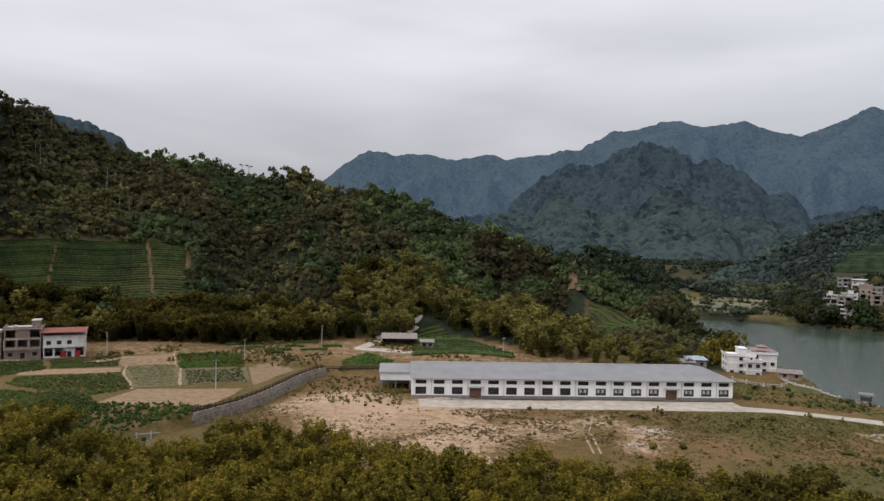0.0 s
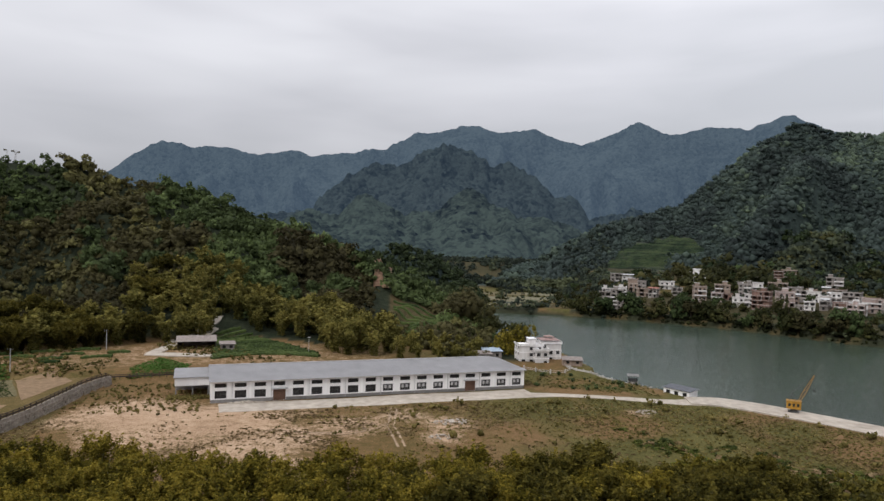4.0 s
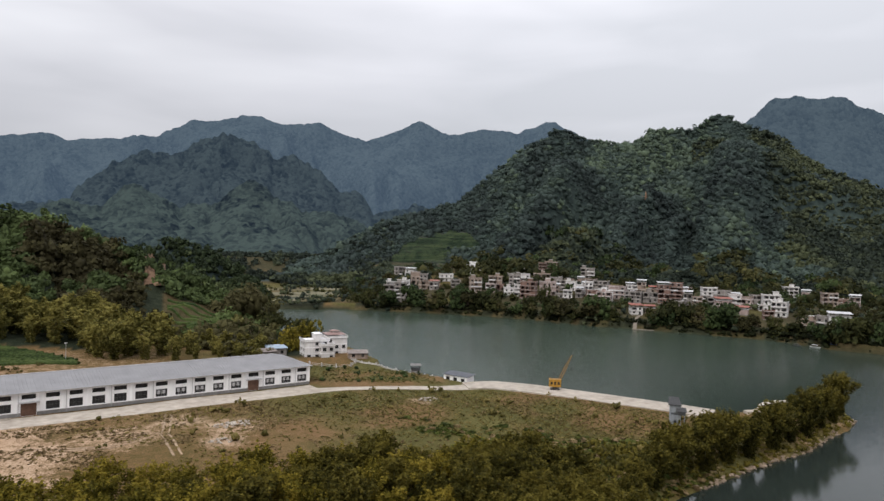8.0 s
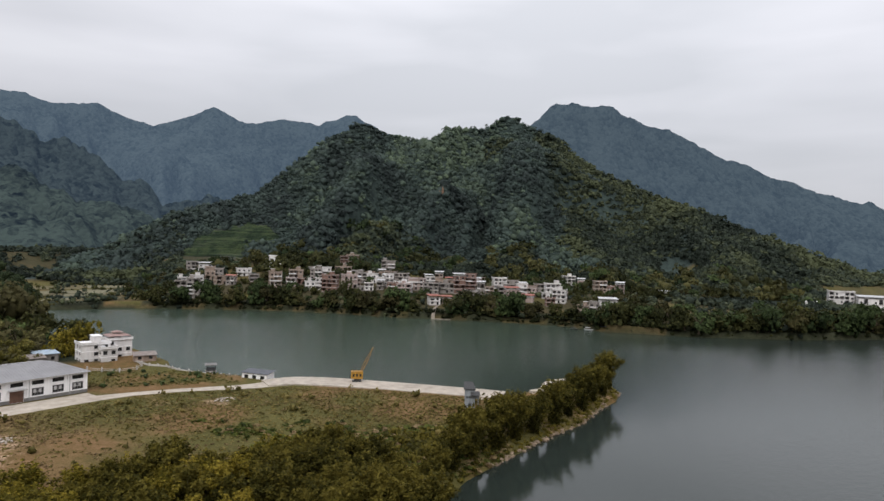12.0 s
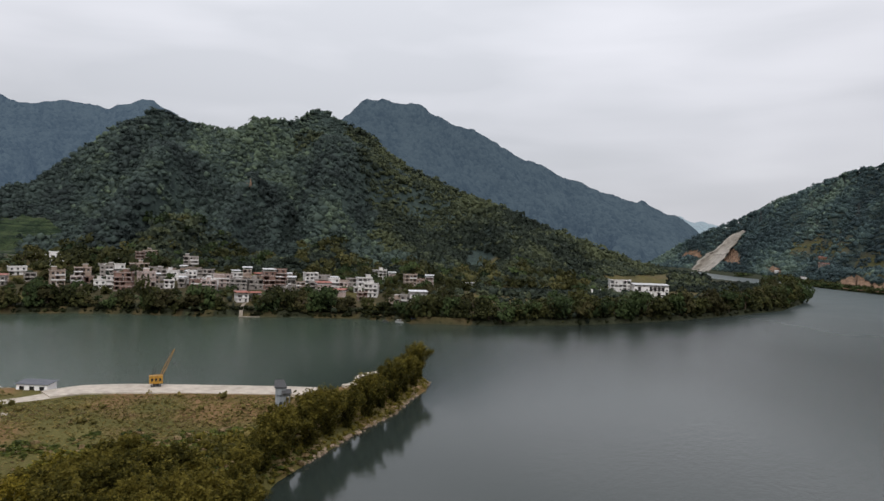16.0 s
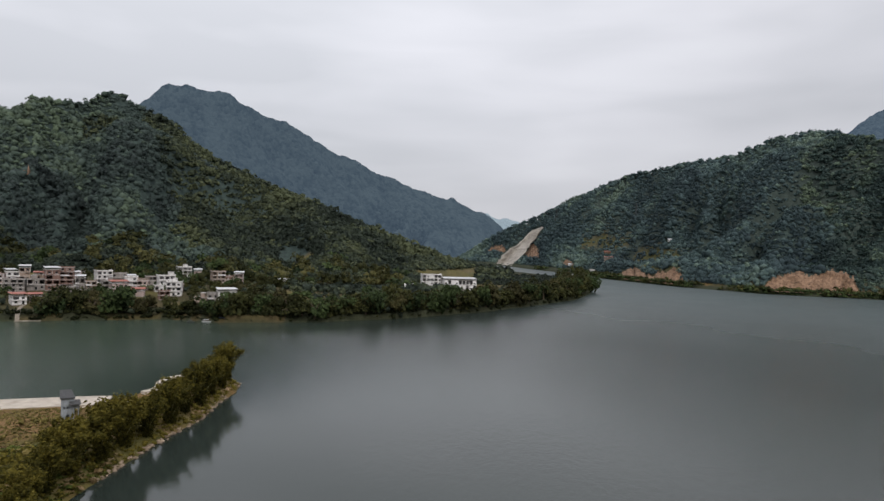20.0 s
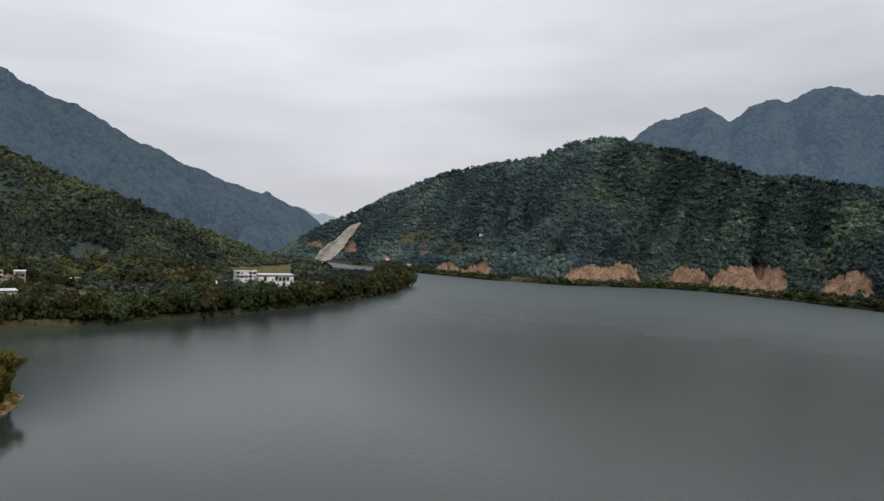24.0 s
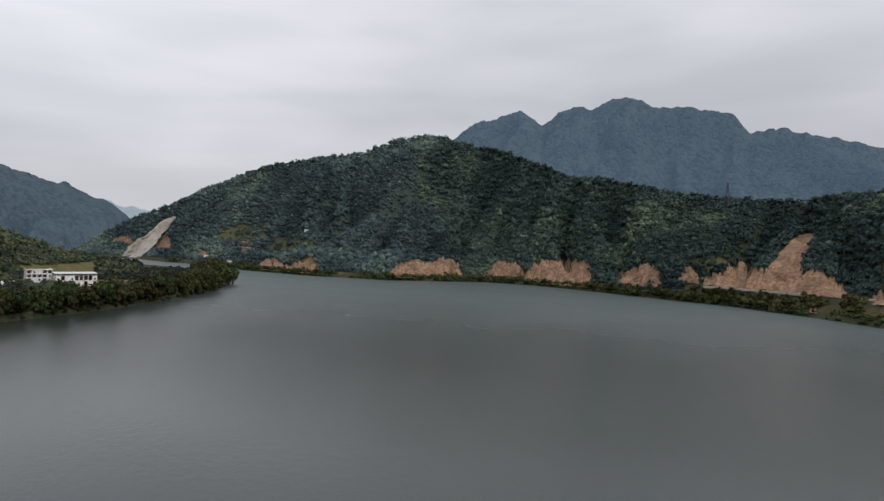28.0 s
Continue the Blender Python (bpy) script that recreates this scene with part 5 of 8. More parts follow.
def clump_meshes(rng, plumes, per, tall, spread, size, material, name):
    quads, lines = plume_cards(rng, plumes, per, tall, spread, size)
    n = len(quads)
    # Tint rises with height, painting lit tips and shaded insides; plumes also differ randomly.
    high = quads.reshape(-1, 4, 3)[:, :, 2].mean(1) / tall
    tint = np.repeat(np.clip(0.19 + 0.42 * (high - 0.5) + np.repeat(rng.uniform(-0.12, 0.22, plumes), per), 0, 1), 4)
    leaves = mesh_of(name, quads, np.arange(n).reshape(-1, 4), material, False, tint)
    bm = bmesh.new()
    for line in lines:
        for p, q in zip(line[:3], line[1:4]):
            rod(bm, p, q, 0.07, 0.05, 3)
    culms = bpy.data.meshes.new(name + "_culms")
    bm.to_mesh(culms)
    bm.free()
    culms.materials.append(M_CULM)
    return leaves, culms


def tree_meshes(rng, n, size, tall, material, name):
    """A tapered forked trunk and a crown of leaf clusters, radius 1 and given height in crown radii."""
    vs, fs, at = [], [], 0
    for k in range(3):
        v, f = lumpy_crown(3, n // 3, rng, size, tall * 0.8, 1.0, 0.55)
        vs.append(v * (0.78, 0.78, 0.85) + (*rng.normal(0, 0.3, 2), (-0.25, 0.0, 0.25)[k] * tall))
        fs.append(f + at)
        at += len(v)
    leaves = mesh_of(name, np.concatenate(vs), np.concatenate(fs), material, True, np.full(at, 0.3))
    bm = bmesh.new()
    rod(bm, (0, 0, -0.3), (0.02, 0.02, 0.5 * tall), 0.075, 0.05, 7)
    for k in range(5):
        a = k * 1.3 + rng.uniform(0, 0.6)
        rod(bm, (0.02, 0.02, 0.38 * tall), (0.5 * math.cos(a), 0.5 * math.sin(a), tall * rng.uniform(0.7, 1.0)), 0.04, 0.014, 5)
    trunk = bpy.data.meshes.new(name + "_trunk")
    bm.to_mesh(trunk)
    bm.free()
    trunk.materials.append(M_BARK)
    return leaves, trunk


def plant(name, meshes, parts, x, y, z, turn, size, label, category, group):
    ob = thing(name, (x, y, z), turn, label, category, group)
    ob.scale = size
    for piece, me in zip(parts, meshes):
        share(piece, me, ob, (0, 0, 0))
    return ob


pg = np.random.default_rng(21)
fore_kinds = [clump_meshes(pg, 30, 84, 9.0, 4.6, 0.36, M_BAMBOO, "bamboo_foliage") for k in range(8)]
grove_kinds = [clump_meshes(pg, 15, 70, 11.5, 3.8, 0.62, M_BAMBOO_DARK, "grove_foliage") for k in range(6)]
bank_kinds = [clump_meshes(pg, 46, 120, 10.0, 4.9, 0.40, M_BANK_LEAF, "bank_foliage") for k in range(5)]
shore_kinds = [tree_meshes(pg, 420, 0.19, tall, m, "shore_tree_crown") for m, tall in ((M_SHORE_GREEN, 1.5), (M_SHORE_GREEN, 1.3), (M_SHORE_RUST, 1.2), (M_SHORE_RUST, 1.4), (M_SHORE, 1.3), (M_SHORE, 1.5), (M_SHORE, 1.2), (M_SHORE, 1.6), (M_SHORE, 1.3))]


def spaced(points, gap):
    kept = []
    for p in points:
        if all((p[0] - q[0]) ** 2 + (p[1] - q[1]) ** 2 > gap * gap for q in kept):
            kept.append(p)
    return kept


# near edge of the plot: a belt of bamboo along the foot of the picture, its far edge by bearing
BELT = [(36, 186), (29, 183), (25, 164), (23, 152), (20.5, 162), (15.4, 166), (8.5, 158), (5.4, 141), (4, 146), (-0.8, 146), (-4, 131), (-6, 144), (-10.8, 145), (-15, 142), (-20, 146), (-25, 143), (-28.5, 150), (-35, 145), (-42, 158), (-46, 146), (-50, 126)]
cand = []
for k in range(5000):
    b = pg.uniform(-50.5, 38)
    r = pg.uniform(119, 188)
    if r < np.interp(b, [q[0] for q in sorted(BELT)], [q[1] for q in sorted(BELT)]) - 1.5:
        cand.append((-r * math.sin(radians(b)), r * math.cos(radians(b))))
for x, y in spaced(cand, 4.7)[:300]:
    if river_depth(np.array([x]), np.array([y]))[0] > -6:
        continue
    s = pg.uniform(0.8, 1.15)
    dark = math.degrees(math.atan2(-x, y)) < pg.uniform(-46, -4)
    plant("bamboo_clump", bank_kinds[pg.integers(0, 5)] if dark else fore_kinds[pg.integers(0, 8)], ("foliage", "stalk"), x, y, height(x, y) - 0.1, pg.uniform(0, 6.28), (s * 1.1, s * 1.1, s), "dense dark-olive bamboo clump on the riverside plot" if dark else "feathery yellow-green bamboo clump on the riverside plot", "bamboo", "bamboo belt")
# bamboo at the foot of the near hill
cand = []
for k in range(3000):
    b = pg.uniform(-19.5, 37)
    foot = np.interp(b, [q[0] for q in sorted(FEET_NEAR)], [q[1] for q in sorted(FEET_NEAR)])
    deep = 70 if -12 < b < 8 else 24
    r = foot + pg.uniform(-6, deep) + (4 if -6 < b < 6 else 0)
    cand.append((-r * math.sin(radians(b)), r * math.cos(radians(b))))
for x, y in spaced(cand, 6.5)[:299]:
    if math.degrees(math.atan2(-x, y)) < -10 and math.hypot(x, y) > 322 or -14 < x < 34 and y < 338 and y < 337 - 0.9 * max(0, x + 2):
        continue
    s = pg.uniform(0.85, 1.3) * (0.6 if math.degrees(math.atan2(-x, y)) < -12.3 else 1.0)
    plant("grove_bamboo", bank_kinds[pg.integers(0, 5)] if math.degrees(math.atan2(-x, y)) > pg.uniform(4, 16) and pg.uniform(0, 1) < 0.8 else grove_kinds[pg.integers(0, 6)], ("foliage", "stalk"), x, y, height(x, y) - 0.2, pg.uniform(0, 6.28), (s * 1.42, s * 1.42, s * 1.08), "olive bamboo clump at the foot of the wooded hill", "bamboo", "hill-foot bamboo grove")
# bamboo along the point: single rounded clumps with gaps between them
for x, inland, s in ((233, 4.6, 1.36), (222, 3.6, 1.02), (211, 3.6, 1.18), (199, 3.4, 1.26), (187.5, 4.2, 1.06), (177, 3.4, 1.24), (165, 3.6, 1.10), (155, 4.0, 1.22), (144, 3.4, 1.30), (133.5, 4.0, 1.20), (124, 3.6, 0.95), (115, 4.0, 0.80),
                     (216.5, 9.0, 0.75), (193, 9.5, 0.80), (160, 10.5, 0.85), (139, 10.0, 0.95), (108, 6.0, 0.70)):
    y = float(np.interp(x, [104, 113, 126, 148, 190, 208, 226, 238], [80, 89, 93, 95, 97, 101, 103, 107])) + inland
    plant("bank_bamboo", bank_kinds[pg.integers(0, 5)], ("foliage", "stalk"), x, y, height(x, y) - 0.2, pg.uniform(0, 6.28), (s * 1.05, s * 1.05, s * pg.uniform(1.0, 1.12)), "dense rounded olive-green bamboo clump on the rocky river bank", "bamboo", "bamboo along the point")


# ---- trees on the banks across the water ----
def along(line, step, jitter, inland, rng):
    pts = [Vector(p) for p in line]
    out = []
    for a, b in zip(pts, pts[1:]):
        n = max(1, int((b - a).length / step))
        nrm = Vector((-(b - a).y, (b - a).x)).normalized()
        for i in range(n):
            p = a.lerp(b, (i + rng.uniform(0, 1)) / n) + nrm * (inland + rng.uniform(-jitter, jitter))
            out.append((p.x, p.y))
    return out


VILLAGE_SHORE = [(250, 476), (275, 452), (314, 410), (336, 371), (351, 330), (370, 300), (385, 274), (404, 240), (407, 222), (403, 195)]
EAST_SHORE = [(403, 195), (425, 144), (468, 92), (531, 44), (600, 5), (688, -39), (801, -65), (1018, -72)]
for line, step, jit, inland, lo, hi, label, group in ((VILLAGE_SHORE, 8.0, 3.0, 6.5, 4.8, 9.6, "dark leafy tree on the bank below the village", "village bank trees"),
                                                      (EAST_SHORE, 7.0, 4, 6, 6.0, 10.5, "broad olive-green tree on the wooded river point", "river point trees"),
                                                      (EAST_SHORE, 10.0, 10, 28, 5.5, 8.5, "leafy tree behind the wooded river bank", "river point trees")):
    for x, y in along(line, step, jit, inland, pg):
        if (357 < x < 376 and 283 < y < 322) or river_depth(np.array([x]), np.array([y]))[0] > -1.5 or (640 < x < 740 and y > 62) or (600 < x < 690 and y > 12):
            continue
        s = pg.uniform(lo, hi)
        plant("shore_tree", shore_kinds[pg.integers(0, 9)], ("crown", "trunk"), x, y, height(x, y) - 0.3, pg.uniform(0, 6.28), (s, s, s * pg.uniform(0.85, 1.25)), label, "tree", group)
gold_kinds = [tree_meshes(pg, 260, 0.16, 1.3, M_BAMBOO, "riverside_tree_crown") for k in range(3)]
dark_kinds = [tree_meshes(pg, 300, 0.14, 1.7, M_WOOD_NEAR, "tall_tree_crown") for k in range(2)]
for x, y, s in ((117, 372, 9.0), (125, 369, 10.0), (132, 366, 8.0), (121, 378, 9.0), (128, 352, 5.0)):
    plant("tall_tree", dark_kinds[pg.integers(0, 2)], ("crown", "trunk"), x, y, height(x, y) - 0.3, pg.uniform(0, 6.28), (s, s, s * pg.uniform(1.0, 1.2)), "tall dark feathery tree at the end of the bamboo grove", "tree", "tall riverside trees")
for x, y, s in ((118, 293, 5.4), (123, 296, 6.4), (128, 298, 6.2), (113, 289, 4.4)):
    plant("riverside_tree", gold_kinds[pg.integers(0, 3)], ("crown", "trunk"), x, y, height(x, y) - 0.3, pg.uniform(0, 6.28), (s, s, s * 1.35), "golden-green tree behind the white riverside house", "tree", "riverside trees")
for x, y, s in ((105, 306, 5.0), (136, 330, 6.0), (128, 345, 7.0), (134, 362, 6.0), (152, 428, 6.5), (140, 400, 6.0), (160, 450, 7.0), (150, 470, 6.0)):
    plant("riverside_tree", shore_kinds[5 + pg.integers(0, 4)], ("crown", "trunk"), x, y, height(x, y) - 0.3, pg.uniform(0, 6.28), (s, s, s * 1.1), "rounded yellow-green tree by the riverside houses", "tree", "riverside trees")


bm = bmesh.new()
rod(bm, (0, 0, -0.5), (0.15, 0.1, 9.5), 0.16, 0.07, 6)
for k in range(4):
    rod(bm, (0.1, 0.07, 6.5 + k * 0.6), (1.3 * math.cos(k * 1.7), 1.3 * math.sin(k * 1.7), 8.2 + k * 0.5), 0.06, 0.02, 4)
slim_trunk = bpy.data.meshes.new("slim_trunk")
bm.to_mesh(slim_trunk)
bm.free()
slim_trunk.materials.append(plain("pale_bark", (0.20, 0.18, 0.16), (0.36, 0.33, 0.30), 2.0, 0.9))
v, f = lumpy_crown(1, 46, pg, 0.26, 0.8)
slim_crown = mesh_of("slim_crown", v[len(ICO_V):] * (1.9, 1.9, 1.7) + (0, 0, 7.6), f[len(ICO_F):] - len(ICO_V), M_WOOD_NEAR, False, np.full(len(v) - len(ICO_V), 0.5))
for b, r, s in [(pg.uniform(15.8, 21.5), 508, pg.uniform(0.75, 1.1)) for k in range(13)] + [(pg.uniform(20.5, 35), pg.uniform(425, 470), pg.uniform(0.8, 1.2)) for k in range(26)]:
    x, y = -r * math.sin(radians(b)), r * math.cos(radians(b))
    plant("slim_tree", (slim_crown, slim_trunk), ("crown", "trunk"), x, y, height(x, y), pg.uniform(0, 6.28), (s, s, s), "tall slim tree with a pale bare trunk", "tree", "slim hillside trees")


def scattered(name, count, where, scale, kinds, material, label, category, seed, grow=1.0, bright=0.4):
    """Many small plants joined in one mesh."""
    g = np.random.default_rng(seed)
    x, y = where(g, count)
    z, sl, depth = land(x, y)
    ok = depth < -0.25
    x, y, z = x[ok], y[ok], z[ok]
    s = scale * g.uniform(0.4, 1.5, len(x)) ** grow
    tint = np.clip(bright + 0.35 * grain(x, y, 18, seed, 3) + g.normal(0, 0.15, len(x)), 0, 1)
    tagged(new(name, wood_mesh(name, kinds, x, y, z - 0.1 * s, s, tint, material, g)), label, category, kind="stuff")


tuft_kinds = [(v[len(ICO_V):] * (1.15, 1.15, 0.6), f[len(ICO_F):] - len(ICO_V)) for v, f in (lumpy_crown(1, 9, pg, 0.5, 0.8) for k in range(6))]
bush_kinds = [lumpy_crown(2, 12, pg, 0.36, 0.9) for k in range(6)]


def lane_edge(x):
    """Where the meadow ends at the forecourt, the lane and the quay."""
    return np.interp(x, [-60, -6, 30, 70, 98, 106, 120, 134, 146, 151, 159.5, 168.5, 176, 183, 200], [206, 207, 208.5, 210.5, 211.5, 210, 204.5, 196.5, 192, 190, 180, 163, 147, 133, 120]) - 0.6


def on_plot(g, n):
    x, y = g.uniform(-60, 205, n * 4), g.uniform(100, 216, n * 4)
    d = grain(x, y, 26, 33, 3) + np.clip((x - 40) / 120, -0.4, 0.5)
    ok = (d + g.uniform(-0.5, 0.5, n * 4) > 0.0) & (y < lane_edge(x)) & (np.hypot(x - 171, y - 127) > 3)
    return x[ok][:n], y[ok][:n]


def by_river(g, n):
    x, y = g.uniform(98, 152, n), g.uniform(196, 262, n)
    ok = (y > 232 - (x - 98) * 0.62) & (y < 262 - (x - 112) * 0.9) & (np.hypot(x - 151, y - 209) > 9)
    return x[ok], y[ok]


def on_field_edges(g, n):
    x, y = g.uniform(-160, 20, n * 2), g.uniform(255, 312, n * 2)
    ok = grain(x, y, 14, 37, 2) > 0.15
    return x[ok][:n], y[ok][:n]


def on_bench(g, n):
    r, b = g.uniform(455, 760, n * 2), np.radians(g.uniform(-88, -21, n * 2))
    x, y = -r * np.sin(b), r * np.cos(b)
    ok = grain(x, y, 30, 39, 2) > -0.15
    return x[ok][:n], y[ok][:n]


def reed_bed(g, n):
    x, y = g.normal(131, 7, n), g.normal(110, 5, n)
    return x, y


def right_bank(g, n):
    p = np.array([(1480, 15), (1300, -75), (1150, -115), (1000, -195), (900, -286), (870, -416), (804, -460), (655, -487), (575, -500), (513, -512), (443, -510), (382, -501), (345, -493), (270, -556)], float)
    leg = np.hypot(*(p[1:] - p[:-1]).T)
    k = g.choice(len(p) - 1, n, p=leg / leg.sum())
    d = p[k + 1] - p[k]
    nrm = np.stack([-d[:, 1], d[:, 0]], -1) / leg[k][:, None]
    q = p[k] + d * g.uniform(0, 1, n)[:, None] + nrm * (g.uniform(0, 1, n) ** 1.5 * 16 + 0.5)[:, None]
    keep = grain(q[:, 0], q[:, 1], 60, 97, 2) + g.uniform(-0.5, 0.5, n) > -0.55
    return q[keep, 0], q[keep, 1]


def road_bank(g, n):
    b = g.uniform(-147, -124, n)
    r = interp(b, [(-124, 858), (-126.6, 812), (-131, 762), (-135, 728), (-139, 688), (-141, 668), (-143, 645), (-147, 600)], 1) + 3 + g.uniform(0, 1, n) ** 1.4 * 22
    keep = g.uniform(0, 1, n) < 0.55 + 1.2 * grain(b * 10, b * 0, 9, 61, 2)
    return (-r * np.sin(np.radians(b)))[keep], (r * np.cos(np.radians(b)))[keep]


def point_edge(g, n):
    x = g.uniform(98, 238, n)
    return x, np.interp(x, [104, 113, 126, 148, 190, 208, 226, 238], [80, 89, 93, 95, 97, 101, 103, 107]) + g.uniform(0.3, 7, n)


def behind_store(g, n):
    x, y = g.uniform(-58, -12, n), g.uniform(205, 250, n)
    k = n // 4
    x[:k], y[:k] = g.uniform(-22, -9, k), g.uniform(226.5, 230.5, k)
    ok = (np.arange(n) < k) | (side_of(x, y, WALL_LINE) < -2) & (y > 214 - 0.2 * x - 10)
    return x[ok], y[ok]


scattered("meadow_tufts", 5200, on_plot, 0.45, tuft_kinds, M_SCRUB, "dry grass tufts and weeds over the plot", "grass", 81, 1.0, 0.6)
def all_plot(g, n):
    x, y = g.uniform(-62, 206, n * 3), g.uniform(100, 216, n * 3)
    soft = grain(x, y, 17, 43, 3) + 0.25 * grain(x, y, 5, 44, 2)
    bare = (np.hypot(x + 20, y - 196) < 22) | (np.hypot(x - 4, y - 165) < 14)
    ok = (soft > -0.08) & ((x < 75) | (g.uniform(0, 1, n * 3) < 0.35)) & (y < lane_edge(x)) & ~(bare & (g.uniform(0, 1, n * 3) < 0.8)) & (np.hypot(x - 171, y - 127) > 3)
    return x[ok][:n], y[ok][:n]


scattered("dry_grass", 13000, all_plot, 0.38, tuft_kinds, M_STRAW, "dry straw-coloured grass over the plot", "grass", 91, 1.0, 0.3)
def point_meadow(g, n):
    x, y = g.uniform(62, 206, n * 3), g.uniform(100, 214, n * 3)
    ok = (grain(x, y, 20, 53, 3) + np.clip((x - 110) / 90, -0.4, 0.5) + g.uniform(-0.3, 0.3, n * 3) > -0.1) & (y < lane_edge(x)) & (np.hypot(x - 171, y - 127) > 3)
    return x[ok][:n], y[ok][:n]


scattered("meadow_grass", 5200, point_meadow, 0.42, tuft_kinds, M_MEADOW, "yellow-green meadow grass towards the point", "grass", 94, 1.0, 0.35)
rubble = np.random.default_rng(92)
heap_v, heap_f = [], []
for cx, cy, rx_, ry_, n in ((2, 219.2, 6, 1.0, 130), (58.5, 185.5, 6, 3.0, 90), (51.6, 172, 3.5, 2.0, 40), (123, 187, 4, 2.2, 40)):
    for k in range(n):
        a, f = rubble.uniform(0, 6.28), rubble.uniform(0, 1) ** 0.7
        x, y, s = cx + math.cos(a) * rx_ * f, cy + math.sin(a) * ry_ * f, rubble.uniform(0.12, 0.42)
        heap_f.append(ICO_F + len(ICO_V) * len(heap_v))
        heap_v.append(ICO_V * rubble.uniform(0.7, 1.25, (len(ICO_V), 1)) * (s * 1.2, s, s * 0.7) + (x, y, height(x, y) + 0.1 + 0.5 * (1 - f)))
tagged(new("rubble", mesh_of("rubble", np.concatenate(heap_v), np.concatenate(heap_f), M_CONCRETE)), "pale building rubble heaped on the plot", "rubble", kind="stuff")
scattered("plot_bushes", 170, on_plot, 1.0, bush_kinds, M_SCRUB, "low dry bushes scattered over the plot", "bushes", 82, 1.4, 0.25)
scattered("riverside_grass", 2400, by_river, 0.45, tuft_kinds, M_MEADOW, "rough grass between the lane and the river wall", "grass", 98, 1.0, 0.35)
scattered("riverside_bushes", 120, by_river, 0.85, bush_kinds, M_SHORE_GREEN, "bushes between the lane and the river wall", "bushes", 83, 1.3, 0.3)
scattered("field_scrub", 1500, on_field_edges, 0.6, bush_kinds, M_SCRUB, "scrub between the terraced fields", "bushes", 84, 1.2, 0.3)
scattered("bench_bushes", 1500, on_bench, 2.4, bush_kinds, M_WOOD_VILLAGE, "bushes and small trees among the village houses", "bushes", 85, 1.2, 0.35)
scattered("road_bank_trees", 620, road_bank, 4.0, mid_crowns, M_SHORE, "small dark trees on the bank below the river road", "bushes", 96, 1.0, 0.2)
scattered("bank_trees", 520, right_bank, 3.6, mid_crowns, M_SHORE, "dark bushy trees along the far river bank", "bushes", 95, 1.0, 0.25)
scattered("bank_growth", 4200, right_bank, 2.2, bush_kinds, M_SHORE_GREEN, "growth along the far river bank", "bushes", 86, 1.1, 0.35)


scattered("bank_reeds", 260, reed_bed, 1.2, bush_kinds, M_BANK_LEAF, "rank green reeds and bushes behind the bamboo of the point", "bushes", 93, 1.1, 0.15)


def rank_patch(g, n):
    r, b = g.uniform(138, 205, n * 3), np.radians(g.uniform(-57, -31, n * 3))
    x, y = -r * np.sin(b), r * np.cos(b)
    ok = (grain(x, y, 15, 47, 3) + 0.3 * grain(x, y, 4, 48, 2) - (r - 165) / 60 > 0.05) & (y < lane_edge(x) - 4) & (np.hypot(x - 171, y - 127) > 4)
    return x[ok][:n], y[ok][:n]


scattered("rank_grass", 2600, rank_patch, 0.8, tuft_kinds, M_RANK, "tall rank green grass beside the bamboo belt", "grass", 101, 1.2, 0.3)
scattered("reed_plumes", 420, rank_patch, 0.9, tuft_kinds, M_STRAW, "pale reed plumes standing in the rank grass", "grass", 102, 1.6, 0.2)


def far_shore(g, n):
    p = np.array(VILLAGE_SHORE + EAST_SHORE[1:], float)
    k = g.integers(0, len(p) - 1, n)
    f = g.uniform(0, 1, n)[:, None]
    d = p[k + 1] - p[k]
    nrm = np.stack([-d[:, 1], d[:, 0]], -1) / np.linalg.norm(d, axis=1)[:, None]
    q = p[k] + d * f + nrm * g.uniform(0.3, 8, n)[:, None]
    return q[:, 0], q[:, 1]


scattered("shore_growth", 1300, far_shore, 1.5, bush_kinds, M_SHORE, "bushes overhanging the far river bank", "bushes", 89, 1.1, 0.08)
scattered("point_growth", 620, point_edge, 0.62, bush_kinds, M_BANK_LEAF, "low growth along the rocky point", "bushes", 87, 1.1, 0.35)


def below_fields(g, n):
    x, y = g.uniform(-112, -62, n), g.uniform(158, 193, n)
    ok = (y < 200 - 0.10 * (x + 112)) & (side_of(x, y, WALL_LINE) > 1)
    return x[ok], y[ok]


scattered("field_bottom_growth", 1500, below_fields, 0.5, bush_kinds, M_CROP, "rank green growth below the tan field", "bushes", 90, 1.1, 0.3)
scattered("wall_scrub", 700, behind_store, 0.5, bush_kinds, M_SCRUB, "weeds and scrub below the retaining wall", "bushes", 88, 1.2, 0.3)

# pale rocks at the water's edge of the point
rv, rf = [], []
rx = pg.uniform(112, 240, 210)
rx = rx[grain(rx, rx * 0, 16, 99, 2) > -0.12]
ry = np.interp(rx, [104, 113, 126, 148, 190, 208, 226, 241], [80, 89, 93, 95, 97, 101, 103, 108]) + pg.uniform(-0.3, 1.4, len(rx))
for k, (x, y) in enumerate(zip(rx, ry)):
    s = pg.uniform(0.2, 0.7)
    rf.append(ICO_F + len(ICO_V) * k)
    rv.append(ICO_V * pg.uniform(0.7, 1.25, (len(ICO_V), 1)) * (s * 1.2, s, s * 0.6) + (x, y, max(0.05, height(x, y)) + 0.1))
tagged(new("bank_rocks", mesh_of("bank_rocks", np.concatenate(rv), np.concatenate(rf), M_ROCK)), "pale broken rocks at the water's edge of the point", "rocks", kind="stuff")


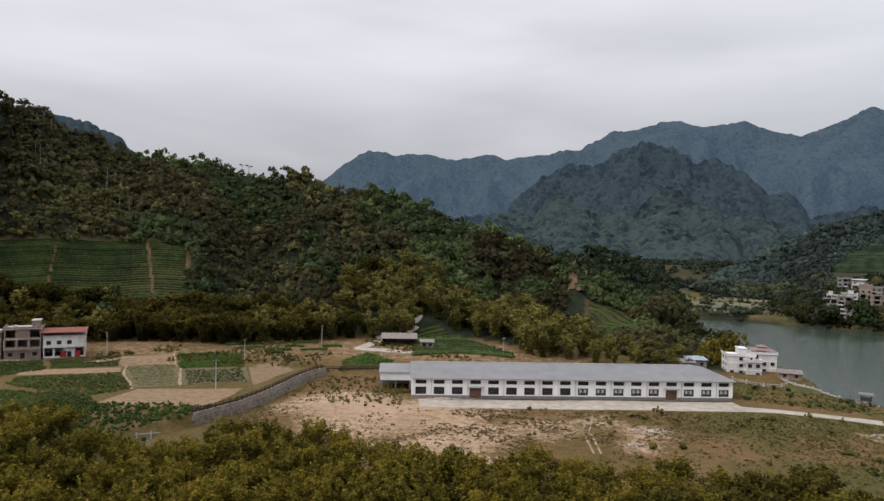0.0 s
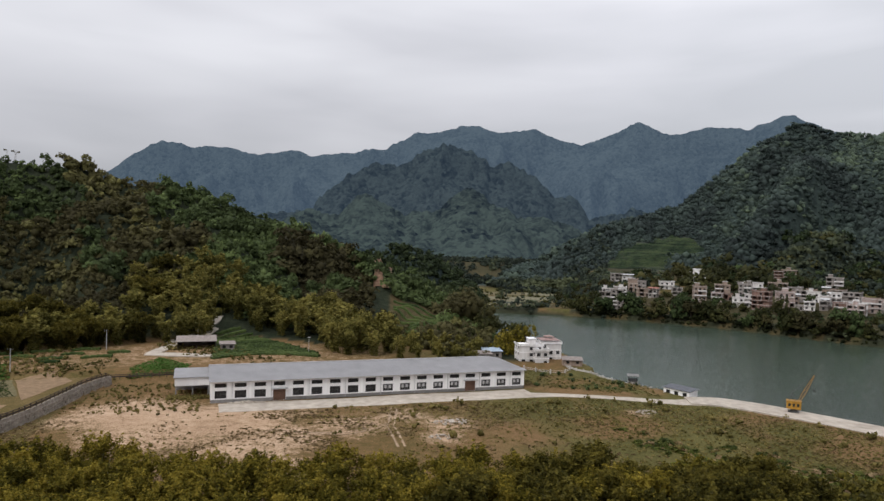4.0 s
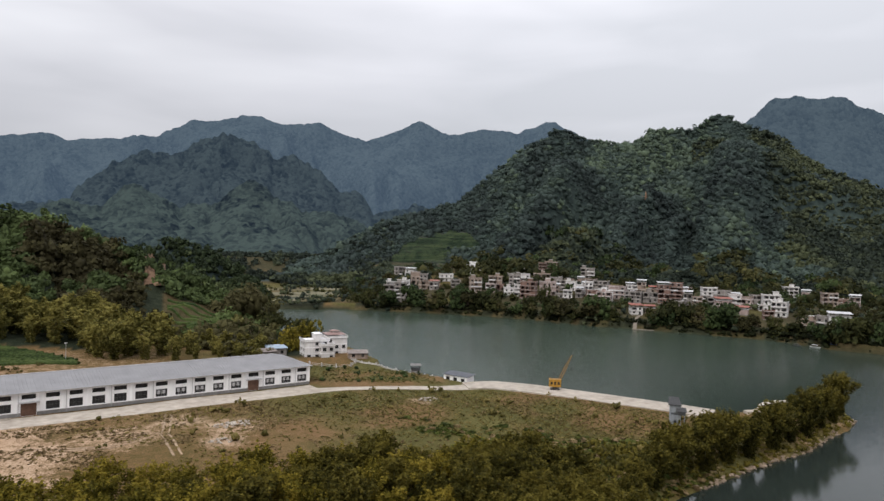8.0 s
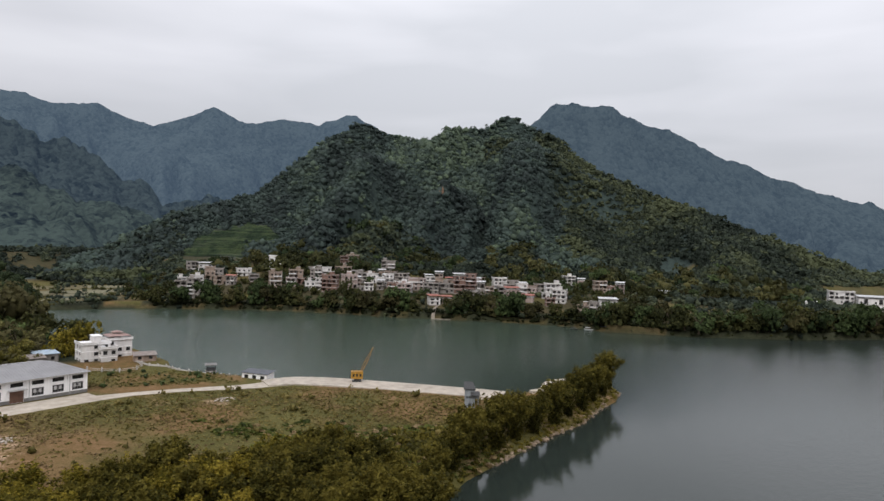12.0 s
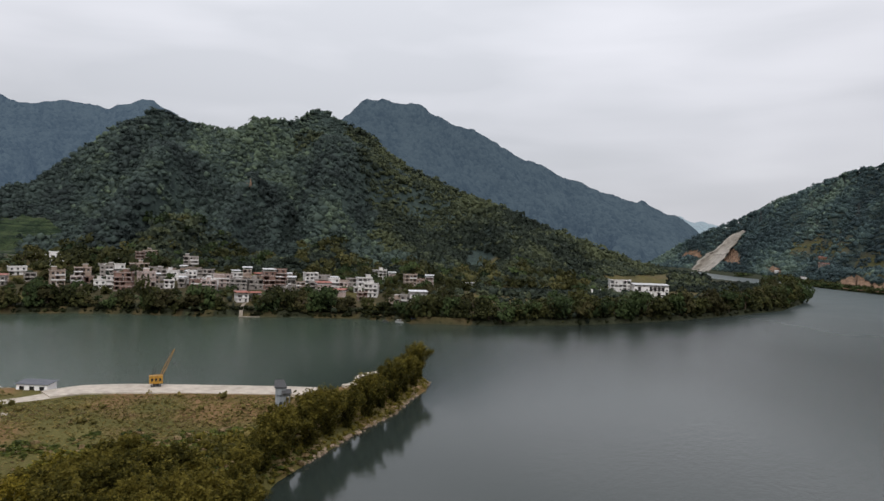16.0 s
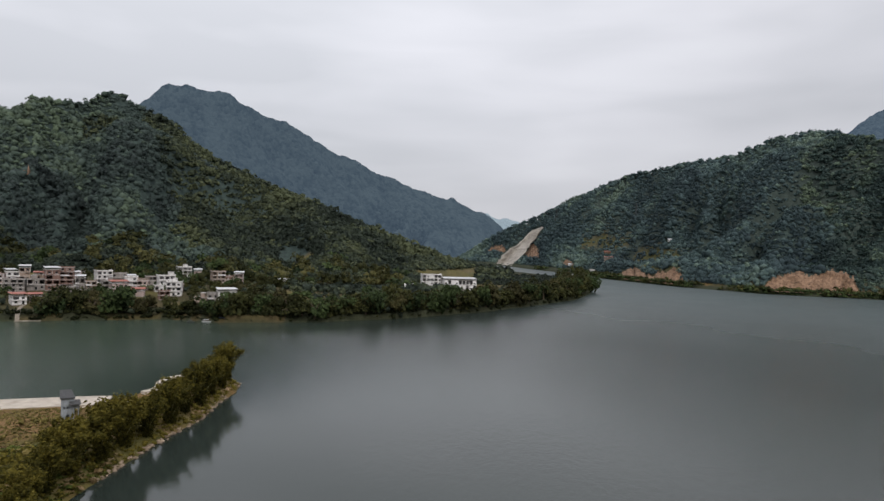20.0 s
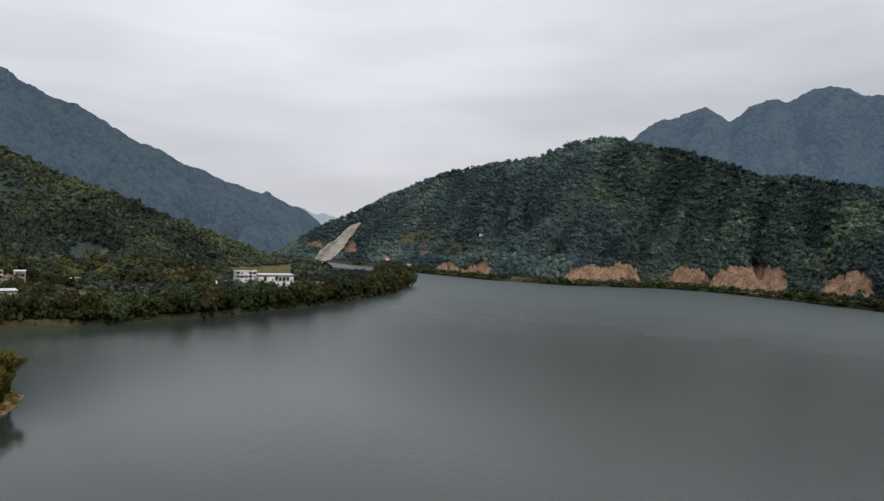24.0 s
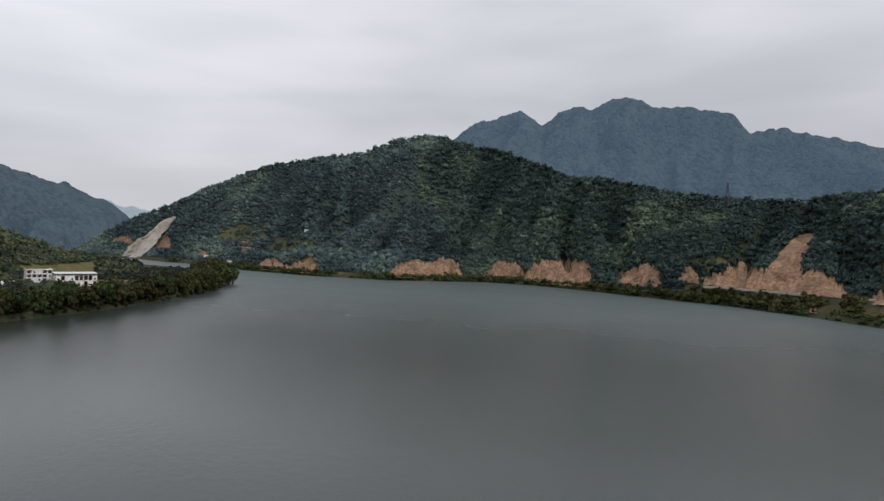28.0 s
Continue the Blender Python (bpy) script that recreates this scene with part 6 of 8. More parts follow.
# ---- fields and tea ----
def plot(corners, material, label, lift=0.08):
    """A field: a thin raised sheet over the ground inside its corners."""
    bm = bmesh.new()
    c = [Vector((*p, 0)) for p in corners]
    mid = sum(c, Vector()) / len(c)
    ring0 = []
    for a, b in zip(c, c[1:] + c[:1]):
        for i in range(6):
            p = a.lerp(b, i / 6)
            k = 0.5 * float(grain(p.x, p.y, 5, 97, 2))
            ring0.append(p + (p - mid).normalized() * k)
    rings = [[mid.lerp(p, f) for p in ring0] for f in (1.0, 0.75, 0.5, 0.25)]
    vs = [[bm.verts.new((p.x, p.y, height(p.x, p.y) + lift)) for p in ring] for ring in rings]
    centre = bm.verts.new((mid.x, mid.y, height(mid.x, mid.y) + lift))
    n = len(ring0)
    for q, r in zip(vs, vs[1:]):
        for i in range(n):
            bm.faces.new((q[i], q[(i + 1) % n], r[(i + 1) % n], r[i]))
    for i in range(n):
        bm.faces.new((vs[-1][i], vs[-1][(i + 1) % n], centre))
    low = [bm.verts.new((v.co.x, v.co.y, v.co.z - 0.4)) for v in vs[0]]
    for i in range(n):
        bm.faces.new((vs[0][(i + 1) % n], vs[0][i], low[i], low[(i + 1) % n]))
    bmesh.ops.recalc_face_normals(bm, faces=bm.faces)
    return tagged(part("field", bm, material), label, "field", "terraced fields", "structure")


def rows_in(corners, way, gap, size, name, label, seed, bright=0.4, kinds=None, material=M_CROP):
    """Crop rows inside a field, joined."""
    g = np.random.default_rng(seed)
    c = np.array(corners, float)
    d = np.array([math.cos(way), math.sin(way)])
    nrm = np.array([-d[1], d[0]])
    along_, across = c @ d, c @ nrm
    px, py = [], []
    for q in np.arange(across.min(), across.max(), gap):
        s = np.arange(along_.min(), along_.max(), size * 1.1)
        p = s[:, None] * d + q * nrm + g.normal(0, 0.08, (len(s), 2))
        inside = np.zeros(len(s), bool)
        for (ax, ay), (bx, by) in zip(c, np.roll(c, -1, 0)):
            if ay != by:
                inside ^= ((ay > p[:, 1]) != (by > p[:, 1])) & (p[:, 0] < (bx - ax) * (p[:, 1] - ay) / (by - ay) + ax)
        inside &= g.uniform(0, 1, len(s)) > 0.12
        px.append(p[inside, 0]), py.append(p[inside, 1])
    x, y = np.concatenate(px), np.concatenate(py)
    z = land(x, y)[0]
    s = size * g.uniform(0.7, 1.2, len(x))
    tint = np.clip(bright + 0.3 * grain(x, y, 9, seed, 2) + g.normal(0, 0.1, len(x)), 0, 1)
    tagged(new(name, wood_mesh(name, kinds or tuft_kinds, x, y, z + 0.05, s, tint, material, g)), label, "crop", kind="stuff")


FIELD_A = [(-134, 206), (-105, 202), (-91, 185), (-113, 176)]
FIELD_B = [(-139, 224), (-110, 234), (-96, 212), (-104, 200), (-136, 213)]
FIELD_F = [(-105, 273), (-81, 276), (-72, 252), (-93, 243)]
FIELD_I = [(-149, 259), (-126, 266), (-116, 245), (-136, 238)]
FIELD_K = [(-38, 266), (-30, 283), (-18, 269), (-19, 258), (-37, 255)]
FIELD_N = [(-162, 250), (-148, 252), (-137, 237), (-145, 224)]
plot([(-145, 235), (-114, 243), (-110, 235), (-141, 226)], M_DRYCROP, "strip of straw-coloured stubble")
plot([(-124, 264), (-106, 272), (-97, 254), (-115, 245)], M_DRYCROP, "brown harvested field")
plot([(-114, 244), (-98, 253), (-82, 218), (-96, 213)], M_PALECROP, "pale green fallow field")
plot([(-92, 242), (-71, 250), (-63, 226), (-82, 218)], M_PALECROP, "pale yellow-green field beside the retaining wall")
plot([(-97, 194), (-94, 212), (-62, 214), (-64, 193), (-90, 187)], M_DRYCROP, "bare tan field above the retaining wall")
plot([(-72, 256), (-61, 264), (-53, 246), (-60, 220)], M_DRYCROP, "bare tan patch beside the fence")
rows_in(FIELD_A, 0.25, 1.25, 0.66, "crop_rows", "dense green vegetable rows", 101, 0.5)
rows_in(FIELD_B, 0.15, 1.3, 0.56, "crop_rows", "green vegetable rows with bare gaps", 102, 0.6)
rows_in(FIELD_F, 0.05, 0.75, 0.6, "crop_rows", "bright green crop in close rows", 103, 0.6, None, M_YOUNGCROP)
rows_in([(-90, 240), (-72, 247), (-64, 226), (-81, 219)], 0.3, 1.7, 0.42, "fallow_weeds", "sparse weeds over the fallow field by the wall", 107, 0.2)
rows_in([(-112, 243), (-99, 251), (-84, 218), (-95, 214)], 0.3, 2.4, 0.30, "fallow_weeds", "thin weeds over the pale fallow field", 108, 0.4)
for line in ([(-113, 245), (-107, 230.4), (-97.7, 215.9), (-95.5, 211)], [(-106, 272), (-99, 254), (-92.6, 243), (-84.9, 222.3), (-82.5, 217)]):
    tagged(ribbon("field_path", line, [0.8] * len(line), M_RUT, 0.22, 0.4, 0.3, 1.0), "narrow pale trodden path between the fields", "path", kind="structure")
rows_in(FIELD_I, 0.2, 0.95, 0.42, "crop_rows", "dark green crop beside the farmhouses", 104, 0.4)
rows_in(FIELD_K, 0.1, 0.8, 0.55, "crop_rows", "green crop behind the warehouse", 105, 0.5, None, M_YOUNGCROP)
rows_in(FIELD_N, 0.2, 1.0, 0.55, "crop_rows", "green vegetables before the farmhouses", 106, 0.3)


def hedge(line, width, tall, seed):
    """A clipped tea hedge along a line: vertices and faces."""
    p = np.array(line, float)
    d = np.gradient(p[:, :2], axis=0)
    d /= np.linalg.norm(d, axis=1)[:, None] + 1e-9
    nrm = np.stack([-d[:, 1], d[:, 0]], -1)
    prof = np.array([(-0.5, -0.3), (-0.42, 0.7), (0.0, 1.0), (0.42, 0.7), (0.5, -0.3)])
    g = np.random.default_rng(seed)
    wob = g.uniform(0.75, 1.2, (len(p), 1))
    v = np.stack([np.stack([p[:, 0] + nrm[:, 0] * a * width * wob[:, 0], p[:, 1] + nrm[:, 1] * a * width * wob[:, 0], p[:, 2] + h * tall * wob[:, 0]], -1) for a, h in prof], 1)
    return v.reshape(-1, 3), grid_faces(len(p), 5)


def tea_terrace(name, label, lines, width, tall, material=M_TEA):
    vs, fs, shade, n = [], [], [], 0
    g = np.random.default_rng(len(lines))
    for k, line in enumerate(lines):
        v, f = hedge(line, width, tall, k)
        vs.append(v), fs.append(f + n)
        shade.append(np.full(len(v), g.uniform(-0.22, 0.22)))
        n += len(v)
    v = np.concatenate(vs)
    tint = np.clip(0.30 + 0.3 * grain(v[:, 0], v[:, 1], 7, 7, 3) + np.concatenate(shade), 0, 1)
    tagged(new(name, mesh_of(name, v, np.concatenate(fs), material, False, tint)), label, "tea", kind="stuff")


def contour(b0, b1, s, feet, crest, step=0.2, wave=0.0):
    b = np.arange(b0, b1, step)
    r = interp(b, feet, 1) + (interp(b, crest, 1) - interp(b, feet, 1)) * (s + wave * np.sin(b * 1.3))
    x, y = -r * np.sin(np.radians(b)), r * np.cos(np.radians(b))
    return np.stack([x, y, land(x, y)[0]], -1)


b = np.arange(20.6, 37, 0.12)
probe = np.arange(330, 460, 1.0)
PB, PR = np.meshgrid(np.radians(b), probe, indexing="ij")
PZ = np.maximum.accumulate(land(-PR * np.sin(PB), PR * np.cos(PB))[0] + 0.001 * PR, axis=1)
lines = []
for k in range(25):
    r = np.array([np.interp(22.5 + k * 1.13 + 0.5 * math.sin(q * 0.9), PZ[i], probe) for i, q in enumerate(b)])
    x, y = -r * np.sin(np.radians(b)), r * np.cos(np.radians(b))
    z = land(x, y)[0]
    keep = (np.abs(b - 22.9 - 0.02 * k) > 0.07) & (np.abs(b - 30.2 + 0.03 * k) > 0.05)
    start = None
    for i in range(len(b) + 1):
        if i < len(b) and keep[i]:
            start = i if start is None else start
        elif start is not None:
            if i - start > 3:
                lines.append(np.stack([x[start:i], y[start:i], z[start:i]], -1))
            start = None
tea_terrace("hillside_tea", "close dark-green tea hedges on the hillside terraces", lines, 0.8, 0.85)
rows = []
for k in range(15):
    y0 = 281 + k * 3.4
    x = np.arange(-11, 31 - 0.9 * max(0, y0 - 290) * 0.9, 0.8)
    yy = y0 + 5.5 * np.sin((x + 8) / 42 * math.pi) - 0.006 * (x - 5) ** 2
    if len(x) > 4:
        rows.append(np.stack([x, yy, land(x, yy)[0]], -1))
tea_terrace("valley_tea", "curving rows of bright tea hedges beside the farm shed", rows, 2.1, 1.0, leafy("young_tea_leaves", (0.016, 0.028, 0.008), (0.040, 0.062, 0.018), (0.085, 0.115, 0.036)))
garden = []
for k in range(9):
    x0, y0, w = (-84, -72, -66, -58, -92, -78, -64, -50, -70)[k], (286, 282, 290, 284, 292, 296, 298, 292, 276)[k], (10, 9, 8, 11, 12, 9, 10, 8, 7)[k]
    x = np.arange(x0, x0 + w, 0.7)
    yy = y0 + 1.6 * np.sin((x - x0) / w * math.pi) + 0.15 * (x - x0)
    garden.append(np.stack([x, yy, land(x, yy)[0]], -1))
tea_terrace("garden_hedges", "short curved green hedges between the terraced plots", garden, 1.5, 1.1)
b = np.arange(-37.3, -29.7, 0.11)
probe = np.arange(670, 1000, 1.5)
PB, PR = np.meshgrid(np.radians(b), probe, indexing="ij")
PZ = np.maximum.accumulate(land(-PR * np.sin(PB), PR * np.cos(PB))[0] + 0.001 * PR, axis=1)
lines = []
for k in range(27):
    r = np.array([np.interp(22 + k * 1.95 + 0.8 * math.sin(q * 1.1), PZ[i], probe) for i, q in enumerate(b)])
    r = np.convolve(np.pad(r, 3, mode="edge"), np.ones(7) / 7, mode="valid")
    x, y = -r * np.sin(np.radians(b)), r * np.cos(np.radians(b))
    z = land(x, y)[0]
    keep = village_terraces(b, r, z)
    for run in np.split(np.nonzero(keep)[0], np.nonzero(np.diff(np.nonzero(keep)[0]) > 1)[0] + 1):
        if len(run) > 4:
            lines.append(np.stack([x[run], y[run], z[run]], -1))
tea_terrace("village_tea", "green tea terraces stepping up the slope above the village", lines, 3.0, 1.4, leafy("terrace_tea_leaves", (0.014, 0.026, 0.017), (0.035, 0.057, 0.032), (0.080, 0.108, 0.052)))
tea_terrace("foot_tea", "tea terraces at the end of the near hill", [contour(-16.4, -12.2, 0.34 + k * 0.055, FEET_NEAR, HILL_NEAR, 0.15) for k in range(9)], 2.4, 1.2)

M_FALLOW = plain("fallow_ground", (0.095, 0.092, 0.050), (0.215, 0.195, 0.125), 0.3, 0.95, relief=0.1, stain=0.3)
for b0, b1, r0, r1, mat in ((-19.6, -22.2, 556, 584, M_FALLOW), (-22.4, -25.4, 556, 590, M_PALECROP), (-19.2, -21.6, 590, 628, M_PALECROP), (-21.8, -24.4, 596, 632, M_FALLOW), (-24.8, -27.4, 600, 650, M_PALECROP),
                            (-19.0, -22.6, 640, 676, M_FALLOW), (-22.9, -25.8, 642, 690, M_FALLOW), (-19.4, -23.0, 688, 730, M_PALECROP), (-23.4, -26.4, 700, 735, M_FALLOW)):
    corners = [(-r * math.sin(radians(q)), r * math.cos(radians(q))) for q, r in ((b0, r0), (b1, r0 + 6), (b1 - 0.3, r1), (b0 + 0.2, r1 - 5))]
    plot(corners, mat, "fallow tan field on the flat beyond the river bend", 0.25)


def valley_hedges(g, n):
    b, r = np.radians(g.uniform(-27.5, -18.2, n)), g.choice([552, 592, 634, 682, 735], n) + g.normal(0, 3.5, n)
    ok = g.uniform(0, 1, n) < 0.35 + 0.5 * (r > 640)
    return (-r * np.sin(b))[ok], (r * np.cos(b))[ok]


scattered("valley_hedges", 130, valley_hedges, 2.0, bush_kinds, M_SHORE, "bushes along the field edges of the flat", "bushes", 95, 1.2, 0.3)

# ---- retaining wall and fence ----
def upright_strip(line, z0, z1, thick):
    bm = bmesh.new()
    rows_ = []
    for i, (x, y) in enumerate(line):
        d = Vector(line[min(i + 1, len(line) - 1)]) - Vector(line[max(i - 1, 0)])
        nrm = Vector((-d.y, d.x)).normalized()
        rows_.append([bm.verts.new((x - nrm.x * o, y - nrm.y * o, z)) for o, z in ((0.6, z0), (0, z1), (-thick, z1), (-thick, z0))])
    for a, b in zip(rows_, rows_[1:]):
        for k in range(3):
            bm.faces.new((a[k], b[k], b[k + 1], a[k + 1]))
    bm.faces.new(rows_[0][::-1])
    bm.faces.new(rows_[-1])
    bmesh.ops.recalc_face_normals(bm, faces=bm.faces)
    return bm


wall_pts = [(-66, 183), (-62, 190), (-58, 197), (-55, 206), (-53, 214), (-50.5, 226), (-48, 238), (-45, 246), (-42, 252)]
wall = tagged(part("retaining_wall", upright_strip(wall_pts, 2.2, 6.25, 0.7), M_STONE), "grey stone retaining wall below the terraced fields", "wall", kind="structure")
course = []
for (ax, ay), (bx, by) in zip(wall_pts, wall_pts[1:]):
    L = math.hypot(bx - ax, by - ay)
    for k in range(int(L / 1.4)):
        for j in range(3):
            course.append((ax + (bx - ax) * (k + 0.5 * (j % 2)) * 1.4 / L, ay + (by - ay) * (k + 0.5 * (j % 2)) * 1.4 / L, 2.85 + j * 1.0, math.atan2(by - ay, bx - ax)))
stone_kinds = []
for k in range(5):
    bm = a_box(-0.66, 0.66, -0.14, 0.3, -0.45, 0.45)
    for v in bm.verts:
        v.co += Vector(pg.uniform(-0.07, 0.07, 3))
    me = bpy.data.meshes.new("stone")
    bm.to_mesh(me)
    bm.free()
    me.materials.append(M_STONE)
    stone_kinds.append(me)
fence_line = wall_pts + [(-36, 252.8), (-29, 253.5), (-22, 254.2), (-17, 255)]
fence = thing("rail_fence", (0, 0, 0), 0, "dark brown post-and-rail fence along the retaining wall", "fence")
post = box_mesh("post", M_DARKWOOD, -0.12, 0.12, -0.12, 0.12, -0.2, 1.45)
pts = []
for a, b in zip(fence_line, fence_line[1:]):
    n = max(1, round(math.dist(a, b) / 2.6))
    pts += [(a[0] + (b[0] - a[0]) * i / n, a[1] + (b[1] - a[1]) * i / n) for i in range(n)]
pts.append(fence_line[-1])
pts = [(x - 0.35, y, 6.25 if y < 251.9 else max(5.2, height(x, y))) for x, y in pts]
for p in pts:
    share("post", post, fence, p)
for a, b in zip(pts, pts[1:]):
    bm = bmesh.new()
    beam(bm, Vector(a) + Vector((0, 0, 1.25)), Vector(b) + Vector((0, 0, 1.25)), 0.14, 0.2)
    part("top_rail", bm, M_DARKWOOD, fence)
    bm = bmesh.new()
    beam(bm, Vector(a) + Vector((0, 0, 0.6)), Vector(b) + Vector((0, 0, 0.6)), 0.12, 0.5)
    part("lower_rail", bm, M_DARKWOOD, fence)


# ---- houses ----
STYLES = {"villa": (M_TILEWHITE, M_WHITE), "frame": (M_TILEWHITE, M_TILEWHITE), "raw": (M_RAW, M_BAND), "white": (M_TILEWHITE, M_BAND), "tan": (M_TAN, M_BAND), "brick": (M_BRICK, M_BAND), "pink": (M_PINK, M_TILEWHITE), "whitebox": (M_WHITE, M_WHITE)}
LABELS = {"villa": "white riverside house", "frame": "pale unfinished concrete frame", "raw": "unplastered grey concrete house with open floors", "white": "white-tiled village house with flat roof", "tan": "tan brick village house with flat roof",
          "brick": "red brick village house with concrete floor bands", "pink": "pink plastered village house with pale bands", "whitebox": "small plain white outbuilding"}
PANE = box_mesh("pane", M_GLASS, 0, 1, 0, 0.03, 0, 1)
SILL = box_mesh("sill", M_TRIM, -0.06, 1.06, -0.14, 0.0, -0.12, 0.0)


def house(x, y, w, h, style, roof="flat", turn=None, d=None, storeys=None, label="", group="village houses", name="house", ground=None, seed=0):
    """A storeyed house: pierced walls, floor bands, panes, roof slab, parapet and what stands on the roof."""
    g = random.Random(int(x * 13 + y * 7) + seed)
    body, band = STYLES[style]
    n = storeys or max(1, round(h / 3.2))
    fl = h / n
    d = d or g.uniform(7.5, 10.5)
    b = math.atan2(-x, y)
    turn = b + g.uniform(-0.28, 0.28) if turn is None else turn
    z = height(x, y) if ground is None else ground
    text = label or LABELS[style] + {"flat": "", "red": " and red sheet", "sheet": " under white sheeting", "blue": " under blue sheeting"}[roof]
    hs = thing(name, (x, y, z), turn, text, "house", group)
    holes, panes, wide = [], [], []
    k = max(1, round(w / 3.7))
    bay = w / k
    for i in range(n):
        open_floor = style not in ("whitebox", "villa") and g.random() < (1.0 if style == "frame" else 0.85 if style in ("raw", "tan", "brick") else 0.5)
        for j in range(k):
            c = (j + 0.5) * bay
            if style == "whitebox" and (i or j):
                continue
            if i == 0 and j == k // 2:
                q = (c - 0.75, c + 0.75, 0.05, 2.2)
            elif open_floor and g.random() < 0.7:
                q = (c - bay * 0.40, c + bay * 0.40, i * fl + 0.55, (i + 1) * fl - 0.45)
                wide.append(q)
                holes.append(q)
                continue
            elif g.random() < (0.45 if style == "villa" else 0.18):
                continue
            else:
                q = (c - 0.8, c + 0.8, i * fl + 0.95, min(i * fl + 2.4, (i + 1) * fl - 0.4))
            holes.append(q)
            panes.append(q)
    m0 = Matrix.Translation((-w / 2, -d / 2, 0))
    bm = bmesh.new()
    pierced(bm, w, h, holes, m0, 0.24)
    part("front_wall", bm, body, hs)
    side_h = [(d * f - 0.7, d * f + 0.7, i * fl + 0.95, min(i * fl + 2.35, (i + 1) * fl - 0.4)) for i in range(n) for f in (0.3, 0.7)]
    for sx, rot in ((w / 2, 90), (-w / 2, -90)):
        m = Matrix.Translation((sx, -d / 2 if sx > 0 else d / 2, 0)) @ Matrix.Rotation(radians(rot), 4, "Z")
        bm = bmesh.new()
        pierced(bm, d, h, side_h, m, 0.24)
        part("side_wall", bm, body, hs)
        for q in side_h:
            ob = new("window", PANE)
            ob.parent = hs
            ob.matrix_basis = m @ Matrix.Translation((q[0], 0.12, q[2])) @ Matrix.Diagonal((q[1] - q[0], 1, q[3] - q[2], 1))
    part("back_wall", a_box(-w / 2, w / 2, d / 2 - 0.24, d / 2 + 0.01, 0, h), body, hs)
    part("footing", a_box(-w / 2 - 0.1, w / 2 + 0.1, -d / 2 - 0.1, d / 2 + 0.1, -4.5, 0.02), M_RAW, hs)
    if style in ("raw", "tan", "brick", "pink", "white") and n > 1:
        for i in range(1, n):
            if g.random() < 0.6:
                x0, x1 = (-w / 2, w / 2) if g.random() < 0.5 else (-w / 2, g.uniform(-0.1, 0.2) * w) if g.random() < 0.5 else (g.uniform(-0.2, 0.1) * w, w / 2)
                deck = part("balcony", a_box(x0, x1, -d / 2 - 1.25, -d / 2 - 0.12, i * fl - 0.16, i * fl + 0.02), band, hs, "concrete balcony with a low parapet")
                part("balustrade", a_box(x0, x1, -d / 2 - 1.25, -d / 2 - 1.12, i * fl + 0.02, i * fl + 0.85), M_TILEWHITE if g.random() < 0.6 else body, deck)
                for px in (x0, x1 - 0.22):
                    part("balcony_post", a_box(px, px + 0.22, -d / 2 - 1.24, -d / 2 - 1.02, i * fl + 0.85, (i + 1) * fl - 0.16), band, deck)
    for i in range(1, n):
        part("floor_band", a_box(-w / 2 - 0.08, w / 2 + 0.08, -d / 2 - (0.75 if style in ("white", "pink") and g.random() < 0.5 else 0.1), d / 2 + 0.08, i * fl - 0.14, i * fl + 0.14), band, hs)
    for q in panes:
        win = share("window", PANE, hs, (q[0] - w / 2, -d / 2 + 0.12, q[2]), 0, (q[1] - q[0], 1, q[3] - q[2]))
        if q[2] > 0.5:
            share("sill", SILL, hs, (q[0] - w / 2, -d / 2, q[2]), 0, (q[1] - q[0], 1, 1))
    part("roof_slab", a_box(-w / 2 - 0.35, w / 2 + 0.35, -d / 2 - 0.45, d / 2 + 0.35, h, h + 0.22), band, hs)
    if roof == "flat":
        for sx in (-1, 1):
            part("parapet", a_box(sx * (w / 2 + 0.24) - 0.1, sx * (w / 2 + 0.24) + 0.1, -d / 2 - 0.3, d / 2 + 0.25, h + 0.22, h + 0.95), body, hs)
        part("parapet", a_box(-w / 2 - 0.14, w / 2 + 0.14, -d / 2 - 0.35, -d / 2 - 0.15, h + 0.22, h + 0.9), body, hs)
        if g.random() < 0.6 and w > 8:
            tw, tx = g.uniform(2.6, 3.6), g.uniform(-w / 2 + 1.9, w / 2 - 1.9)
            part("stair_tower", a_box(tx - tw / 2, tx + tw / 2, -0.5, d / 2 - 0.3, h + 0.22, h + 2.6), body, hs)
            part("tower_roof", a_box(tx - tw / 2 - 0.3, tx + tw / 2 + 0.3, -0.9, d / 2, h + 2.6, h + 2.8), band, hs)
        if g.random() < 0.35:
            bm = bmesh.new()
            tx = g.uniform(-w / 2 + 1, w / 2 - 1)
            rod(bm, (tx - 0.6, 0, h + 0.7), (tx + 0.6, 0, h + 0.7), 0.38, 0.38, 10)
            part("water_tank", bm, M_SHEET, hs, "small pale roof tank")
    else:
        mat = {"red": M_REDROOF, "sheet": M_SHEET, "blue": M_BLUESHEET}[roof]
        for sx in (-w / 2 + 0.2, w / 2 - 0.35):
            for sy in (-d / 2 + 0.2, d / 2 - 0.35):
                part("roof_post", a_box(sx, sx + 0.15, sy, sy + 0.15, h + 0.2, h + 1.75), M_STEELDARK, hs)
        part("roof_sheet", roof_sheet([(-w / 2 - 0.7, -d / 2 - 0.9, h + 1.55), (w / 2 + 0.7, -d / 2 - 0.9, h + 1.55), (w / 2 + 0.7, d / 2 + 0.7, h + 2.15), (-w / 2 - 0.7, d / 2 + 0.7, h + 2.15)], 0.09), mat, hs)
    return hs


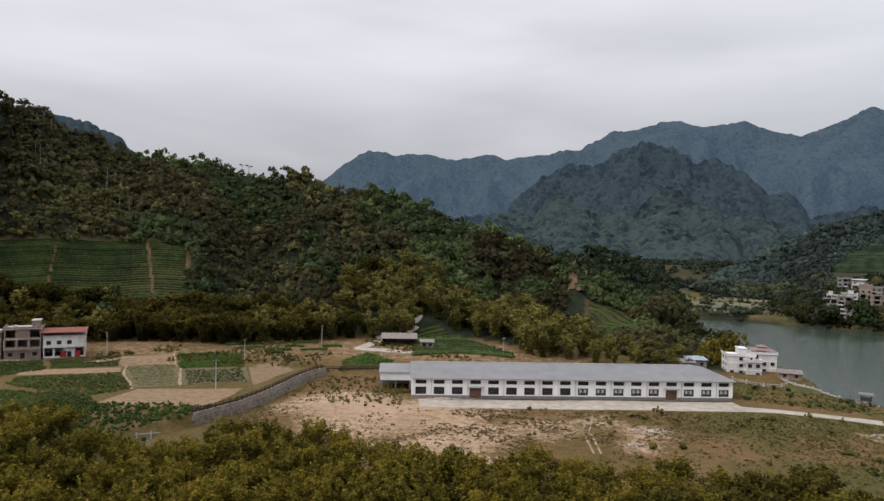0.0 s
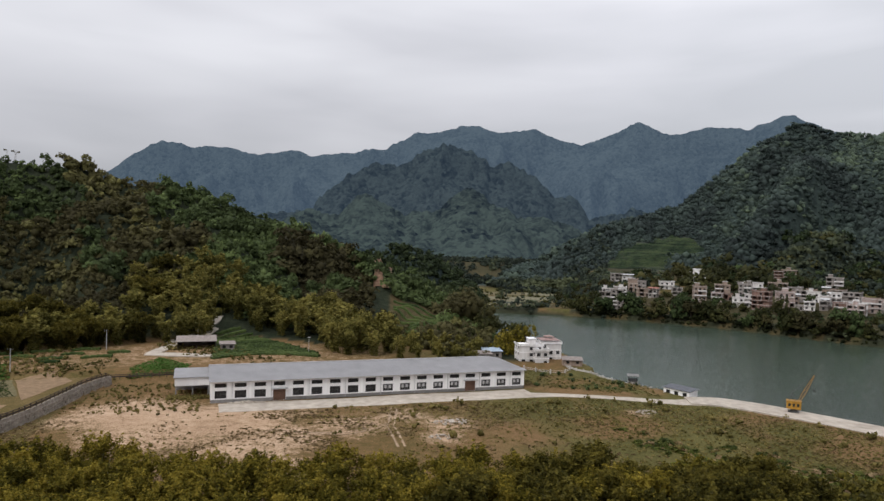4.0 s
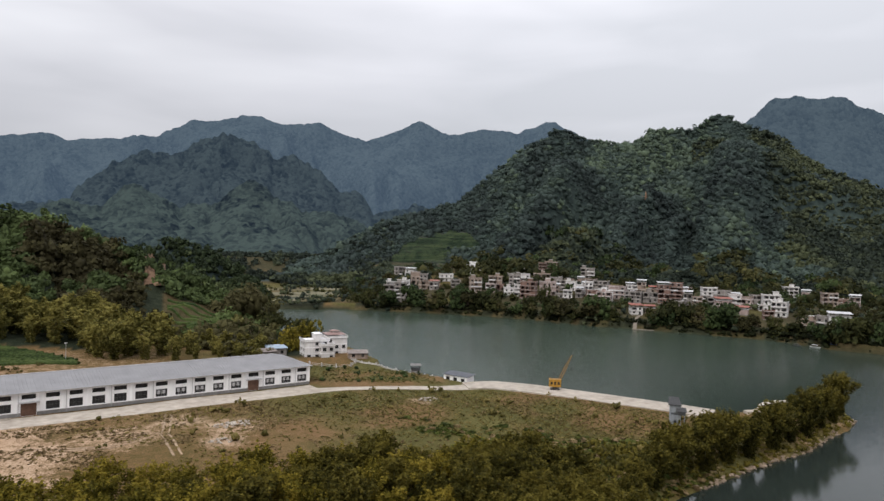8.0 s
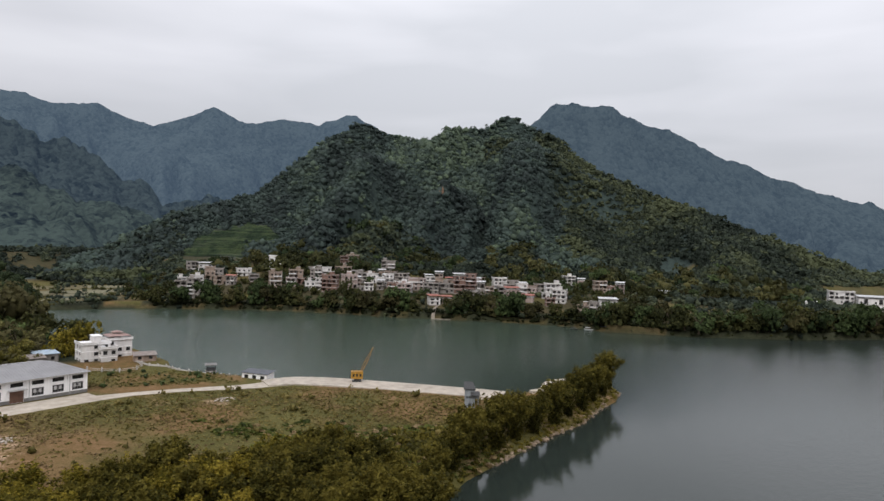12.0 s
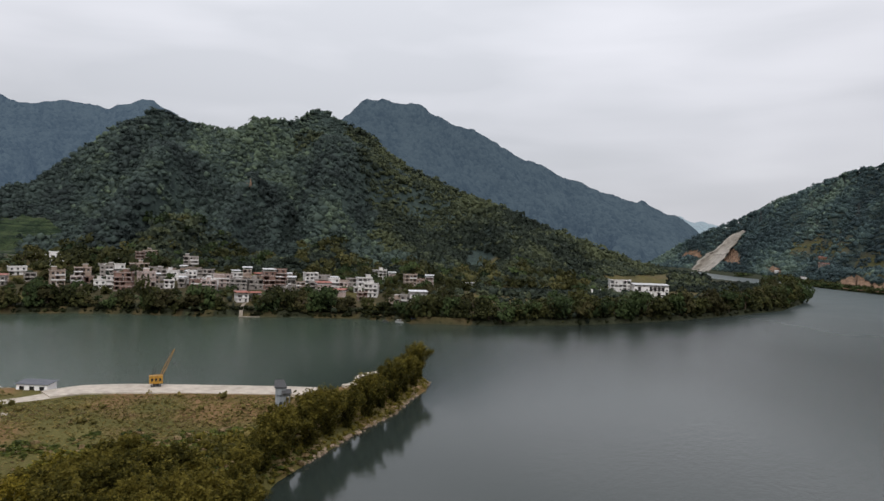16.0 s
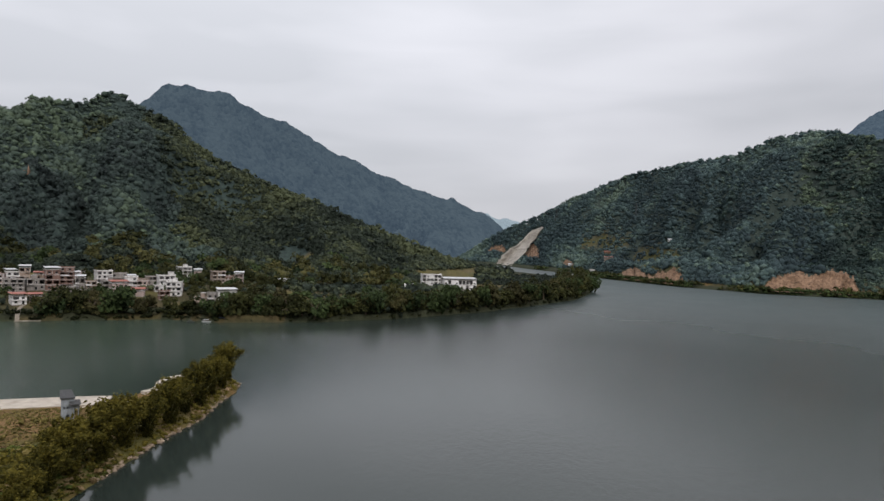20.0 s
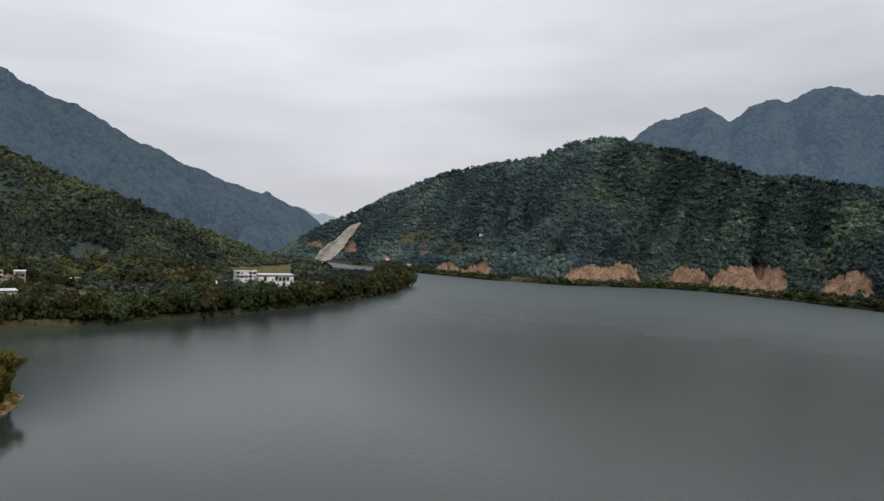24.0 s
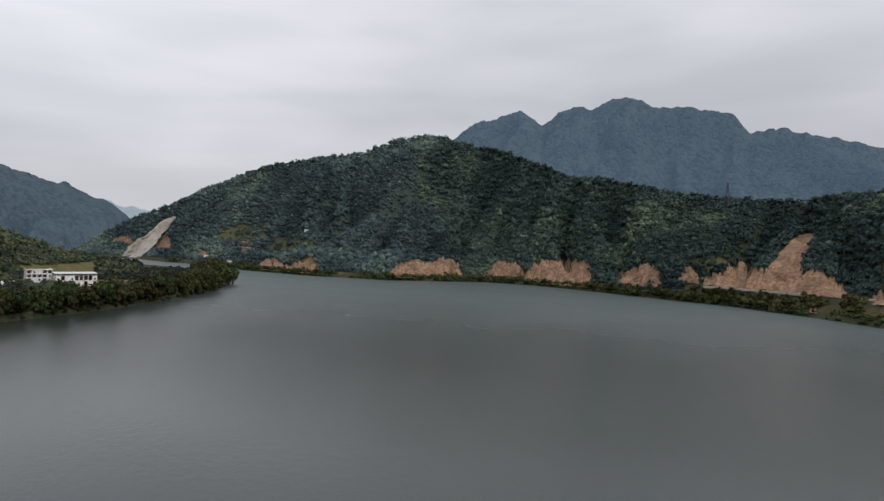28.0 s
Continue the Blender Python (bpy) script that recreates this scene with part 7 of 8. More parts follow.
# x, y, width, height, walls, roof
VILLAGE_WEST = [(347, 584, 11.6, 10.3, "raw", "flat"), (347, 564, 9.1, 8.2, "white", "sheet"), (317, 537, 20.7, 8.6, "white", "flat"), (288, 492, 18.7, 14.8, "raw", "flat"), (340, 537, 15.8, 10.5, "tan", "flat"),
                (364, 528, 12.4, 6.2, "white", "flat"), (396, 526, 9.8, 7.3, "white", "flat"), (419, 576, 7.3, 4.3, "whitebox", "flat"), (432, 575, 7.7, 6.9, "whitebox", "flat"), (346, 458, 9.5, 14.3, "tan", "flat"),
                (307, 483, 4.7, 4.3, "whitebox", "flat"), (382, 476, 11.8, 10.1, "tan", "flat"), (405, 470, 18.8, 10.3, "raw", "flat")]
VILLAGE_MID = [(369, 436, 15.8, 9.5, "white", "flat"), (447, 511, 11.2, 6.0, "raw", "flat"), (468, 541, 12.8, 10.3, "raw", "flat"), (464, 504, 7.6, 11.3, "brick", "flat"), (484, 513, 12.1, 9.1, "tan", "flat"),
               (437, 467, 26.4, 7.4, "tan", "flat"), (374, 422, 12.4, 13.2, "brick", "flat"), (392, 419, 11.1, 11.1, "pink", "flat"), (421, 427, 18.2, 8.3, "raw", "flat"), (395, 403, 14.0, 5.8, "raw", "flat"),
               (467, 446, 12.5, 12.5, "raw", "flat"), (417, 401, 13.6, 10.1, "white", "flat"), (436, 400, 11.4, 8.5, "raw", "flat")]
VILLAGE_EAST = [(398, 362, 10.4, 8.9, "pink", "flat"), (422, 370, 12.8, 9.1, "pink", "flat"), (407, 369, 9.0, 7.9, "white", "flat"), (450, 375, 15.7, 8.9, "white", "sheet"), (418, 351, 12.5, 8.3, "raw", "flat"),
                (389, 324, 8.0, 5.2, "white", "red"), (430, 345, 10.9, 7.2, "raw", "flat"), (436, 337, 8.9, 14.0, "brick", "sheet"), (446, 333, 9.0, 14.5, "brick", "flat"), (434, 322, 10.7, 4.1, "raw", "flat"),
                (449, 320, 13.4, 8.0, "raw", "sheet"), (464, 317, 10.3, 11.3, "white", "flat"), (476, 312, 10.1, 9.2, "raw", "flat")]
VILLAGE_POINT = [(448, 294, 10.6, 6.7, "pink", "red"), (465, 291, 16.4, 9.0, "white", "flat"), (444, 279, 12.8, 3.6, "pink", "red"), (481, 277, 11.5, 9.8, "white", "flat"), (456, 256, 9.9, 9.6, "white", "flat"),
                 (591, 323, 11.7, 11.9, "white", "flat"), (596, 306, 16.9, 10.4, "pink", "sheet"), (531, 260, 10.1, 12.1, "tan", "flat"), (558, 258, 15.0, 10.5, "brick", "sheet"), (432, 223, 8.2, 5.5, "tan", "flat"),
                 (438, 217, 7.1, 7.3, "raw", "flat"), (438, 208, 11.8, 8.6, "white", "sheet"), (615, 239, 21.4, 3.6, "whitebox", "sheet"), (661, 124, 8.0, 4.5, "whitebox", "flat")]
turns = random.Random(12)
for rows_ in (VILLAGE_WEST, VILLAGE_MID, VILLAGE_EAST, VILLAGE_POINT):
    for x, y, w, h, style, roof in rows_:
        if w < 13 or style == "whitebox":
            house(x, y, w, h, style, roof)
            continue
        # a long front is two houses wall to wall
        b, cut = math.atan2(-x, y), turns.uniform(0.42, 0.58)
        other = turns.choice(("white", "pink", "tan", "raw", "white"))
        low = max(3.2, h - turns.choice((2.6, 3.2, 0.8)))
        first = turns.random() < 0.5
        for mid, part_w, tall, walls in ((cut / 2, cut * w, h if first else low, style), (cut / 2 + 0.5, (1 - cut) * w, low if first else h, other)):
            q = (mid - 0.5) * w
            house(x + q * math.cos(b), y + q * math.sin(b), part_w - 0.4, tall, walls, roof if tall == h else "flat", b + turns.uniform(-0.12, 0.12))
house(700, 108, 20, 14, "frame", "flat", radians(-72), 14, 4, ground=6.0, label="pale unfinished four-storey concrete frame building", group="river point works", name="apartment_block")
house(694, 78, 33, 10, "white", "sheet", radians(-74), 18, 2, "long white works building under a pale roof sheet", "river point works", "works_building", 6.0)
house(672, 84, 14, 6, "white", "flat", radians(-74), 8, 2, "white annex below the works building", "river point works", "works_annex", 4.5)
VILLAGE_INFILL = [(330, 512, 9, 6.4, "tan", "flat"), (303, 512, 9, 6.2, "raw", "flat"), (355, 500, 8, 6.0, "raw", "flat"), (366, 462, 8, 6.4, "pink", "flat"), (418, 494, 10, 6.4, "raw", "flat"), (395, 446, 9, 7.0, "raw", "flat"),
                  (448, 424, 9, 6.4, "tan", "flat"), (407, 384, 8, 6.2, "brick", "flat"), (437, 384, 9, 6.2, "tan", "flat"), (466, 350, 10, 6.4, "raw", "sheet"), (454, 306, 9, 6.0, "raw", "flat"), (481, 296, 8, 6.0, "tan", "flat"),
                  (500, 300, 9, 6.2, "raw", "flat"), (470, 262, 8, 5.8, "pink", "flat")]
for x, y, w, h, style, roof in VILLAGE_INFILL:
    house(x, y, w, h, style, roof)
house(1333, -137, 17, 6, "tan", "red", None, 10, 2, "lone brown house with a red roof on the far river slope", "far farm")
# small houses and sheds in the gaps
taken = [(q[0], q[1], q[2]) for rows_ in (VILLAGE_WEST, VILLAGE_MID, VILLAGE_EAST, VILLAGE_POINT, VILLAGE_INFILL) for q in rows_]
small = np.random.default_rng(33)
VILLAGE_SMALL = []
for k in range(3000):
    ox, oy, ow = taken[int(small.integers(0, len(taken)))]
    if math.hypot(ox, oy) > 640 or len(VILLAGE_SMALL) >= 26:
        continue
    a, d = small.uniform(0, 6.28), ow / 2 + small.uniform(5, 9)
    x, y, w = ox + d * math.cos(a), oy + d * math.sin(a), small.uniform(5.0, 7.5)
    if all(math.hypot(x - hx, y - hy) > (w + hw) / 2 + 2.2 for hx, hy, hw in taken) and river_depth(np.array([x]), np.array([y]))[0] < -26:
        taken.append((x, y, w))
        VILLAGE_SMALL.append((x, y, w, small.uniform(3.4, 6.6), ("raw", "tan", "white", "pink", "tan", "brick")[int(small.integers(0, 6))], ("flat", "flat", "flat", "sheet", "red")[int(small.integers(0, 5))]))
for x, y, w, h, style, roof in VILLAGE_SMALL:
    house(x, y, w, h, style, roof, d=6.5)
# trees between the village houses
homes = [(q[0], q[1], q[2]) for rows_ in (VILLAGE_WEST, VILLAGE_MID, VILLAGE_EAST, VILLAGE_POINT, VILLAGE_INFILL, VILLAGE_SMALL) for q in rows_]
spots = []
for k in range(4000):
    r, b = pg.uniform(480, 720), radians(pg.uniform(-73, -26))
    x, y = -r * math.sin(b), r * math.cos(b)
    if all(math.hypot(x - hx, y - hy) > hw * 0.5 + 5.5 for hx, hy, hw in homes) and min(math.hypot(x - hx, y - hy) for hx, hy, hw in homes) < 55:
        spots.append((x, y))
for x, y in spaced(spots, 7.5)[:280]:
    if river_depth(np.array([x]), np.array([y]))[0] > -10:
        continue
    s = pg.uniform(2.4, 5.6)
    plant("village_tree", shore_kinds[pg.integers(0, 9)], ("crown", "trunk"), x, y, height(x, y) - 0.3, pg.uniform(0, 6.28), (s, s, s * pg.uniform(0.85, 1.3)), "leafy dark-green tree between the village houses", "tree", "village trees")
# farmhouses by the fields
house(-173, 257, 13.5, 11.0, "raw", "flat", radians(24), 10, 4, "grey unplastered farmhouse of four storeys", "farmhouses", "farmhouse")
house(-159.5, 261, 12.0, 11.2, "tan", "flat", radians(24), 10, 3, "bare-brick farmhouse with open loggias beside the white one", "farmhouses", "farmhouse")
white_farm = house(-146.0, 265, 14.0, 8.2, "white", "red", radians(24), 9, 2, "white two-storey farmhouse under a red roof sheet", "farmhouses", "farmhouse")
for sx in (-1.2, 3.6):
    part("door", a_box(sx, sx + 2.0, -4.58, -4.5, 0.05, 2.5), M_REDPAINT, white_farm, "red double door")
# the white house by the river and its sheds
villa_turn = radians(-8)
house(122.0, 277, 10.5, 8.0, "villa", "flat", villa_turn, 9, 3, "white three-storey riverside house with flat roof terraces", "riverside houses", "riverside_house", 2.6)
villa = house(133.2, 281, 9.5, 8.3, "villa", "flat", villa_turn, 9, 3, "white riverside house with a faded red roof canopy", "riverside houses", "riverside_house", 2.6)
for half, z0, z1, top in ((4.4, 9.6, 10.4, 1.9), (2.0, 10.9, 11.6, 0.4)):
    bm = bmesh.new()
    low = [bm.verts.new((sx * half, sy * half * 0.9, z0)) for sx, sy in ((-1, -1), (1, -1), (1, 1), (-1, 1))]
    mid = [bm.verts.new((sx * half, sy * half * 0.9, z0 + 0.22)) for sx, sy in ((-1, -1), (1, -1), (1, 1), (-1, 1))]
    high = [bm.verts.new((sx * top, sy * top * 0.9, z1)) for sx, sy in ((-1, -1), (1, -1), (1, 1), (-1, 1))]
    for i in range(4):
        k = (i + 1) % 4
        bm.faces.new((low[i], low[k], mid[k], mid[i]))
        bm.faces.new((mid[i], mid[k], high[k], high[i]))
    bm.faces.new(high)
    bm.faces.new(low[::-1])
    part("canopy_roof", bm, M_ROOFPINK, villa, "faded red hipped canopy roof")
for sx in (-3.6, 3.4):
    for sy in (-3.4, 3.2):
        part("canopy_post", a_box(sx, sx + 0.2, sy, sy + 0.2, 8.5, 9.62), M_WHITE, villa)
part("roof_room", a_box(-1.4, 1.4, -1.2, 1.2, 8.5, 10.95), M_TILEWHITE, villa)
bay = house(125.0, 270.8, 6.0, 6.4, "villa", "flat", villa_turn, 4.5, 2, "low white front wing of the riverside house", "riverside houses", "riverside_house", 2.6)
yard_wall = thing("yard_fence", (0, 0, 0), 0, "pale concrete post and rail fence round the riverside yard", "fence")
yard_post = box_mesh("post", M_BAND, -0.2, 0.2, -0.2, 0.2, -0.4, 1.7)
for a, b in zip([(113, 261), (116.0, 255.7), (120.1, 250.5), (126.4, 250.0), (131.5, 256)], [(116.0, 255.7), (120.1, 250.5), (126.4, 250.0), (131.5, 256), (131.3, 262)]):
    share("post", yard_post, yard_wall, (*a, height(*a)))
    for dz in (0.5, 1.1):
        bm = bmesh.new()
        beam(bm, (*a, height(*a) + dz), (*b, height(*b) + dz), 0.1, 0.12)
        part("rail", bm, M_BAND, yard_wall)


def shed(x, y, w, d, tall, turn, wall_mat, roof_mat, label, name="shed", fall=0.7, ground=None, open_front=False, group=""):
    sh = thing(name, (x, y, height(x, y) if ground is None else ground), turn, label, "shed", group)
    if not open_front:
        bm = bmesh.new()
        n = max(1, round(w / 3.5))
        pierced(bm, w, tall, [((i + 0.5) * w / n - 0.65, (i + 0.5) * w / n + 0.65, 0.9, min(2.2, tall - 0.3)) for i in range(n)], Matrix.Translation((-w / 2, -d / 2, 0)), 0.2)
        part("front_wall", bm, wall_mat, sh)
        for i in range(n):
            share("window", PANE, sh, ((i + 0.5) * w / n - 0.65 - w / 2, -d / 2 + 0.1, 0.9), 0, (1.3, 1, min(2.2, tall - 0.3) - 0.9))
    else:
        for i in range(max(2, round(w / 4)) + 1):
            part("post", a_box(-w / 2 + i * (w - 0.25) / max(2, round(w / 4)), -w / 2 + 0.25 + i * (w - 0.25) / max(2, round(w / 4)), -d / 2, -d / 2 + 0.25, -0.3, tall), M_DARKWOOD, sh)
    for sx in (-w / 2, w / 2 - 0.2):
        part("side_wall", a_box(sx, sx + 0.2, -d / 2 + 0.26, d / 2, -0.6, tall), wall_mat, sh)
    part("back_wall", a_box(-w / 2 + 0.2, w / 2 - 0.2, d / 2 - 0.2, d / 2, -0.6, tall), wall_mat, sh)
    part("roof", roof_sheet([(-w / 2 - 0.5, -d / 2 - 0.6, tall + 0.15), (w / 2 + 0.5, -d / 2 - 0.6, tall + 0.15), (w / 2 + 0.5, d / 2 + 0.5, tall + 0.15 + fall), (-w / 2 - 0.5, d / 2 + 0.5, tall + 0.15 + fall)], 0.12), roof_mat, sh)
    return sh


shed(135.5, 262, 8.0, 5, 2.4, radians(-20), M_TAN, M_RUST, "low brick shed with a patched sheet roof by the river house", "riverside_shed", group="riverside sheds")
shed(107.0, 284, 8.0, 6, 3.2, radians(-4), M_RAW, M_BLUESHEET, "grey shed with a blue-grey sheet roof", "riverside_shed", group="riverside sheds")
shed(100.0, 279, 9.0, 5, 2.8, radians(-4), M_RAW, M_RUST, "low grey shed with a worn roof", "riverside_shed", group="riverside sheds")
shed(-18, 303, 15, 8, 3.0, radians(4), M_DARKWOOD, M_RUST, "open farm shed with a dull grey roof and dark inside", "farm_shed", 1.3, open_front=True)
shed(-5.5, 297, 5.5, 5, 2.6, radians(4), M_RAW, M_RUST, "small lean-to beside the farm shed", "farm_shed", 0.5)
yard = ribbon("farm_yard", [(-36, 290), (-28, 288), (-20, 286.5), (-9, 284)], [4, 6.5, 6, 4], M_CONCRETE, 0.3, 1.2)
track = ribbon("farm_track", [(-34, 290), (-31.5, 297), (-29, 305), (-21.3, 315.3), (-15.9, 326), (-11, 331)], [5, 5, 4.5, 4.2, 4, 3], M_CONCRETE, 0.35, 1.0)
tagged(track, "pale dusty farm track climbing past the shed", "track", kind="structure")
tagged(yard, "pale concrete yard round the farm shed", "paving", kind="structure")
track = ribbon("hill_track", [(-30, 313), (-22, 325), (-12, 338), (-10, 345)], [4.5, 4, 4, 3], M_CONCRETE, 0.5, 1.2)
tagged(track, "pale track from the farm shed into the woods", "road", kind="structure")
house_lane = ribbon("field_lane", [(-178, 250), (-150, 252), (-130, 258), (-118, 262)], [2, 2, 1.6, 1.4], M_RUT, 0.3, 1.0)
tagged(house_lane, "pale lane before the farmhouses", "road", kind="structure")

# ---- river wall, hut and boathouse ----
river_wall = thing("river_wall", (0, 0, 0), 0, "low pale concrete parapet wall with posts along the river", "wall")
rw = [(131.5, 262), (134, 255), (137.6, 249), (139, 242), (142.5, 234), (147, 226), (149.5, 219)]
rpost = box_mesh("post", M_BAND, -0.2, 0.2, -0.2, 0.2, -1.2, 1.15)
for a, b in zip(rw, rw[1:]):
    za, zb = height(*a), height(*b)
    bm = bmesh.new()
    beam(bm, (a[0], a[1], za + 0.3), (b[0], b[1], zb + 0.3), 0.2, 0.7)
    part("panel", bm, M_BAND, river_wall)
    n = max(1, round(math.dist(a, b) / 4))
    for i in range(n):
        f = i / n
        x, y = a[0] + (b[0] - a[0]) * f, a[1] + (b[1] - a[1]) * f
        share("post", rpost, river_wall, (x, y, za + (zb - za) * f))
hut = thing("pump_hut", (149.5, 237.0, 1.2), radians(-30), "small dark river hut on a white base", "hut")
part("base", a_box(-2.0, 2.0, -1.6, 1.6, -2.5, 0.6), M_RAW, hut)
for sx in (-1.7, 1.5):
    for sy in (-1.4, 1.2):
        part("post", a_box(sx, sx + 0.22, sy, sy + 0.22, 0.6, 3.0), M_STEELDARK, hut)
part("half_wall", a_box(-1.68, 1.7, -1.2, 1.2, 0.6, 1.7), M_STEELDARK, hut)
bm = roof_sheet([(-2.3, -2.0, 3.0), (2.3, -2.0, 3.0), (2.3, 2.0, 3.2), (-2.3, 2.0, 3.2)], 0.18)
part("roof", bm, M_PLINTH, hut)
boat_turn = radians(-70)
bh = thing("boathouse", (151.2, 208.8, 2.3), boat_turn, "low white boathouse with a grey roof and dark doorways", "boathouse")
bm = bmesh.new()
pierced(bm, 10.6, 2.7, [(1.0 + k * 3.4, 2.7 + k * 3.4, 0.4, 1.9) for k in range(3)], Matrix.Translation((-5.3, -2.4, 0)), 0.2)
part("front_wall", bm, M_WHITE, bh)
for k in range(3):
    share("doorway", PANE, bh, (-4.3 + k * 3.4, -2.25, 0.4), 0, (1.7, 1, 1.5))
part("side_wall", a_box(-5.3, -5.1, -2.2, 2.4, -1.5, 2.7), M_WHITE, bh)
part("side_wall", a_box(5.1, 5.3, -2.2, 2.4, -1.5, 2.7), M_WHITE, bh)
part("back_wall", a_box(-5.1, 5.1, 2.2, 2.4, -1.5, 2.7), M_WHITE, bh)
part("roof", roof_sheet([(-5.8, -2.9, 2.7), (5.8, -2.9, 2.7), (5.8, 3.0, 3.2), (-5.8, 3.0, 3.2)], 0.14), plain("dark_slate_sheet", (0.06, 0.065, 0.075), (0.11, 0.115, 0.13), 0.6, 0.7), bh)
part("footing", a_box(-5.35, 5.35, -2.45, 2.45, -3, 0.02), M_CONCRETE, bh)

# ---- quay crane ----
M_JIB = plain("rusty_yellow_paint", (0.20, 0.095, 0.03), (0.38, 0.20, 0.045), 1.5, 0.7, stain=0.3)
crane = thing("quay_crane", (172.0, 178.5, 3.3), radians(-42), "yellow quay crane with a lattice jib", "crane")
part("base_plate", a_box(-1.6, 1.6, -1.6, 1.6, 0, 0.25), M_STEELDARK, crane)
bm = bmesh.new()
rod(bm, (0, 0, 0.25), (0, 0, 1.1), 1.0, 0.9, 14)
part("slewing_column", bm, M_STEELDARK, crane)
cab = part("machine_house", a_box(-2.1, 2.1, -1.4, 1.4, 1.1, 3.5), M_YELLOW, crane, "boxy yellow machine house")
# Dark panes laid on the solid house stand in for its openings.
for sx in (-1.6, -0.35, 0.9):
    part("dark_pane", a_box(sx, sx + 0.7, -1.44, -1.4, 1.9, 2.9), M_GLASS, cab)
part("roof_rim", a_box(-2.2, 2.2, -1.5, 1.5, 3.5, 3.65), M_YELLOW, cab)
foot, tip = Vector((1.5, 0, 3.5)), Vector((5.6, 0, 12.4))
d = (tip - foot).normalized()
up = Vector((-d.z, 0, d.x))
jib = thing("jib", (0, 0, 0))
jib.parent = crane
corner = lambda f, a, b: foot.lerp(tip, f) + up * a * (0.38 * math.sin(math.pi * min(f + 0.15, 1)) * 0.8 + 0.12) + Vector((0, b * 0.5 * (1 - 0.6 * f), 0))
for a, b in ((-1, -1), (1, -1), (1, 1), (-1, 1)):
    bm = bmesh.new()
    for k in range(8):
        beam(bm, corner(k / 8, a, b), corner((k + 1) / 8, a, b), 0.10, 0.10)
    part("chord", bm, M_JIB, jib)
for b in (-1, 1):
    for k in range(8):
        bm = bmesh.new()
        s = 1 if k % 2 else -1
        beam(bm, corner(k / 8, s, b), corner((k + 1) / 8, -s, b), 0.06, 0.06)
        part("lacing", bm, M_JIB, jib)
bm = bmesh.new()
rod(bm, tip, tip - Vector((0, 0, 4.5)), 0.05, 0.05, 5)
part("hoist_rope", bm, M_STEELDARK, crane)
part("hook_block", a_box(tip.x - 0.28, tip.x + 0.28, -0.2, 0.2, tip.z - 5.3, tip.z - 4.5), M_STEELDARK, crane)
bm = bmesh.new()
beam(bm, (-1.2, 0, 3.6), (-0.6, 0, 6.2), 0.2, 0.2)
beam(bm, (0.6, 0, 3.6), (-0.6, 0, 6.2), 0.2, 0.2)
part("gantry", bm, M_STEELDARK, crane)
bm = bmesh.new()
rod(bm, (-0.6, 0, 6.2), tip, 0.05, 0.05, 5)
part("pendant", bm, M_STEELDARK, crane)

# ---- small watch tower on the meadow ----
tower = thing("watch_tower", (171.5, 127.0, 2.9), radians(-52), "weathered grey-blue concrete tower with slanting roofs", "tower")
M_TOWER = plain("weathered_blue_concrete", (0.15, 0.165, 0.18), (0.29, 0.315, 0.335), 0.9, 0.85, stain=0.3, streak=4)
bm = bmesh.new()
pierced(bm, 3.2, 6.6, [(0.5, 1.0, 3.4, 4.1), (1.3, 1.8, 3.4, 4.1), (1.2, 2.0, 0.05, 1.9)], Matrix.Translation((-1.6, -1.6, -0.2)), 0.2)
part("front_wall", bm, M_TOWER, tower)
part("side_wall", a_box(-1.6, -1.4, -1.4, 1.6, -0.4, 6.4), M_TOWER, tower)
part("side_wall", a_box(1.4, 1.6, -1.4, 1.6, -0.4, 6.4), M_TOWER, tower)
part("back_wall", a_box(-1.4, 1.4, 1.4, 1.6, -0.4, 6.4), M_TOWER, tower)
part("upper_roof", roof_sheet([(-2.0, -2.0, 6.3), (1.8, -2.0, 6.3), (0.9, 1.6, 7.9), (-1.9, 1.6, 7.9)], 0.25), M_STEELDARK, tower, "dark slanting roof slab")
part("lower_roof", roof_sheet([(0.2, -2.9, 4.6), (3.2, -2.9, 4.6), (3.0, -1.0, 5.5), (0.4, -1.0, 5.5)], 0.2), M_STEELDARK, tower)
part("porch_box", a_box(1.6, 2.9, -1.5, 0.6, 3.2, 4.7), M_TOWER, tower)
part("porch_leg", a_box(2.5, 2.75, -1.4, -1.15, -0.4, 3.2), M_TOWER, tower)

# ---- poles ----
def pole(x, y, tall, arms, label, name="utility_pole", r=0.16):
    p = thing(name, (x, y, height(x, y)), radians(20), label, "pole", "utility poles")
    bm = bmesh.new()
    rod(bm, (0, 0, -0.5), (0, 0, tall), r, r * 0.65, 8)
    part("shaft", bm, M_TRIM, p)
    for k in range(arms):
        part("crossarm", a_box(-0.9, 0.9, -0.06, 0.06, tall - 0.5 - 0.8 * k, tall - 0.38 - 0.8 * k), M_STEELDARK, p)
        for sx in (-0.75, 0, 0.75):
            part("insulator", a_box(sx - 0.06, sx + 0.06, -0.06, 0.06, tall - 0.38 - 0.8 * k, tall - 0.15 - 0.8 * k), M_WHITE, p)
    return p


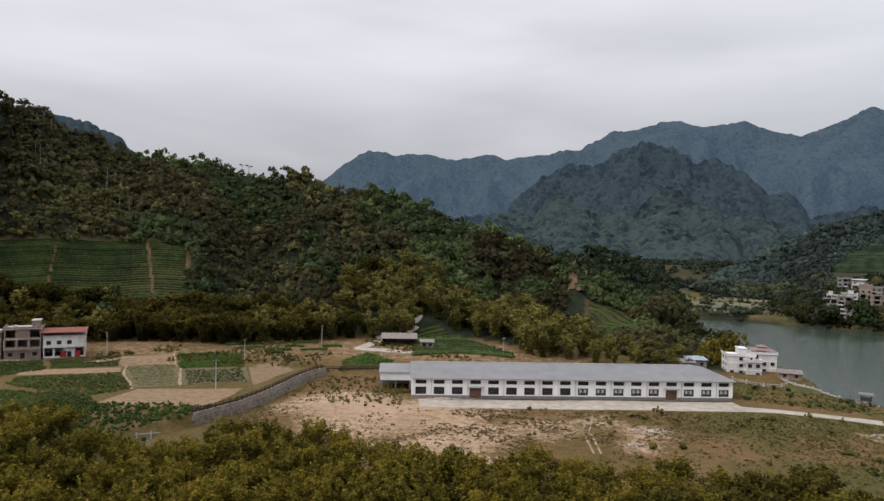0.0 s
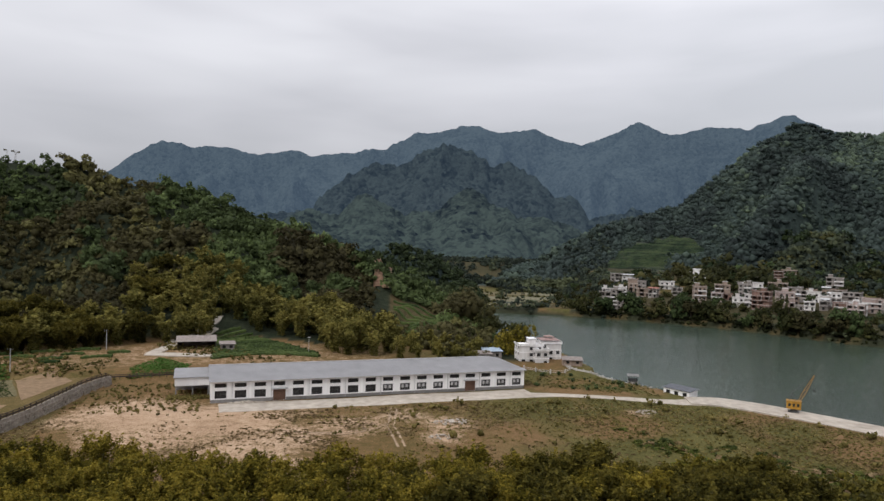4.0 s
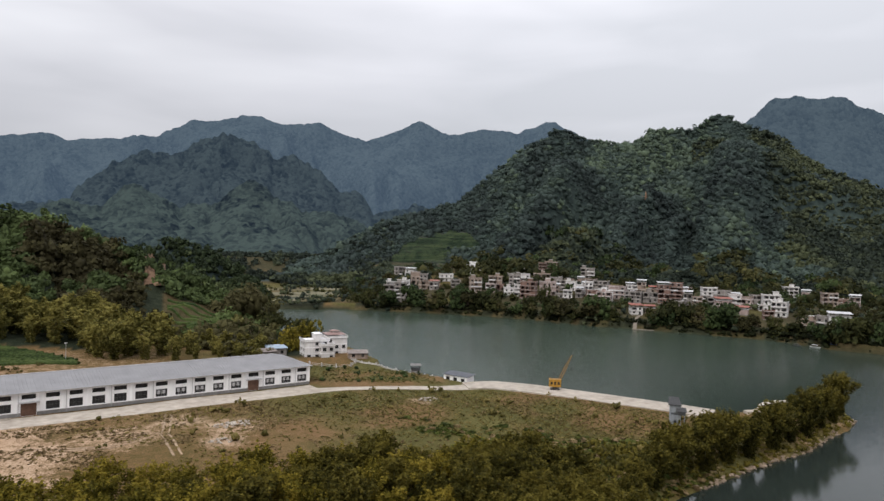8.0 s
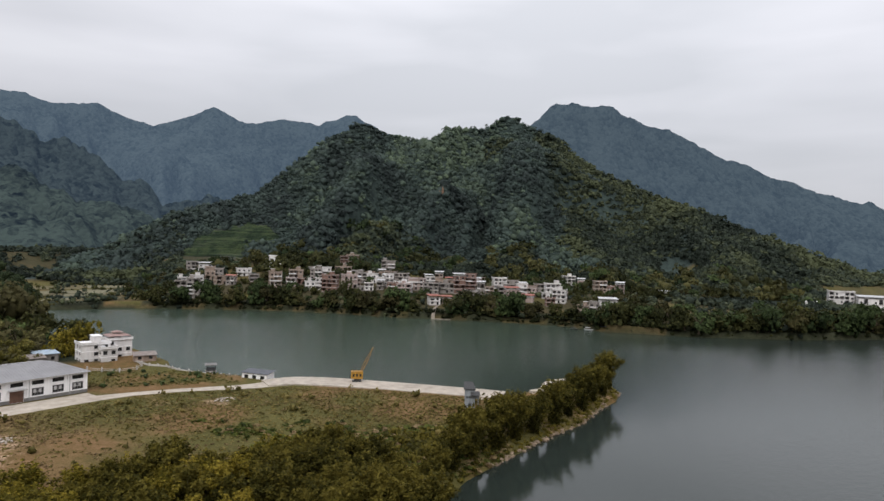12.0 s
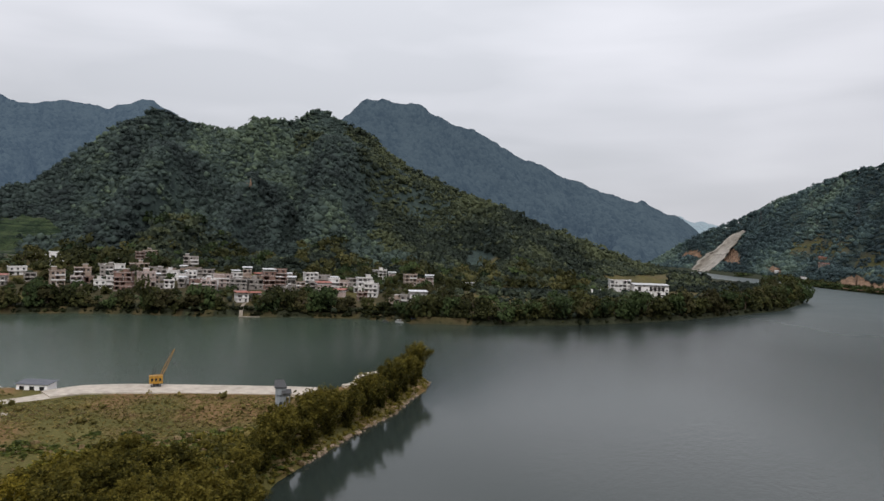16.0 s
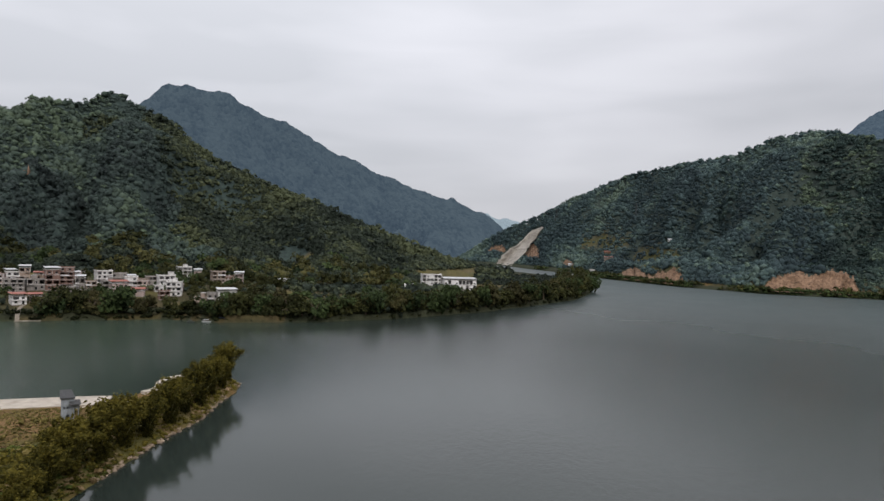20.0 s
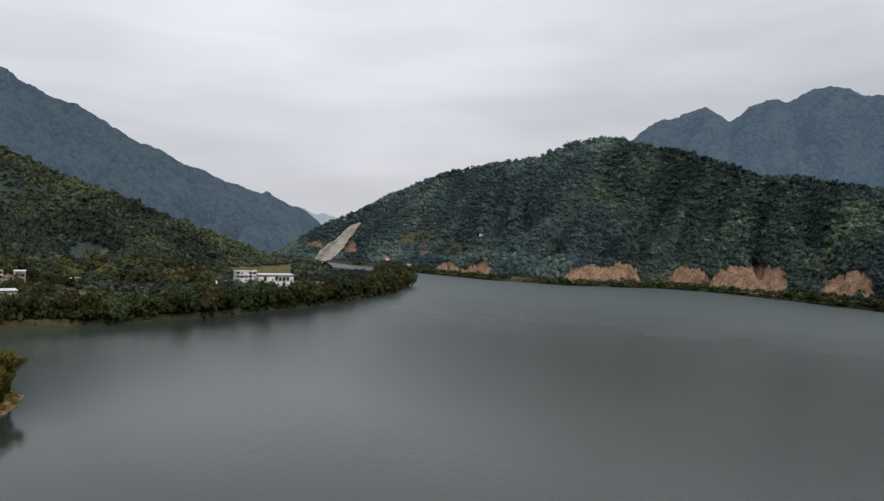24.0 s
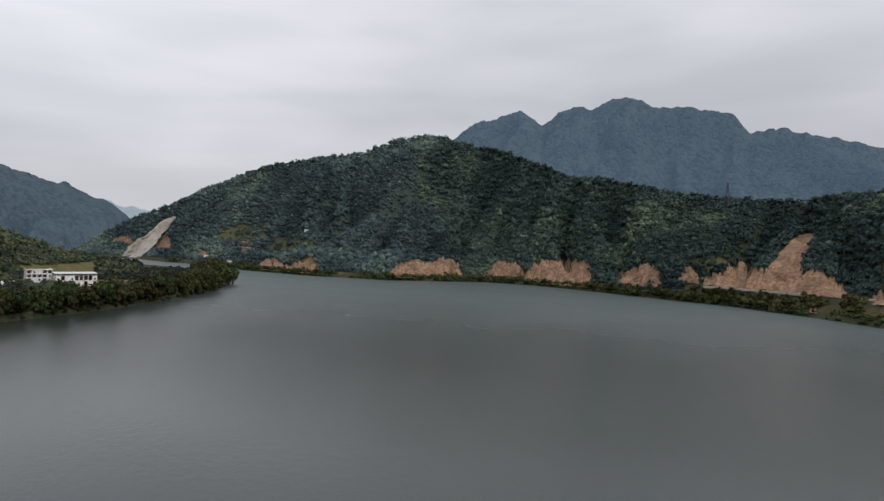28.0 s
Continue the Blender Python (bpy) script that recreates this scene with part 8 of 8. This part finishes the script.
pole(-68.2, 207.6, 10.3, 1, "slim pale concrete utility pole in the fields")
pole(-130.4, 266.3, 9.5, 1, "concrete utility pole beside the farmhouses")
pole(-55.9, 318, 7.0, 1, "short utility pole at the edge of the grove")
pole(-75.1, 262, 8.5, 1, "concrete utility pole between the fields")
pole(-52, 300, 8.0, 1, "utility pole by the farm track")
gate = thing("pole_frame", (-66.8, 154.2, 3.0), radians(23), "pale double-pole transformer frame above the bamboo", "pole frame")
for sx in (-1.5, 1.5):
    bm = bmesh.new()
    rod(bm, (sx, 0, -0.5), (sx, 0, 6.4), 0.2, 0.16, 8)
    part("post", bm, M_TRIM, gate)
for z in (4.2, 5.9):
    part("crossbeam", a_box(-2.0, 3.6 if z > 5 else 2.0, -0.09, 0.09, z, z + 0.18), M_TRIM, gate)
part("transformer", a_box(-0.5, 0.5, -0.45, 0.3, 4.4, 5.3), M_STEELDARK, gate, "dark transformer box")


def pylon(x, y, tall, turn):
    """A slim lattice tower of a power line."""
    p = thing("power_pylon", (x, y, height(x, y)), turn, "slim grey lattice power pylon on the wooded river hill", "pylon", "power pylons")
    wide = lambda f: 2.6 * (1 - f) ** 1.3 + 0.35
    corner = lambda k, f: Vector(((-1, 1, 1, -1)[k % 4] * wide(f), (-1, -1, 1, 1)[k % 4] * wide(f), tall * f - 0.8))
    for k in range(4):
        bm = bmesh.new()
        for f in range(6):
            beam(bm, corner(k, f / 6), corner(k, (f + 1) / 6), 0.34, 0.34)
        part("leg", bm, M_STEELDARK, p)
        bm = bmesh.new()
        for f in range(6):
            beam(bm, corner(k + f, f / 6), corner(k + f + 1, (f + 1) / 6), 0.2, 0.2)
        part("lacing", bm, M_STEELDARK, p)
    for f, w in ((0.72, 4.6), (0.84, 3.8), (0.95, 3.0)):
        part("crossarm", a_box(-w, w, -0.2, 0.2, tall * f - 0.2, tall * f + 0.25), M_STEELDARK, p)


for b, r, tall in ((-91.54, 1705, 30), (-97.9, 1452, 27), (-134.5, 962, 27), (-122.9, 1086, 24)):
    pylon(-r * math.sin(radians(b)), r * math.cos(radians(b)), tall, radians(b + 70))
lamp = thing("street_lamp", (27.3, 289, height(27.3, 289)), 0, "slim lamp post by the tea rows", "street lamp")
bm = bmesh.new()
rod(bm, (0, 0, -0.3), (0, 0, 6.3), 0.1, 0.07, 8)
part("post", bm, M_TRIM, lamp)
part("head", a_box(-0.55, 0.55, -0.25, 0.25, 6.3, 6.55), M_TRIM, lamp)

# ---- small buildings at the foot of the river hill ----
for b, r, w, wall_mat, roof_mat, text in ((-95.75, 1390, 13, M_EARTH, M_REDROOF, "earth-walled hut with a red sheet roof on the river hill"), (-92.85, 1440, 12, M_WHITE, M_SHEET, "low white hut by the gorge water"),
                                          (-94.6, 1350, 11, M_WHITE, M_RUST, "low white hut at the foot of the river hill"), (-100.6, 1328, 9, M_WHITE, M_SHEET, "small white hut high on the river hill")):
    shed(-r * math.sin(radians(b)), r * math.cos(radians(b)), w, 7, 4.0, radians(b), wall_mat, roof_mat, text, "hut", 1.2)

# ---- boats and the village landing ----
def boat(x, y, turn, size, hull_mat, label):
    b = thing("boat", (x, y, 0.0), turn, label, "boat", "moored boats")
    bm = bmesh.new()
    prof = [(-0.5, 0.16), (-0.3, 0.2), (0.15, 0.2), (0.38, 0.13), (0.5, 0.02)]
    top = [bm.verts.new((px * size, s * pw * size, 0.09 * size)) for px, pw in prof for s in (-1, 1)]
    low = [bm.verts.new((px * size * 0.9, s * pw * size * 0.7, -0.03 * size)) for px, pw in prof for s in (-1, 1)]
    for i in range(4):
        bm.faces.new((low[2 * i], low[2 * i + 2], top[2 * i + 2], top[2 * i]))
        bm.faces.new((top[2 * i + 1], top[2 * i + 3], low[2 * i + 3], low[2 * i + 1]))
        bm.faces.new((low[2 * i + 1], low[2 * i + 3], low[2 * i + 2], low[2 * i]))
        bm.faces.new([v for v in (top[2 * i], top[2 * i + 2], top[2 * i + 3], top[2 * i + 1])])
    bm.faces.new((top[0], top[1], low[1], low[0]))
    bmesh.ops.recalc_face_normals(bm, faces=bm.faces)
    part("hull", bm, hull_mat, b)
    part("awning", roof_sheet([(-0.35 * size, -0.17 * size, 0.26 * size), (0.2 * size, -0.17 * size, 0.26 * size), (0.2 * size, 0.17 * size, 0.28 * size), (-0.35 * size, 0.17 * size, 0.28 * size)], 0.08), hull_mat, b)
    for sx in (-0.3, 0.15):
        for sy in (-0.14, 0.12):
            part("stay", a_box(sx * size, sx * size + 0.08, sy * size, sy * size + 0.08, 0.08 * size, 0.26 * size), M_STEELDARK, b)
    return b


boat(409, 196, radians(-60), 10, M_BLUE, "blue boat with a blue awning moored at the bank")
boat(403, 204, radians(-75), 6, M_SHEET, "small pale boat moored at the bank")
boat(398, 212, radians(-80), 5, M_STEELDARK, "small dark boat at the landing")
landing = ribbon("landing", [(366, 307), (371, 299), (379, 286)], [2.6, 2.4, 1.8], M_STONE, 0, 2.5, 0.3, level=0.45)
tagged(landing, "grey stone village landing at the water", "landing", kind="structure")
steps = ribbon("landing_path", [(367, 306), (374, 311), (383, 317), (389, 319)], [2.2, 2.2, 2.2, 2.2], M_STONE, 0.12)
tagged(steps, "grey stone path from the landing to the village", "path", kind="structure")


# ---- bare cuts, road and sprayed slope across the river ----
def uphill(b, z_goal, feet, crest):
    """Distance at which a hill reaches a height along a bearing."""
    r = np.arange(float(interp(b, feet, 1)) - 30, float(interp(b, crest, 1)), 1.5)
    z = land(-r * np.sin(np.radians(b)), r * np.cos(np.radians(b)))[0]
    k = np.nonzero(z >= z_goal)[0]
    return float(r[k[0]]) if len(k) else float(r[-1])


def bare_face(name, B, Z, feet, seed, material, label, lift, rough, category="earth cut"):
    """A raw slope laid on the hill face at a grid of bearings and heights, cut by runnels."""
    lo, hi = float(B.min()) - 0.1, float(B.max()) + 0.1
    table_b = np.arange(lo, hi + 0.06, 0.06)
    near = float(np.min(interp(table_b, feet, 1)))
    probe = np.arange(near - 80, near + 420, 2.0)
    PB, PR = np.meshgrid(np.radians(table_b), probe, indexing="ij")
    PZ = np.maximum.accumulate(land(-PR * np.sin(PB), PR * np.cos(PB))[0], axis=1) + np.arange(len(probe))[None, :] * 1e-5
    R = np.zeros(B.shape)
    for i in range(B.shape[0]):
        for k in range(B.shape[1]):
            row = min(len(table_b) - 1, max(0, int(round((B[i, k] - lo) / 0.06))))
            R[i, k] = np.interp(Z[i, k], PZ[row], probe)
    n, m = B.shape
    f, g = np.linspace(0, 1, n)[:, None], np.linspace(0, 1, m)[None, :]
    # a cut face is steeper than the hill: pull its lower part in to a straight batter
    R = np.minimum(R, R[:, -1:] - (R[:, -1:] - R[:, :1]) * (1 - g) * 0.75)
    arc = np.radians(B) * float(R.mean())
    ledge = (Z + 1.5 * grain(arc, Z * 0, 9, seed + 4, 2)) / 5.5
    runnels = 1.9 * np.abs(grain(arc + 0.35 * Z, Z * 0.28, 7.0, seed, 4)) - 0.5 + 0.8 * grain(arc, Z, 13, seed + 2, 3) + 0.10 * (ledge - np.floor(ledge))
    rim = np.clip(np.minimum(np.minimum(9 * f, 9 * (1 - f)), np.minimum(7 * (1 - g), 1 + 0 * g)), 0, 1)
    R = R - (lift + rough * runnels) * rim + 1.2 * (1 - rim)
    X, Y = -R * np.sin(np.radians(B)), R * np.cos(np.radians(B))
    H = np.maximum(Z, land(X, Y)[0] + 0.7 * rim - 0.6 * (1 - rim))
    me = mesh_of(name, np.stack([X, Y, H], -1).reshape(-1, 3), grid_faces(n, m), material)
    return tagged(new(name, me), label, category, "river road cuts", "structure")


def earth_cut(edge, foot, seed, label="bare orange-brown earth cut above the far river bank", feet=FEET_RIVER, lift=2.2):
    b0, b1 = min(e[0] for e in edge), max(e[0] for e in edge)
    n, m = max(26, int((b1 - b0) / 0.04)), 24
    bs = np.linspace(b0, b1, n)
    top = interp(bs, edge, 1) + (3.0 + 0.12 * interp(bs, edge, 1)) * grain(bs * 9, bs * 0, 1.6, seed, 5) + 2.0 * np.abs(grain(bs * 9, bs * 0, 4.5, seed + 1, 3))
    g = np.linspace(0, 1, m)[None, :]
    Z = foot + (np.maximum(top, foot + 0.6)[:, None] - foot) * g
    return bare_face("earth_cut", np.repeat(bs[:, None], m, 1), Z, feet, seed, M_EARTH, label, lift, 3.2)


def slanted(name, rows, seed, material, label, lift, rough, n=26, m=46, category="slope"):
    z = np.linspace(rows[0][0], rows[-1][0], m)[None, :]
    left, right = interp(z, rows, 1), interp(z, rows, 2)
    f = np.linspace(0, 1, n)[:, None]
    B = left + (right - left) * f + 0.10 * grain(z * 1.0 + 0 * f, f * 3, 6, seed, 3)
    return bare_face(name, B, z + 0 * f, FEET_RIVER, seed, material, label, lift, rough, category)


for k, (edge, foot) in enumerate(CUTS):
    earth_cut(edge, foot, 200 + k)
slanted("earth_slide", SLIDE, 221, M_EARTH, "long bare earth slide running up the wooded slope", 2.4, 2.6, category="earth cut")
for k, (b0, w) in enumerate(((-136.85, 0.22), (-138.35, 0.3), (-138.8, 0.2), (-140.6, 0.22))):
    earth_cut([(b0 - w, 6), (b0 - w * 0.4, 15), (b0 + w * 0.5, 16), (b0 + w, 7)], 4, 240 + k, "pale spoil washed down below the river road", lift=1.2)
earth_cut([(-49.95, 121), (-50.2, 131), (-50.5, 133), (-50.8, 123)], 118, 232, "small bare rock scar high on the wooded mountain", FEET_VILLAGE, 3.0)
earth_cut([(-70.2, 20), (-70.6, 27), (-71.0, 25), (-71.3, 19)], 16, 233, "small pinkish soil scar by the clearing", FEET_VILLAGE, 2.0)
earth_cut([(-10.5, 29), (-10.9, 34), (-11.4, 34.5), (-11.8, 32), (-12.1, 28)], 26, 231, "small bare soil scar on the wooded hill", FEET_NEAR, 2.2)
b = np.arange(-146.5, -132.5, 0.5)
rr = np.array([uphill(q, 16.5, FEET_RIVER, HILL_RIVER) for q in b])
rr = np.convolve(np.pad(rr, 4, mode="edge"), np.ones(9) / 9, mode="valid") - 6
far_road = ribbon("river_road", [(-r * math.sin(radians(q)), r * math.cos(radians(q))) for q, r in zip(b, rr)], [3.0] * len(b), M_CONCRETE, 0, 2.2, 0.2, 4, level=16.8)
tagged(far_road, "pale road cut into the far river slope", "road", kind="structure")
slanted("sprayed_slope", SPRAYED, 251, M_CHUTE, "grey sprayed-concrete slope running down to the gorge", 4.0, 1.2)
# pieces of the retaining wall
for x, y, z, a in course[:300]:
    me = stone_kinds[int(pg.integers(0, 5))]
    nx, ny = math.sin(a), -math.cos(a)
    off = 0.12 + 0.6 * (6.25 - z) / 4.05
    share("stone", me, wall, (x + nx * off, y + ny * off, z), a)
